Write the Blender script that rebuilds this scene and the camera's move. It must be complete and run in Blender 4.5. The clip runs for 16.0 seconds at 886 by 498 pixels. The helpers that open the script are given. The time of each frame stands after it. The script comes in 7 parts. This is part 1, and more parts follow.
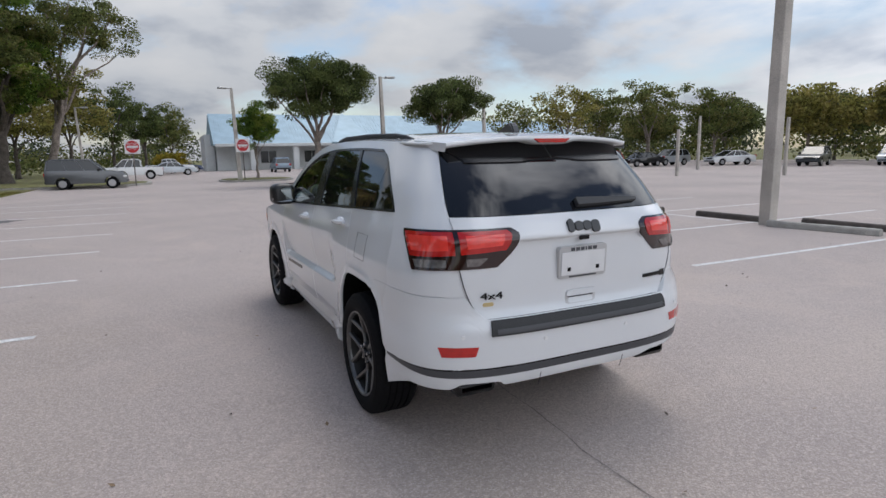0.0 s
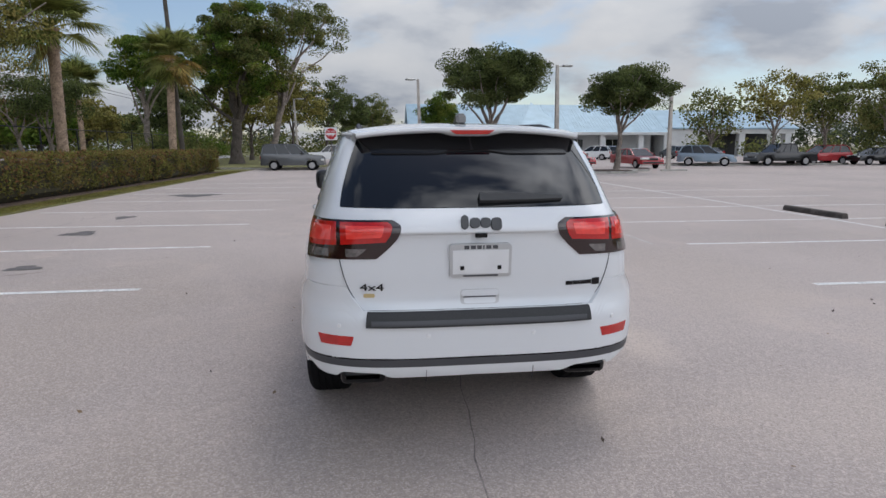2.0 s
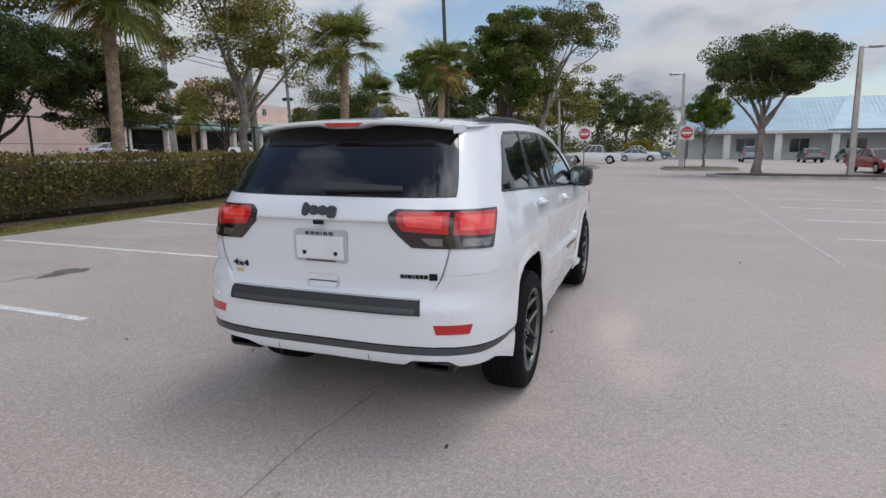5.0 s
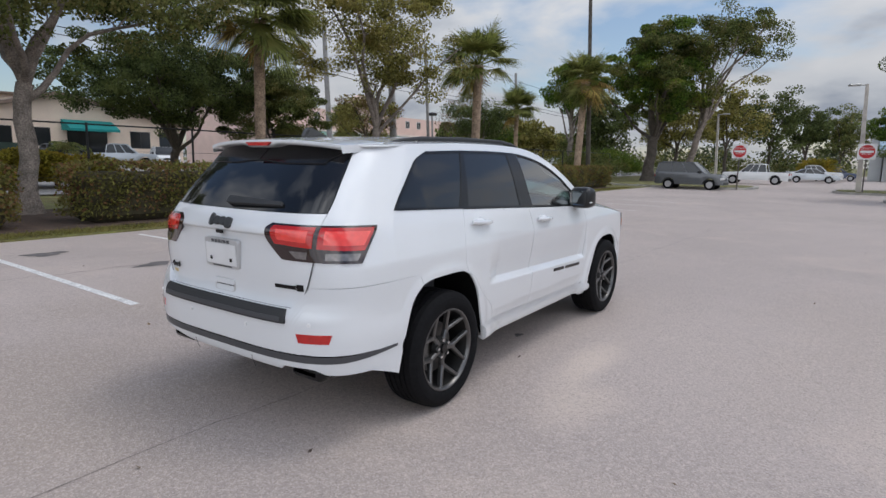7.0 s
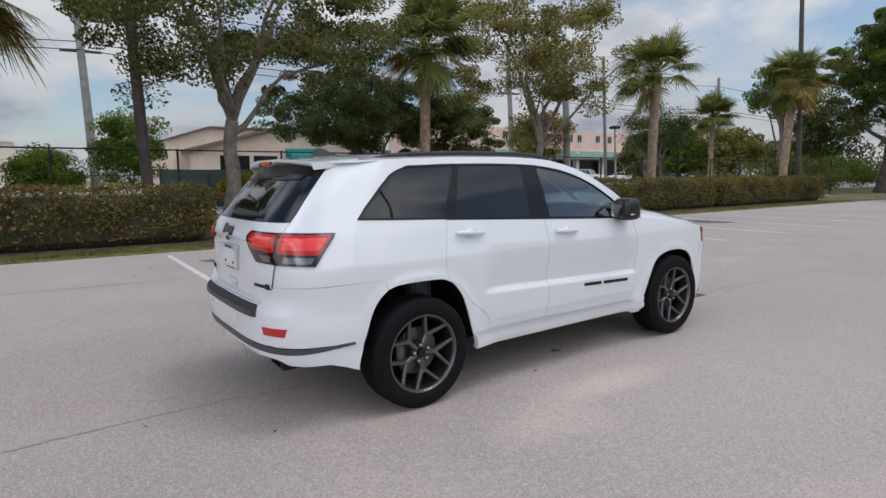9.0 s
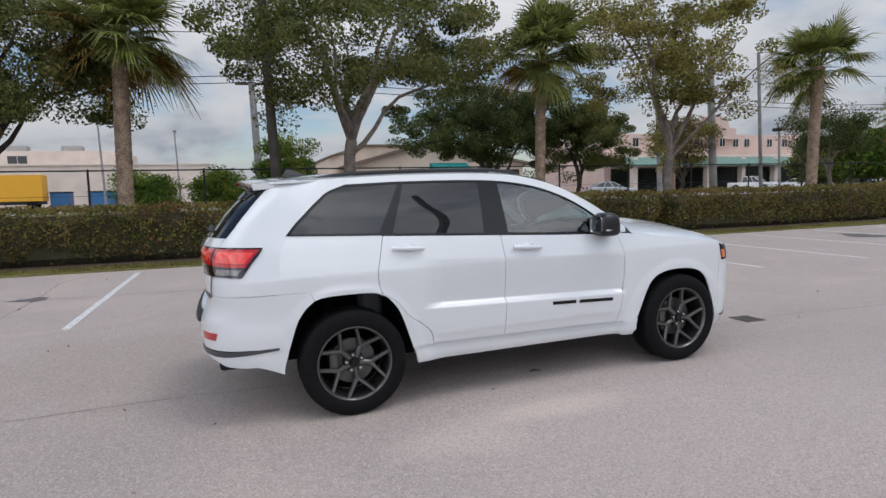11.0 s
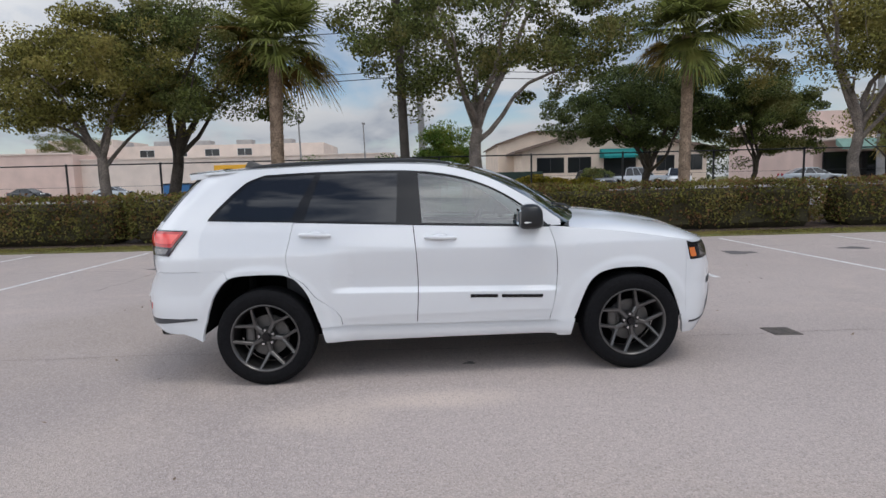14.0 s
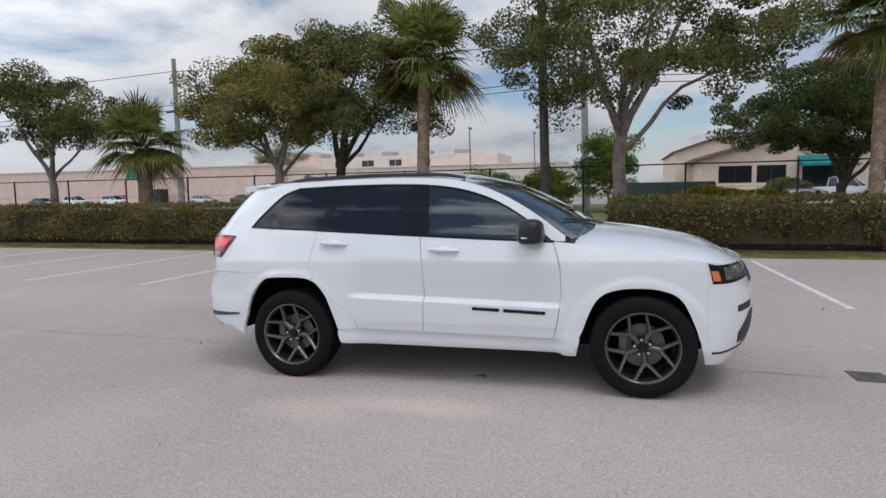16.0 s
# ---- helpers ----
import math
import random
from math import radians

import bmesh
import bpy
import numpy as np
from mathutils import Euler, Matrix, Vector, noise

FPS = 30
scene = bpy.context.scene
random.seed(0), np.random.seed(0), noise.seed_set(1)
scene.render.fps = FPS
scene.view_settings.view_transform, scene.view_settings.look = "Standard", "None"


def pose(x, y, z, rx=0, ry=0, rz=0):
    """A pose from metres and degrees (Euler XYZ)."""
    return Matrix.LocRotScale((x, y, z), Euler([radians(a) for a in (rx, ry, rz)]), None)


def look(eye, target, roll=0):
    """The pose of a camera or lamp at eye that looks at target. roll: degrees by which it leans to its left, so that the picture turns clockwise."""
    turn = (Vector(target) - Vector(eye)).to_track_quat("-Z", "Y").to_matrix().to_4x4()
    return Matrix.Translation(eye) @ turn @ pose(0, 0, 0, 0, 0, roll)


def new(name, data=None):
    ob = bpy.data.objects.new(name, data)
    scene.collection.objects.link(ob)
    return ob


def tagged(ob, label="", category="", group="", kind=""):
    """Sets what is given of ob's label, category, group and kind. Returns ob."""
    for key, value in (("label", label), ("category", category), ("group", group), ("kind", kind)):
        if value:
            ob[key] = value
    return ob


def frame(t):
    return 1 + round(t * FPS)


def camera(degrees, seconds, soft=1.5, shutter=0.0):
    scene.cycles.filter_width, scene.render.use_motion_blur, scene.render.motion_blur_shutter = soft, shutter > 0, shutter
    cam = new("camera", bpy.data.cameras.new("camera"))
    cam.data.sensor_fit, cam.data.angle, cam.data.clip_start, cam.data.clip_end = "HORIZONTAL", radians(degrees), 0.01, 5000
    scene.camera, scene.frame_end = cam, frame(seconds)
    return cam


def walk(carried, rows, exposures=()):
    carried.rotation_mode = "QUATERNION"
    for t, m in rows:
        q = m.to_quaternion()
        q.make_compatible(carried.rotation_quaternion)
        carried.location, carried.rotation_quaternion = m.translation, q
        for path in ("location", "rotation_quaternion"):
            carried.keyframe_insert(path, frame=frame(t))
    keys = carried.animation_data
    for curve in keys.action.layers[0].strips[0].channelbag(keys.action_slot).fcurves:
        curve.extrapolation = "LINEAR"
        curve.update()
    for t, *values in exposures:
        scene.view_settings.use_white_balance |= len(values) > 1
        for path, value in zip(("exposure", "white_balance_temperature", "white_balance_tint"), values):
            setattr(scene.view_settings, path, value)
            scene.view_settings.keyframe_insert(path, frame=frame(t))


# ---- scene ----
cam = camera(75.1, 16.0, soft=1.5)
PATH = [
    (0, (-1.95, -4.879, 1.596), (-1.11, -3.092, 1.274), -1.2),
    (0.5, (-1.594, -4.958, 1.58), (-0.879, -3.12, 1.249), -1.1),
    (1, (-1.244, -5.068, 1.587), (-0.682, -3.177, 1.258), -0.5),
    (1.5, (-0.859, -5.2, 1.587), (-0.467, -3.268, 1.253), -0.2),
    (2, (-0.491, -5.27, 1.587), (-0.274, -3.312, 1.238), -0.1),
    (2.5, (-0.126, -5.285, 1.563), (-0.078, -3.318, 1.205), -0.3),
    (3, (0.239, -5.3, 1.565), (0.119, -3.335, 1.21), -0.3),
    (3.5, (0.635, -5.293, 1.548), (0.346, -3.344, 1.204), -0.2),
    (4, (0.991, -5.25, 1.555), (0.546, -3.332, 1.203), -0.2),
    (4.2, (1.128, -5.209, 1.52), (0.622, -3.306, 1.169), -0.3),
    (6.3, (2.599, -4.679, 1.561), (1.628, -2.963, 1.229), 1.0),
    (6.5, (2.719, -4.592, 1.558), (1.699, -2.903, 1.23), 1.1),
    (7, (3.038, -4.409, 1.58), (1.878, -2.808, 1.278), 1.0),
    (7.5, (3.375, -4.219, 1.559), (2.076, -2.724, 1.282), 0.8),
    (8, (3.666, -4.006, 1.572), (2.24, -2.629, 1.306), 0.4),
    (8.5, (3.914, -3.766, 1.548), (2.377, -2.512, 1.293), -0.1),
    (9, (4.155, -3.51, 1.557), (2.524, -2.38, 1.31), -0.5),
    (9.5, (4.392, -3.213, 1.531), (2.679, -2.207, 1.297), -0.9),
    (9.7, (4.462, -3.091, 1.539), (2.72, -2.135, 1.312), -1.1),
    (11.8, (5.144, -1.597, 1.574), (3.22, -1.097, 1.358), -1.1),
    (12, (5.165, -1.463, 1.551), (3.233, -1.0, 1.325), -1.0),
    (12.5, (5.216, -1.117, 1.522), (3.267, -0.743, 1.275), -0.9),
    (13, (5.287, -0.789, 1.543), (3.32, -0.521, 1.3), -1.1),
    (13.5, (5.373, -0.436, 1.547), (3.393, -0.284, 1.311), -1.2),
    (14, (5.394, -0.114, 1.545), (3.407, -0.08, 1.317), -1.4),
    (14.5, (5.382, 0.211, 1.533), (3.397, 0.112, 1.31), -1.5),
    (15, (5.366, 0.534, 1.544), (3.393, 0.274, 1.343), -1.5),
    (15.5, (5.357, 0.902, 1.538), (3.41, 0.485, 1.353), -1.2),
    (16, (5.327, 1.239, 1.558), (3.418, 0.675, 1.372), -0.9),
]
walk(cam, [(t, look(eye, target, roll)) for t, eye, target, roll in PATH])

# ---------------- world, sun ----------------
SUN_EL, SUN_AZ = radians(64), radians(38)
world = bpy.data.worlds.new("sky")
scene.world = world
world.use_nodes = True


def build_sky():
    nt = world.node_tree
    nt.nodes.clear()
    N, L = nt.nodes.new, nt.links.new
    out, bg = N("ShaderNodeOutputWorld"), N("ShaderNodeBackground")
    sky = N("ShaderNodeTexSky")
    sky.sky_type, sky.sun_disc = "NISHITA", False
    sky.sun_elevation, sky.sun_rotation = SUN_EL, SUN_AZ
    sky.air_density, sky.dust_density = 1.0, 1.0
    tc, sep = N("ShaderNodeTexCoord"), N("ShaderNodeSeparateXYZ")
    L(tc.outputs["Generated"], sep.inputs[0])
    lift = N("ShaderNodeMath"); lift.operation = "MAXIMUM"; lift.inputs[1].default_value = 0.0
    L(sep.outputs["Z"], lift.inputs[0])
    add = N("ShaderNodeMath"); add.operation = "ADD"; add.inputs[1].default_value = 0.30
    L(lift.outputs[0], add.inputs[0])
    dx, dy = N("ShaderNodeMath"), N("ShaderNodeMath")
    dx.operation = dy.operation = "DIVIDE"
    L(sep.outputs["X"], dx.inputs[0]); L(add.outputs[0], dx.inputs[1])
    L(sep.outputs["Y"], dy.inputs[0]); L(add.outputs[0], dy.inputs[1])
    comb = N("ShaderNodeCombineXYZ")
    L(dx.outputs[0], comb.inputs[0]); L(dy.outputs[0], comb.inputs[1])
    big, fine = N("ShaderNodeTexNoise"), N("ShaderNodeTexNoise")
    big.inputs["Scale"].default_value, big.inputs["Detail"].default_value, big.inputs["Roughness"].default_value = 1.3, 8, 0.55
    big.inputs["Distortion"].default_value = 0.25
    fine.inputs["Scale"].default_value, fine.inputs["Detail"].default_value = 2.1, 8
    fine.inputs["Distortion"].default_value = 0.15
    shift = N("ShaderNodeVectorMath"); shift.operation = "ADD"; shift.inputs[1].default_value = (4.2, 1.7, 0)
    L(comb.outputs[0], shift.inputs[0])
    L(shift.outputs[0], big.inputs["Vector"]); L(comb.outputs[0], fine.inputs["Vector"])
    cover = N("ShaderNodeValToRGB")
    cover.color_ramp.elements[0].position, cover.color_ramp.elements[1].position = 0.40, 0.53
    # the cloud thins and breaks towards the zenith
    thin = N("ShaderNodeMapRange")
    thin.inputs["From Min"].default_value, thin.inputs["From Max"].default_value = 0.25, 0.95
    thin.inputs["To Min"].default_value, thin.inputs["To Max"].default_value = 0.0, -0.115
    L(lift.outputs[0], thin.inputs["Value"])
    sub = N("ShaderNodeMath"); sub.operation = "ADD"
    L(big.outputs["Fac"], sub.inputs[0]); L(thin.outputs[0], sub.inputs[1])
    L(sub.outputs[0], cover.inputs[0])
    tone = N("ShaderNodeValToRGB")
    els = tone.color_ramp.elements
    els[0].position, els[0].color = 0.33, (0.42, 0.465, 0.55, 1)
    els[1].position, els[1].color = 0.63, (0.76, 0.775, 0.81, 1)
    mid = els.new(0.47); mid.color = (0.66, 0.69, 0.745, 1)
    L(fine.outputs["Fac"], tone.inputs[0])
    gain = N("ShaderNodeMapRange")
    gain.inputs["From Min"].default_value, gain.inputs["From Max"].default_value = 0.0, 0.9
    gain.inputs["To Min"].default_value, gain.inputs["To Max"].default_value = 0.78, 2.0
    L(lift.outputs[0], gain.inputs["Value"])
    cloud = N("ShaderNodeVectorMath"); cloud.operation = "SCALE"
    # cloud brightened over the south-east, added to light the car's tail
    lobe = N("ShaderNodeVectorMath"); lobe.operation = "DOT_PRODUCT"; lobe.inputs[1].default_value = (0.62, -0.66, 0.43)
    L(tc.outputs["Generated"], lobe.inputs[0])
    glow = N("ShaderNodeMapRange"); glow.interpolation_type = "SMOOTHSTEP"
    glow.inputs["From Min"].default_value, glow.inputs["From Max"].default_value = -0.2, 1.0
    glow.inputs["To Min"].default_value, glow.inputs["To Max"].default_value = 0.84, 2.1
    L(lobe.outputs["Value"], glow.inputs["Value"])
    both_ = N("ShaderNodeMath"); both_.operation = "MULTIPLY"
    L(gain.outputs[0], both_.inputs[0]); L(glow.outputs[0], both_.inputs[1])
    L(tone.outputs[0], cloud.inputs[0]); L(both_.outputs[0], cloud.inputs["Scale"])
    blue = N("ShaderNodeVectorMath"); blue.operation = "SCALE"; blue.inputs["Scale"].default_value = 0.115
    L(sky.outputs[0], blue.inputs[0])
    mix = N("ShaderNodeMix"); mix.data_type = "RGBA"
    L(cover.outputs[0], mix.inputs["Factor"]); L(blue.outputs[0], mix.inputs["A"]); L(cloud.outputs[0], mix.inputs["B"])
    L(mix.outputs["Result"], bg.inputs["Color"])
    bg.inputs["Strength"].default_value = 0.87
    L(bg.outputs[0], out.inputs["Surface"])


build_sky()
sun_data = bpy.data.lights.new("sun", "SUN")
sun_data.energy, sun_data.angle, sun_data.color = 0.6, radians(20), (1.0, 0.97, 0.93)
sun = new("sun", sun_data)
sun.matrix_world = look((0, 0, 40), Vector((0, 0, 40)) - Vector((math.sin(SUN_AZ) * math.cos(SUN_EL), math.cos(SUN_AZ) * math.cos(SUN_EL), math.sin(SUN_EL))))
scene.view_settings.exposure = 0.17


# ---------------- materials ----------------
def rgb(c):
    return (*c, 1.0)


def mat(name, base, rough=0.5, metal=0.0, var=0.0, scale=8.0, fine=0.0, fine_scale=60.0, bump=0.0, coat=0.0, island=0.0, rand=0.0, spec=0.5, tint=None, dist=0.02):
    """A surface with two scales of variation, optional fine bump, and variation from piece to piece."""
    m = bpy.data.materials.new(name)
    m.use_nodes = True
    nt = m.node_tree
    N, L = nt.nodes.new, nt.links.new
    b = nt.nodes["Principled BSDF"]
    b.inputs["Roughness"].default_value, b.inputs["Metallic"].default_value = rough, metal
    b.inputs["Coat Weight"].default_value, b.inputs["Coat Roughness"].default_value = coat, 0.04
    b.inputs["Specular IOR Level"].default_value = spec
    tc = N("ShaderNodeTexCoord")
    geo = N("ShaderNodeNewGeometry")
    col = None
    rgbn = N("ShaderNodeRGB"); rgbn.outputs[0].default_value = rgb(base)
    col = rgbn.outputs[0]

    def vary(source, amount, colour):
        nonlocal col
        mix = N("ShaderNodeMix"); mix.data_type = "RGBA"
        rng = N("ShaderNodeMapRange")
        rng.inputs["From Min"].default_value, rng.inputs["From Max"].default_value = 0.25, 0.75
        rng.inputs["To Min"].default_value, rng.inputs["To Max"].default_value = 0.0, 1.0
        L(source, rng.inputs["Value"])
        L(rng.outputs[0], mix.inputs["Factor"])
        dark = N("ShaderNodeMix"); dark.data_type = "RGBA"; dark.blend_type = "MULTIPLY"
        dark.inputs["Factor"].default_value = 1.0
        L(col, dark.inputs["A"]); dark.inputs["B"].default_value = rgb([max(0.0, 1 - amount * k) for k in colour])
        light = N("ShaderNodeMix"); light.data_type = "RGBA"; light.blend_type = "MULTIPLY"
        light.inputs["Factor"].default_value = 1.0
        L(col, light.inputs["A"]); light.inputs["B"].default_value = rgb([1 + amount * 0.7 * k for k in colour])
        L(dark.outputs["Result"], mix.inputs["A"]); L(light.outputs["Result"], mix.inputs["B"])
        col = mix.outputs["Result"]

    tone = tint or (1, 1, 1)
    if var:
        n1 = N("ShaderNodeTexNoise"); n1.inputs["Scale"].default_value = scale; n1.inputs["Detail"].default_value = 5
        L(geo.outputs["Position"], n1.inputs["Vector"])
        vary(n1.outputs["Fac"], var, tone)
    if fine:
        n2 = N("ShaderNodeTexNoise"); n2.inputs["Scale"].default_value = fine_scale; n2.inputs["Detail"].default_value = 3
        L(geo.outputs["Position"], n2.inputs["Vector"])
        vary(n2.outputs["Fac"], fine, (1, 1, 1))
        if bump:
            bp = N("ShaderNodeBump"); bp.inputs["Strength"].default_value, bp.inputs["Distance"].default_value = bump, dist
            L(n2.outputs["Fac"], bp.inputs["Height"]); L(bp.outputs[0], b.inputs["Normal"])
    if island:
        vary(geo.outputs["Random Per Island"], island, (1, 1, 0.8))
    if rand:
        oi = N("ShaderNodeObjectInfo")
        vary(oi.outputs["Random"], rand, (1, 1, 1))
    L(col, b.inputs["Base Color"])
    return m


def leaf_mat(name, base, warm, island=0.5):
    m = mat(name, base, rough=0.68, island=island, var=0.35, scale=0.6, spec=0.16)
    nt = m.node_tree
    b = nt.nodes["Principled BSDF"]
    src = b.inputs["Base Color"].links[0].from_socket
    geo = nt.nodes.new("ShaderNodeNewGeometry")
    n = nt.nodes.new("ShaderNodeTexNoise"); n.inputs["Scale"].default_value = 0.9
    nt.links.new(geo.outputs["Position"], n.inputs["Vector"])
    ramp = nt.nodes.new("ShaderNodeValToRGB")
    ramp.color_ramp.elements[0].position, ramp.color_ramp.elements[1].position = 0.48, 0.68
    nt.links.new(n.outputs["Fac"], ramp.inputs[0])
    mx = nt.nodes.new("ShaderNodeMix"); mx.data_type = "RGBA"
    nt.links.new(ramp.outputs[0], mx.inputs["Factor"]); nt.links.new(src, mx.inputs["A"]); mx.inputs["B"].default_value = rgb(warm)
    nt.links.new(mx.outputs["Result"], b.inputs["Base Color"])
    tr = nt.nodes.new("ShaderNodeBsdfTranslucent")
    nt.links.new(mx.outputs["Result"], tr.inputs["Color"])
    ms = nt.nodes.new("ShaderNodeMixShader"); ms.inputs[0].default_value = 0.42
    nt.links.new(b.outputs[0], ms.inputs[1]); nt.links.new(tr.outputs[0], ms.inputs[2])
    nt.links.new(ms.outputs[0], nt.nodes["Material Output"].inputs["Surface"])
    return m


def glass_mat(name, colour, rough=0.0, alpha=0.0):
    """Window glass: tinted, half see-through, with a clear reflection."""
    m = bpy.data.materials.new(name)
    m.use_nodes = True
    nt = m.node_tree
    b = nt.nodes["Principled BSDF"]
    nt.nodes.remove(b)
    g, t, f, ms = (nt.nodes.new("ShaderNode" + k) for k in ("BsdfGlossy", "BsdfTransparent", "Fresnel", "MixShader"))
    g.inputs["Roughness"].default_value = rough
    t.inputs["Color"].default_value = rgb(colour)
    f.inputs["IOR"].default_value = 1.52
    boost = nt.nodes.new("ShaderNodeMath"); boost.operation = "MULTIPLY_ADD"; boost.inputs[1].default_value, boost.inputs[2].default_value = 2.2, 0.06
    nt.links.new(f.outputs[0], boost.inputs[0])
    nt.links.new(boost.outputs[0], ms.inputs[0]); nt.links.new(t.outputs[0], ms.inputs[1]); nt.links.new(g.outputs[0], ms.inputs[2])
    nt.links.new(ms.outputs[0], nt.nodes["Material Output"].inputs["Surface"])
    return m


def asphalt_mat(name, base, shade_and_scuffs=True):
    """Old sun-bleached asphalt: pale aggregate in grey binder, large stains and worn patches, the car's soft shade
    painted in.
    """
    m = bpy.data.materials.new(name)
    m.use_nodes = True
    nt = m.node_tree
    N, L = nt.nodes.new, nt.links.new
    b = nt.nodes["Principled BSDF"]
    b.inputs["Roughness"].default_value = 0.85
    b.inputs["Specular IOR Level"].default_value = 0.25
    geo = N("ShaderNodeNewGeometry")

    def noise_ramp(scale, lo, hi, detail=4.0, rough=0.55, dist=0.0):
        n = N("ShaderNodeTexNoise"); n.inputs["Scale"].default_value, n.inputs["Detail"].default_value = scale, detail
        n.inputs["Roughness"].default_value, n.inputs["Distortion"].default_value = rough, dist
        L(geo.outputs["Position"], n.inputs["Vector"])
        r = N("ShaderNodeValToRGB"); r.color_ramp.elements[0].position, r.color_ramp.elements[1].position = lo, hi
        L(n.outputs["Fac"], r.inputs[0])
        return r.outputs[0]

    def over(a, fac, colour, amount):
        k = N("ShaderNodeMath"); k.operation = "MULTIPLY"; k.inputs[1].default_value = amount
        L(fac, k.inputs[0])
        mx = N("ShaderNodeMix"); mx.data_type = "RGBA"
        L(k.outputs[0], mx.inputs["Factor"]); L(a, mx.inputs["A"]); mx.inputs["B"].default_value = rgb(colour)
        return mx.outputs["Result"]

    c0 = N("ShaderNodeRGB"); c0.outputs[0].default_value = rgb(base)
    c = c0.outputs[0]
    c = over(c, noise_ramp(0.16, 0.38, 0.66, 5, 0.6, 0.4), [k * 0.78 for k in base], 0.9)
    c = over(c, noise_ramp(0.45, 0.52, 0.72, 6, 0.65, 1.2), [min(1, base[0] * 1.22), min(1, base[1] * 1.18), min(1, base[2] * 1.12)], 0.6)
    c = over(c, noise_ramp(2.3, 0.55, 0.75, 6, 0.7), [k * 0.72 for k in base], 0.4)
    if shade_and_scuffs:
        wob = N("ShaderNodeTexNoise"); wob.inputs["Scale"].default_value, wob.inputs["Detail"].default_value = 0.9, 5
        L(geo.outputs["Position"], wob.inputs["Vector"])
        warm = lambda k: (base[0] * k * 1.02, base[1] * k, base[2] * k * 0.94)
        # pale scuffs by position; darker ones left and behind paint the car's soft shade
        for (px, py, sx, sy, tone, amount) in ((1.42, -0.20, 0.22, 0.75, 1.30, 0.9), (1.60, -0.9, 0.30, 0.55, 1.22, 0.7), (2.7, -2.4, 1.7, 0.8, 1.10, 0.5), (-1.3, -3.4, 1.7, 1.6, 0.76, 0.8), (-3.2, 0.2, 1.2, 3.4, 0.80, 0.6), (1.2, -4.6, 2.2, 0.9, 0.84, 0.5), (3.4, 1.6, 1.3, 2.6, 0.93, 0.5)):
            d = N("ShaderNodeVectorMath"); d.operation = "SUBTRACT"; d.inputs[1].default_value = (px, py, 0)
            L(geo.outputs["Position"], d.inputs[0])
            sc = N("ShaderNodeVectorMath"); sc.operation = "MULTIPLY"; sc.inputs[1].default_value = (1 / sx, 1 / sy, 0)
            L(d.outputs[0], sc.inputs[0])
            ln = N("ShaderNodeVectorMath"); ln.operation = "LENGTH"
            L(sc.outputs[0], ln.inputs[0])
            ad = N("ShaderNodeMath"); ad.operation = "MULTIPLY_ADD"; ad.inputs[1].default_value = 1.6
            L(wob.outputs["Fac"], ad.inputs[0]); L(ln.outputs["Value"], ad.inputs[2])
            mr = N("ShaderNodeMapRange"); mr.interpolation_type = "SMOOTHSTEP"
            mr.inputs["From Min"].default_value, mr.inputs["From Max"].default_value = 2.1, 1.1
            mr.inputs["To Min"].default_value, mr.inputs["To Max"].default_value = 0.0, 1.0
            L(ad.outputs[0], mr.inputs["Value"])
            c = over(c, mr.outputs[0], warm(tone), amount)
    v = N("ShaderNodeTexVoronoi"); v.inputs["Scale"].default_value = 120.0
    L(geo.outputs["Position"], v.inputs["Vector"])
    r = N("ShaderNodeValToRGB"); r.color_ramp.elements[0].position, r.color_ramp.elements[1].position = 0.55, 0.95
    sepc = N("ShaderNodeSeparateColor")
    L(v.outputs["Color"], sepc.inputs[0]); L(sepc.outputs[0], r.inputs[0])
    c = over(c, r.outputs[0], [min(1, k * 1.40) for k in base], 0.5)
    r2 = N("ShaderNodeValToRGB"); r2.color_ramp.elements[0].position, r2.color_ramp.elements[1].position = 0.72, 0.98
    L(sepc.outputs[1], r2.inputs[0])
    c = over(c, r2.outputs[0], [k * 0.52 for k in base], 0.5)
    c = over(c, noise_ramp(38.0, 0.52, 0.74, 4, 0.7), [min(1, k * 1.38) for k in base], 0.7)
    c = over(c, noise_ramp(55.0, 0.56, 0.74, 3, 0.7), [k * 0.48 for k in base], 0.65)
    L(c, b.inputs["Base Color"])
    bp = N("ShaderNodeBump"); bp.inputs["Strength"].default_value, bp.inputs["Distance"].default_value = 0.5, 0.006
    L(v.outputs["Distance"], bp.inputs["Height"]); L(bp.outputs[0], b.inputs["Normal"])
    return m


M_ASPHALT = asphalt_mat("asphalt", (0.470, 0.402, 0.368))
M_STREET = asphalt_mat("street_asphalt", (0.34, 0.32, 0.305), False)
M_SEAM = mat("asphalt_seam", (0.28, 0.24, 0.22), 0.9, var=0.4, scale=5, fine=0.5, fine_scale=70)
M_PATCH = mat("asphalt_patch", (0.16, 0.145, 0.14), 0.9, var=0.4, scale=5, fine=0.5, fine_scale=70)
M_PAINT = mat("line_paint", (0.76, 0.75, 0.73), 0.75, var=0.25, scale=7, fine=0.45, fine_scale=45)
M_OLDPAINT = mat("line_paint_faded", (0.56, 0.53, 0.50), 0.8, var=0.3, scale=5, fine=0.6, fine_scale=40)
M_GRASS = mat("grass", (0.17, 0.165, 0.05), 0.9, var=0.55, scale=1.6, fine=0.6, fine_scale=35, bump=0.6, dist=0.03, tint=(0.6, 1, 0.6))
M_MULCH = mat("mulch", (0.085, 0.052, 0.036), 0.95, var=0.5, scale=4, fine=0.7, fine_scale=40, bump=0.8, dist=0.03)
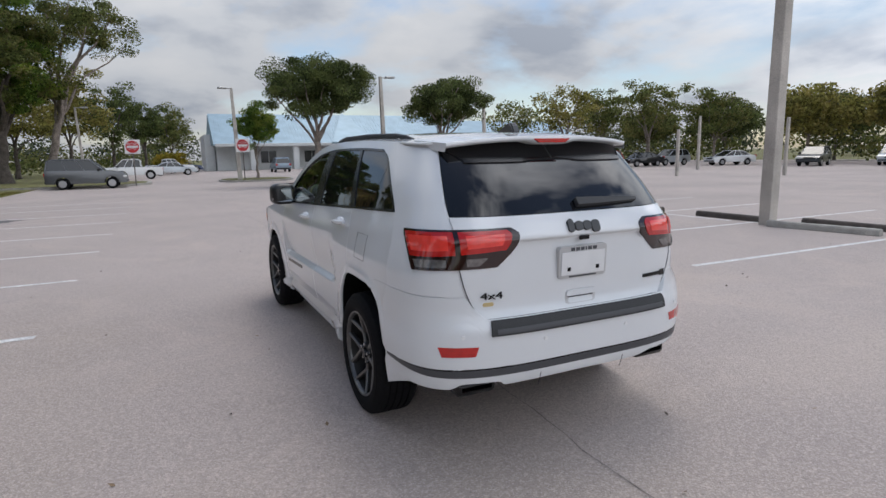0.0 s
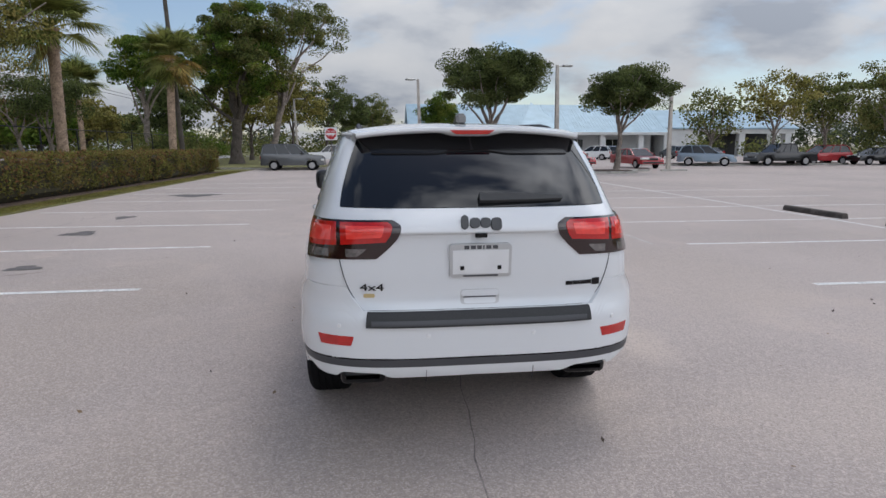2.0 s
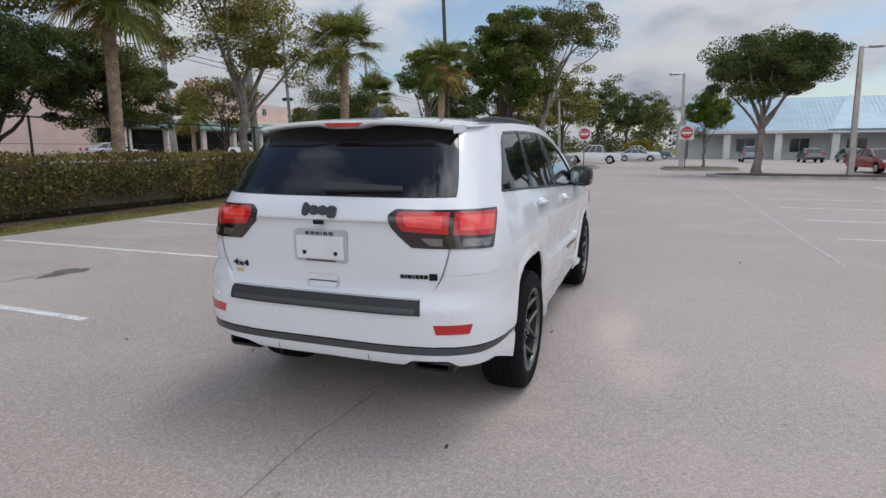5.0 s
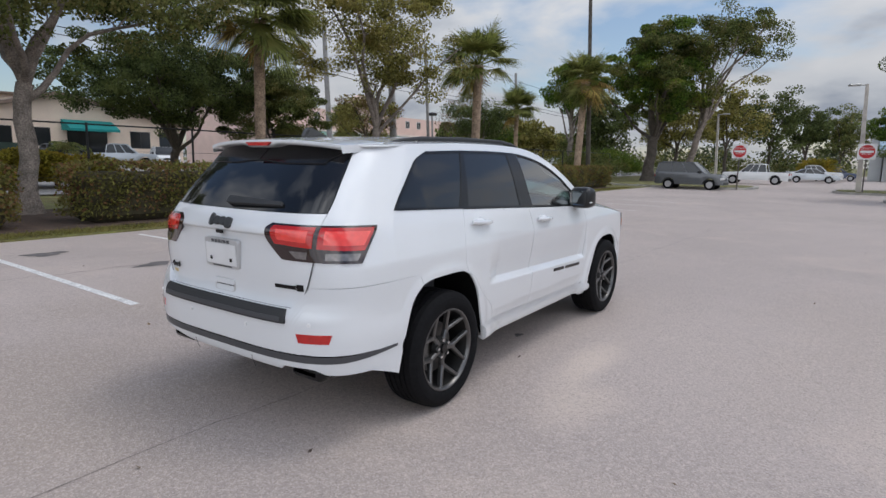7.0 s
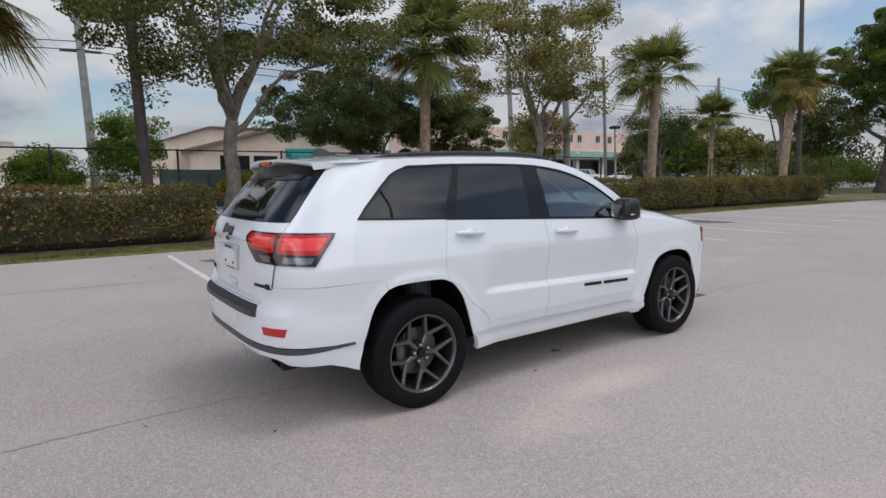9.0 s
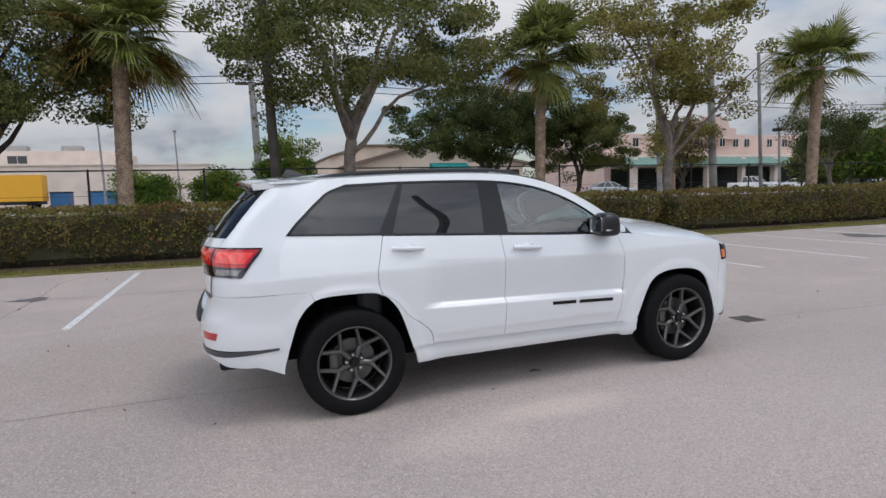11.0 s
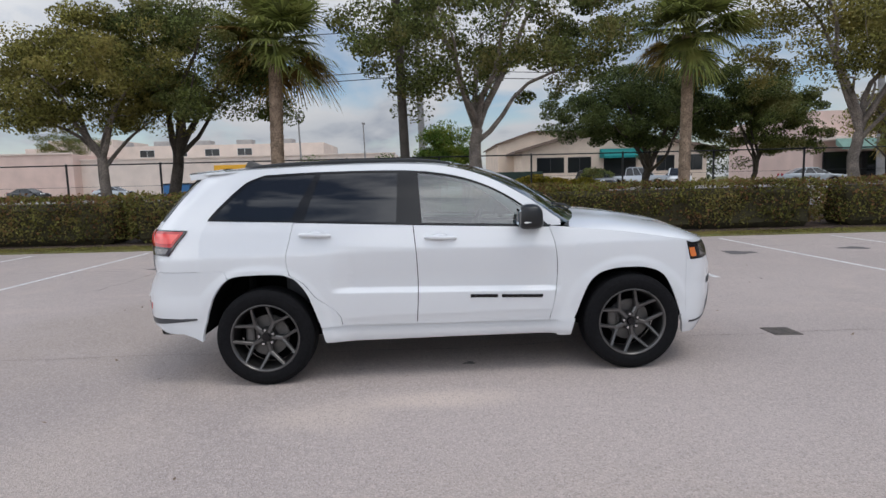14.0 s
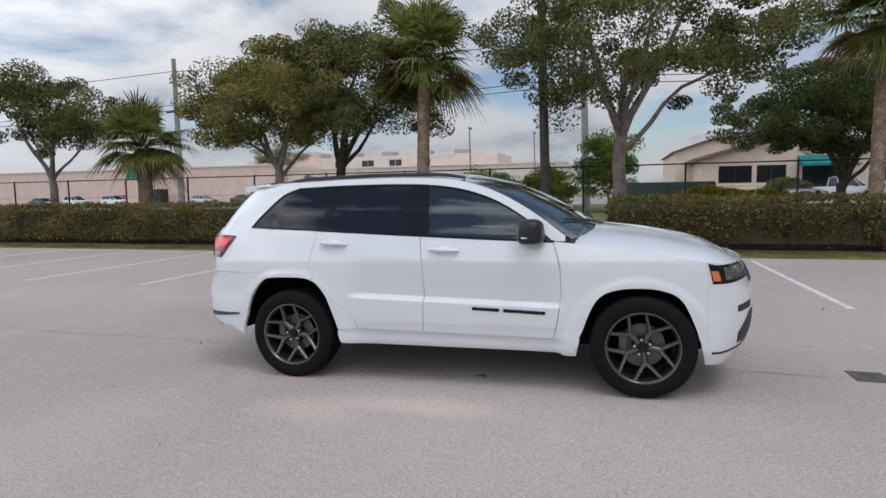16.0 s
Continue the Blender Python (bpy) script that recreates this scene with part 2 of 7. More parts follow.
M_KERB = mat("kerb_concrete", (0.42, 0.40, 0.36), 0.85, var=0.35, scale=3, fine=0.3, fine_scale=60, bump=0.3, dist=0.004)
M_POLE = mat("pole_concrete", (0.50, 0.46, 0.41), 0.8, var=0.3, scale=1.5, fine=0.25, fine_scale=50, bump=0.2, dist=0.004)
M_STOP = mat("wheel_stop_dark", (0.10, 0.085, 0.075), 0.9, var=0.5, scale=5, fine=0.5, fine_scale=50, bump=0.4, dist=0.005)
M_WOODPOLE = mat("pole_wood", (0.10, 0.085, 0.07), 0.9, var=0.4, scale=2, fine=0.5, fine_scale=45, bump=0.4, dist=0.01)
M_GREYPOLE = mat("pole_grey", (0.28, 0.27, 0.26), 0.8, var=0.3, scale=2, fine=0.2)
M_BARK = mat("bark_grey", (0.27, 0.225, 0.19), 0.95, var=0.5, scale=3, fine=0.6, fine_scale=28, bump=0.7, dist=0.03)
M_BARKDARK = mat("bark_dark", (0.11, 0.09, 0.074), 0.95, var=0.5, scale=3, fine=0.6, fine_scale=28, bump=0.7, dist=0.03)
M_PALMBARK = mat("bark_palm", (0.40, 0.285, 0.20), 0.95, var=0.45, scale=4, fine=0.6, fine_scale=22, bump=0.8, dist=0.03)
M_LEAF = leaf_mat("leaf_oak", (0.140, 0.165, 0.052), (0.230, 0.208, 0.072))
M_LEAFOLIVE = leaf_mat("leaf_olive", (0.245, 0.230, 0.066), (0.345, 0.285, 0.090))
M_LEAFDARK = leaf_mat("leaf_dark", (0.100, 0.128, 0.044), (0.150, 0.172, 0.056))
M_LEAFBRIGHT = leaf_mat("leaf_bright", (0.118, 0.190, 0.034), (0.224, 0.254, 0.045))
M_WOODS = leaf_mat("leaf_far", (0.085, 0.105, 0.060), (0.115, 0.125, 0.070))
M_LEAFDRY = leaf_mat("leaf_dry", (0.17, 0.10, 0.055), (0.22, 0.15, 0.08))
M_LEAFHEDGE = leaf_mat("leaf_hedge", (0.195, 0.188, 0.052), (0.265, 0.225, 0.075))
M_LEAFHEDGERED = leaf_mat("leaf_hedge_red", (0.235, 0.125, 0.060), (0.30, 0.175, 0.08))
M_LEAFHEDGEIN = mat("hedge_inner_shade", (0.055, 0.047, 0.022), 0.95, var=0.5, scale=6)
M_PALM = leaf_mat("palm_frond", (0.185, 0.210, 0.058), (0.270, 0.265, 0.080))
M_PALMDRY = leaf_mat("palm_frond_dry", (0.36, 0.25, 0.075), (0.25, 0.15, 0.05))
M_YELLOWBUSH = leaf_mat("leaf_yellow", (0.26, 0.22, 0.03), (0.38, 0.26, 0.03))
M_FENCE = mat("fence_black", (0.016, 0.016, 0.017), 0.6, fine=0.2)
M_WHITEWALL = mat("wall_white", (0.60, 0.61, 0.60), 0.85, var=0.12, scale=0.8, fine=0.1)
M_CREAM = mat("wall_cream", (0.72, 0.58, 0.46), 0.85, var=0.12, scale=0.8, fine=0.1)
M_PINKWALL = mat("wall_pink", (0.66, 0.49, 0.42), 0.85, var=0.12, scale=0.5, fine=0.1)
M_PALEWALL = mat("wall_pale", (0.70, 0.59, 0.51), 0.85, var=0.12, scale=0.5, fine=0.1)
M_BLUEROOF = mat("roof_blue_metal", (0.27, 0.39, 0.47), 0.45, 0.2, var=0.15, scale=0.7)
M_BROWNTRIM = mat("roof_brown_trim", (0.17, 0.12, 0.09), 0.8, var=0.2)
M_GREYROOF = mat("roof_grey", (0.40, 0.38, 0.36), 0.85, var=0.2, scale=1)
M_TEAL = mat("awning_teal", (0.0, 0.21, 0.20), 0.7, var=0.15, scale=2)
M_DARKGLASS = mat("window_dark", (0.016, 0.018, 0.020), 0.08, spec=0.6)
M_STRIPEGREEN = mat("awning_green", (0.16, 0.27, 0.22), 0.7, var=0.2, scale=2)
M_SIGNRED = mat("sign_red", (0.52, 0.022, 0.026), 0.45, var=0.1)
M_SIGNWHITE = mat("sign_white", (0.75, 0.75, 0.74), 0.45, var=0.06)
M_METAL = mat("galvanised", (0.42, 0.42, 0.41), 0.5, 0.6, var=0.2)
M_DARKMETAL = mat("dark_iron", (0.15, 0.13, 0.115), 0.75, 0.3, var=0.4, scale=12)
M_WIRE = mat("cable_black", (0.02, 0.02, 0.02), 0.7)
M_SCREEN = mat("fence_screen", (0.045, 0.075, 0.065), 0.9, var=0.3, scale=2)
M_TYRE = mat("tyre_rubber", (0.009, 0.009, 0.010), 0.8, fine=0.3, fine_scale=40, spec=0.12)
M_RIMSILVER = mat("rim_silver", (0.45, 0.45, 0.46), 0.35, 0.8)
M_LAMPWHITE = mat("lamp_lens", (0.7, 0.7, 0.68), 0.15, coat=0.6)
M_LAMPRED = mat("lamp_red", (0.40, 0.015, 0.015), 0.15, coat=0.6)
M_BLACKTRIM = mat("black_trim", (0.018, 0.018, 0.019), 0.55, fine=0.2, fine_scale=80)
M_YELLOWPAINT = mat("truck_yellow", (0.75, 0.38, 0.02), 0.45, var=0.1)
M_BLUEBIN = mat("bin_blue", (0.03, 0.13, 0.30), 0.5, var=0.15)


# ---------------- mesh helpers ----------------
def thing(name, label, category, at=(0, 0, 0), rz=0.0, group="", kind=""):
    ob = new(name)
    ob.matrix_world = pose(*at, 0, 0, rz)
    return tagged(ob, label, category, group, kind)


def part(name, bm, material, parent=None, label="", smooth=None):
    """Links a bmesh as one mesh object under a thing or under a part."""
    me = bpy.data.meshes.new(name)
    bm.to_mesh(me)
    bm.free()
    return part_mesh(name, me, material, parent, label, smooth)


def part_mesh(name, me, material, parent=None, label="", smooth=None):
    for m in material if isinstance(material, (list, tuple)) else [material]:
        me.materials.append(m)
    if smooth is not None:
        me.shade_smooth()
        if smooth < 180:
            me.set_sharp_from_angle(angle=radians(smooth))
    ob = new(name, me)
    if parent is not None:
        ob.parent = parent
    if label:
        ob["label"] = label
    return ob


def structure(name, bm, material, label, category="", smooth=None):
    return tagged(part(name, bm, material, None, label, smooth), label, category or name.split("_")[0], kind="structure")


def add_box(bm, lo, hi, bevel=0.0, m=None, seg=1):
    lo, hi = Vector(lo), Vector(hi)
    res = bmesh.ops.create_cube(bm, size=1.0, matrix=Matrix.Translation((lo + hi) / 2) @ Matrix.Diagonal((*(hi - lo), 1)))
    vs = res["verts"]
    if bevel:
        es = list({e for v in vs for e in v.link_edges})
        r = bmesh.ops.bevel(bm, geom=es, offset=bevel, segments=seg, affect="EDGES", profile=0.5)
        vs = list({v for v in r["verts"]} | {v for v in vs if v.is_valid})
    if m is not None:
        bmesh.ops.transform(bm, matrix=m, verts=[v for v in vs if v.is_valid])
    return vs


def box(lo, hi, bevel=0.0, m=None, seg=1):
    bm = bmesh.new()
    add_box(bm, lo, hi, bevel, m, seg)
    return bm


def add_tube(bm, pts, radii, sides=8, cap=True):
    """A tapered tube along points."""
    pts = [Vector(p) for p in pts]
    rings = []
    up = Vector((0.13, 0.31, 1)).normalized()
    for i, p in enumerate(pts):
        d = (pts[min(i + 1, len(pts) - 1)] - pts[max(i - 1, 0)]).normalized()
        a = d.cross(up)
        if a.length < 1e-3:
            a = d.cross(Vector((1, 0, 0)))
        a.normalize()
        b = d.cross(a)
        r = float(radii[i] if isinstance(radii, (list, tuple)) else radii)
        rings.append([bm.verts.new(p + r * (math.cos(t) * a + math.sin(t) * b)) for t in [2 * math.pi * k / sides for k in range(sides)]])
    for r0, r1 in zip(rings, rings[1:]):
        for k in range(sides):
            bm.faces.new((r0[k], r0[(k + 1) % sides], r1[(k + 1) % sides], r1[k]))
    if cap:
        bm.faces.new(rings[0][::-1]); bm.faces.new(rings[-1])
    return rings


def add_poly_prism(bm, pts, axis, lo, hi):
    """A prism from an outline in the plane across an axis (0 x, 1 y, 2 z)."""
    def at(p, v):
        return [(v, p[0], p[1]), (p[0], v, p[1]), (p[0], p[1], v)][axis]
    a = [bm.verts.new(at(p, lo)) for p in pts]
    b = [bm.verts.new(at(p, hi)) for p in pts]
    n = len(pts)
    fs = [bm.faces.new(a), bm.faces.new(b)]
    for k in range(n):
        fs.append(bm.faces.new((a[k], a[(k + 1) % n], b[(k + 1) % n], b[k])))
    bmesh.ops.recalc_face_normals(bm, faces=fs)
    return a + b


def quad_cloud(name, corners):
    """A mesh of loose four-cornered leaves from an array n x 4 x 3."""
    n = len(corners)
    me = bpy.data.meshes.new(name)
    me.vertices.add(4 * n); me.loops.add(4 * n); me.polygons.add(n)
    me.vertices.foreach_set("co", np.ascontiguousarray(corners, dtype=np.float32).ravel())
    me.loops.foreach_set("vertex_index", np.arange(4 * n, dtype=np.int32))
    me.polygons.foreach_set("loop_start", np.arange(0, 4 * n, 4, dtype=np.int32))
    me.update(calc_edges=True)
    return me


def leaves(centres, size, rng, aspect=0.6, up=0.25, spread=0.35):
    """Leaf quads at the centres, turned every way, somewhat upwards, each with a point at either end."""
    n = len(centres)
    d = rng.normal(size=(n, 3)); d[:, 2] -= 0.2
    d /= np.linalg.norm(d, axis=1, keepdims=True)
    nrm = rng.normal(size=(n, 3)); nrm[:, 2] += up * 3
    s = np.cross(d, nrm); s /= np.linalg.norm(s, axis=1, keepdims=True) + 1e-9
    L = (size * (1 + spread * rng.uniform(-1, 1, n)))[:, None]
    w = L * aspect
    return np.stack([centres - d * L / 2, centres + s * w / 2 + d * L * 0.05, centres + d * L / 2, centres - s * w / 2 + d * L * 0.05], 1)


def tree(name, label, at, fork, trunk_r, crown, radii, clumps, per, leaf, bark, seed, size=0.16, limbs=6, lean=(0, 0), hollow=0.35, clump_r=0.62, low=0.0, dry=0.0, drymat=None):
    """A tapered trunk that forks into limbs, side branches to every clump, and a crown of clumps of small leaves."""
    rng = np.random.default_rng(seed)
    if size == 0.13 or size == 0.12:
        size, per = size * 0.84, int(per * 1.2)
    ob = thing(name, label, "tree", at)
    c, r = np.array(crown, float), np.array(radii, float)
    bm = bmesh.new()
    top = np.array([lean[0], lean[1], fork])
    k = 7
    tr = [np.array([top[0] * (i / k) ** 1.4 + 0.05 * math.sin(i * 1.7 + seed), top[1] * (i / k) ** 1.4 + 0.05 * math.cos(i * 1.3 + seed), fork * i / k]) for i in range(k + 1)]
    flare = [trunk_r * (1.55 if i == 0 else 1.12 if i == 1 else 1.0 - 0.22 * i / k) for i in range(k + 1)]
    tr[0][2] = -0.06
    add_tube(bm, tr, flare, 10)
    nodes = []

    def limb(start, end, rise_, r0, r1, steps=9):
        """A bough that sets off upwards, bends outwards and wavers on its way."""
        ln = np.linalg.norm(end - start)
        ctrl = start + (end - start) * 0.30 + np.array([0, 0, rise_ * ln])
        ph, amp = rng.uniform(0, 6, 3), 0.035 * ln
        pts = []
        for q in np.linspace(0, 1, steps):
            p = (1 - q) ** 2 * start + 2 * q * (1 - q) * ctrl + q * q * end
            pts.append(p + amp * math.sin(math.pi * q) * np.sin(ph + 7.0 * q))
        rad = [r0 + (r1 - r0) * q ** 0.8 for q in np.linspace(0, 1, steps)]
        add_tube(bm, pts, rad, 8)
        nodes.extend(zip(pts[2:], rad[2:]))

    mains = max(2, round(limbs * 0.5))
    turn = rng.uniform(0, 6.3)
    for i in range(mains):
        a = turn + 2 * math.pi * (i + rng.uniform(-0.2, 0.2)) / mains
        limb(tr[-1], c + r * np.array([math.cos(a) * 0.48, math.sin(a) * 0.48, rng.uniform(-0.05, 0.55)]), 0.22, trunk_r * 0.60, trunk_r * 0.14)
    for i in range(max(1, limbs - mains - 1)):
        a = turn + 0.8 + 2 * math.pi * (i + rng.uniform(-0.3, 0.3)) / max(1, limbs - mains - 1)
        limb(tr[-2] if i % 2 else tr[-1], c + r * np.array([math.cos(a) * 0.80, math.sin(a) * 0.80, rng.uniform(-0.35, 0.15)]), 0.10, trunk_r * 0.42, trunk_r * 0.09)
    cen = []
    while len(cen) < clumps:
        v = rng.uniform(-1, 1, 3)
        d = np.linalg.norm(v)
        if d > 1 or d < hollow or v[2] < -0.75 + low or noise.noise(Vector(v * 2.6) + Vector((0, seed * 1.7, 0))) < -0.22:
            continue
        wob = 0.80 + 0.40 * noise.noise(Vector(v * 1.8) + Vector((seed * 3.1, 0, 0)))
        cen.append(c + r * v * wob)
    cen = np.array(cen)
    cen = cen[np.argsort(np.linalg.norm(cen - tr[-1], axis=1))]
    P, W = [n[0] for n in nodes], [n[1] for n in nodes]
    for q in cen:
        A = np.array(P)
        j = int(np.argmin(np.linalg.norm(A - q, axis=1) + 0.6 * np.maximum(0, A[:, 2] - q[2])))
        p, w = P[j], W[j]
        ln = np.linalg.norm(q - p)
        w0 = min(w * 0.8, 0.014 + 0.016 * ln)
        m1 = p + (q - p) * 0.38 + np.array([0, 0, 0.10 * ln]) + rng.normal(size=3) * 0.05 * ln
        m2 = p + (q - p) * 0.72 + np.array([0, 0, 0.06 * ln]) + rng.normal(size=3) * 0.05 * ln
        add_tube(bm, [p, m1, m2, q], [w0, w0 * 0.8, w0 * 0.55, 0.006], 5, cap=False)
        P += [m1, m2, q]; W += [w0 * 0.8, w0 * 0.6, 0.014]
    part("trunk", bm, bark, ob, smooth=60)
    pts, ids = [], []
    for i, q in enumerate(cen):
        m = int(per * rng.uniform(0.55, 1.4))
        cr = clump_r * rng.uniform(0.6, 1.3)
        g = rng.normal(size=(m, 3))
        ln = np.linalg.norm(g, axis=1, keepdims=True)
        g *= np.minimum(1, 1.75 / ln) * np.array([cr, cr, cr * 0.55]) * 0.66
        pts.append(q + g)
        ids.append(np.full(m, rng.uniform() < dry))
    pts, ids = np.concatenate(pts), np.concatenate(ids)
    keep = pts[:, 2] > 0.3
    pts, ids = pts[keep], ids[keep]
    part_mesh("crown", quad_cloud("crown", leaves(pts[~ids], size, rng)), leaf, ob)
    if ids.any():
        part_mesh("crown", quad_cloud("crown", leaves(pts[ids], size, rng)), drymat or M_LEAFDRY, ob, "patch of other-coloured leaves")
    return ob


def palm(label, at, height, trunk_r, seed, frond=1.5, dry=0.25, lean=(0, 0), count=62):
    """A cabbage palm: ringed trunk, boots under the crown, fan-shaped fronds on arching stalks."""
    rng = np.random.default_rng(seed)
    ob = thing("palm_tree", label, "palm", at, group="palms behind the hedge")
    bm = bmesh.new()
    n = int(height / 0.14)
    pts = [(lean[0] * (i / n) ** 1.5, lean[1] * (i / n) ** 1.5, height * i / n - 0.04) for i in range(n + 1)]
    rad = [trunk_r * (1.25 - 0.30 * min(1, i / 8) + (0.05 if i % 2 else -0.02) + 0.25 * max(0, (i / n - 0.86) / 0.14)) for i in range(n + 1)]
    add_tube(bm, pts, rad, 12)
    part("trunk", bm, M_PALMBARK, ob, smooth=70)
    head = np.array([lean[0], lean[1], height])
    sets = {False: [], True: []}
    stalks = bmesh.new()
    for i in range(count):
        a = rng.uniform(0, 2 * math.pi)
        f = i / count
        el = radians(88 - 98 * f ** 0.9 + rng.uniform(-14, 14) - (rng.uniform(-4, 44) if f > 1 - dry else 0))
        L = frond * rng.uniform(0.8, 1.1) * (0.75 if f < 0.12 else 1)
        h = np.array([math.cos(a), math.sin(a), 0])
        d0 = h * math.cos(el) + np.array([0, 0, math.sin(el)])
        droop = 0.32 + 0.35 * f
        s1 = head + d0 * L * 0.50
        d1 = d0 * 0.8 + np.array([0, 0, -droop]) * 0.5 * math.cos(el); d1 /= np.linalg.norm(d1)
        s2 = s1 + d1 * L * 0.26
        add_tube(stalks, [head + d0 * 0.1, s1, s2], [0.022, 0.014, 0.008], 4, cap=False)
        side = np.cross(d1, [0, 0, 1]); side /= np.linalg.norm(side) + 1e-9
        nrm = np.cross(side, d1)
        is_dry = f > 1 - dry and rng.uniform() < 0.45 + 0.5 * math.cos(a + 1.57 + seed)
        blades = 28
        for b in range(blades):
            t = (b + 0.5) / blades * 2 - 1
            ang = t * radians(105)
            dirv = d1 * math.cos(ang) + side * math.sin(ang)
            root = s1 + (s2 - s1) * (0.35 + 0.65 * (1 - abs(t)))
            bl = L * 0.68 * (1 - 0.25 * abs(t)) * rng.uniform(0.85, 1.1)
            sag = np.array([0, 0, -1]) * bl * (0.08 + 0.26 * rng.uniform() * (0.5 + f))
            midp = root + dirv * bl * 0.55 - nrm * 0.04
            tip = root + dirv * bl * 0.95 + sag
            w = np.cross(dirv, nrm); w = w / (np.linalg.norm(w) + 1e-9) * 0.034
            sets[is_dry].append([root - w * 0.5, root + w * 0.5, midp + w, midp - w])
            sets[is_dry].append([midp - w, midp + w, tip + w * 0.15, tip - w * 0.15])
    part("stalk", stalks, M_PALM, ob)
    for key, qs in sets.items():
        if qs:
            part_mesh("frond_crown", quad_cloud("frond_crown", np.array(qs)), M_PALMDRY if key else M_PALM, ob, "dry brown hanging fronds" if key else "")
    return ob


# ---------------- ground ----------------
def relief(x, y):
    """The lot's gentle fall under the car."""
    return 0.0155 * y * math.exp(-(x * x + y * y) / 16.0)


def sheet(x0, x1, y0, y1, z, dx, dy, rel=True):
    bm = bmesh.new()
    nx, ny = max(1, round((x1 - x0) / dx)), max(1, round((y1 - y0) / dy))
    g = [[bm.verts.new((x0 + (x1 - x0) * i / nx, y0 + (y1 - y0) * j / ny, z + (relief(x0 + (x1 - x0) * i / nx, y0 + (y1 - y0) * j / ny) if rel else 0))) for i in range(nx + 1)] for j in range(ny + 1)]
    for j in range(ny):
        for i in range(nx):
            bm.faces.new((g[j][i], g[j][i + 1], g[j + 1][i + 1], g[j + 1][i]))
    return bm


def strip(bm, x0, x1, y0, y1, z=0.004, dy=0.5):
    """A thin painted or poured strip that follows the lot."""
    nx, ny = max(1, math.ceil((x1 - x0) / dy)), max(1, math.ceil((y1 - y0) / dy))
    g = [[bm.verts.new((x0 + (x1 - x0) * i / nx, y0 + (y1 - y0) * j / ny, z + relief(x0 + (x1 - x0) * i / nx, y0 + (y1 - y0) * j / ny))) for i in range(nx + 1)] for j in range(ny + 1)]
    for j in range(ny):
        for i in range(nx):
            bm.faces.new((g[j][i], g[j][i + 1], g[j + 1][i + 1], g[j + 1][i]))


structure("ground", sheet(-2500, 2500, -2500, 2500, -0.12, 250, 250, False), M_GRASS, "flat grassy ground out to the horizon", "ground")
structure("parking_lot", sheet(-9.38, 75, -60, 130, 0.0, 0.75, 0.75), M_ASPHALT, "sun-bleached grey asphalt parking lot with stains and painted shade", "asphalt", smooth=180)
structure("planting_strip", sheet(-19.5, -9.38, -60, 62, 0.03, 3, 3, False), M_GRASS, "narrow grass verge beside the parking lot", "grass")
structure("mulch_bed", sheet(-15.6, -10.1, -55, 33.5, 0.045, 3, 3, False), M_MULCH, "brown mulch bed under the hedges", "mulch")
def rise(x):
    """The land beyond the fence climbs gently to the street."""
    t = min(1, max(0, (-26 - x) / 18))
    return -0.06 + 0.72 * t * t * (3 - 2 * t)


bm = sheet(-130, -24, -140, 110, 0, 2, 20, False)
for v in bm.verts:
    v.co.z = rise(v.co.x)
structure("neighbour_lot", bm, M_STREET, "grey asphalt lots and street beyond the fence", "asphalt")

bm = sheet(-42, -19.4, -140, 2.6, 0, 1.6, 10, False)
for v in bm.verts:
    v.co.z = (rise(v.co.x) if v.co.x < -24 else -0.06) + 0.02
structure("lawn", bm, M_GRASS, "mown green lawn between the fence and the street", "grass")

LINE_Y = [-1.45 + 2.83 * k for k in range(-8, 9)]
for y in LINE_Y:
    bm = bmesh.new()
    strip(bm, -8.8, -3.19, y - 0.05, y + 0.05)
    structure("stall_line", bm, M_PAINT, "worn white parking stall line on asphalt", "line")
for y in [0.75 + 2.82 * k for k in range(-6, 6)]:
    bm = bmesh.new()
    strip(bm, 4.53, 14.1, y - 0.05, y + 0.05)
    structure("stall_line", bm, M_PAINT, "worn white parking stall line on asphalt", "line")
bm = bmesh.new()
strip(bm, 9.34, 9.44, 4.0, 22.0)
structure("stall_line", bm, M_PAINT, "long white line between two rows of stalls", "line")

# the poured seam under the car, the joint beside it, drains and patches
random.seed(5)


def wander(name, x0, y0, x1, y1, w, material, label, wob=0.03):
    bm = bmesh.new()
    n = int(math.hypot(x1 - x0, y1 - y0) / 0.18)
    prev = None
    dx, dy = (x1 - x0) / n, (y1 - y0) / n
    l = math.hypot(dx, dy)
    off = 0
    for i in range(n + 1):
        off += random.uniform(-1, 1) * wob
        off *= 0.93
        ww = w * random.uniform(0.35, 1.3)
        x, y = x0 + dx * i - dy / l * off, y0 + dy * i + dx / l * off
        a = bm.verts.new((x - dy / l * ww, y + dx / l * ww, 0.003 + relief(x, y)))
        b = bm.verts.new((x + dy / l * ww, y - dx / l * ww, 0.003 + relief(x, y)))
        if prev:
            bm.faces.new((prev[0], prev[1], b, a))
        prev = (a, b)
    return structure(name, bm, material, label, "crack")


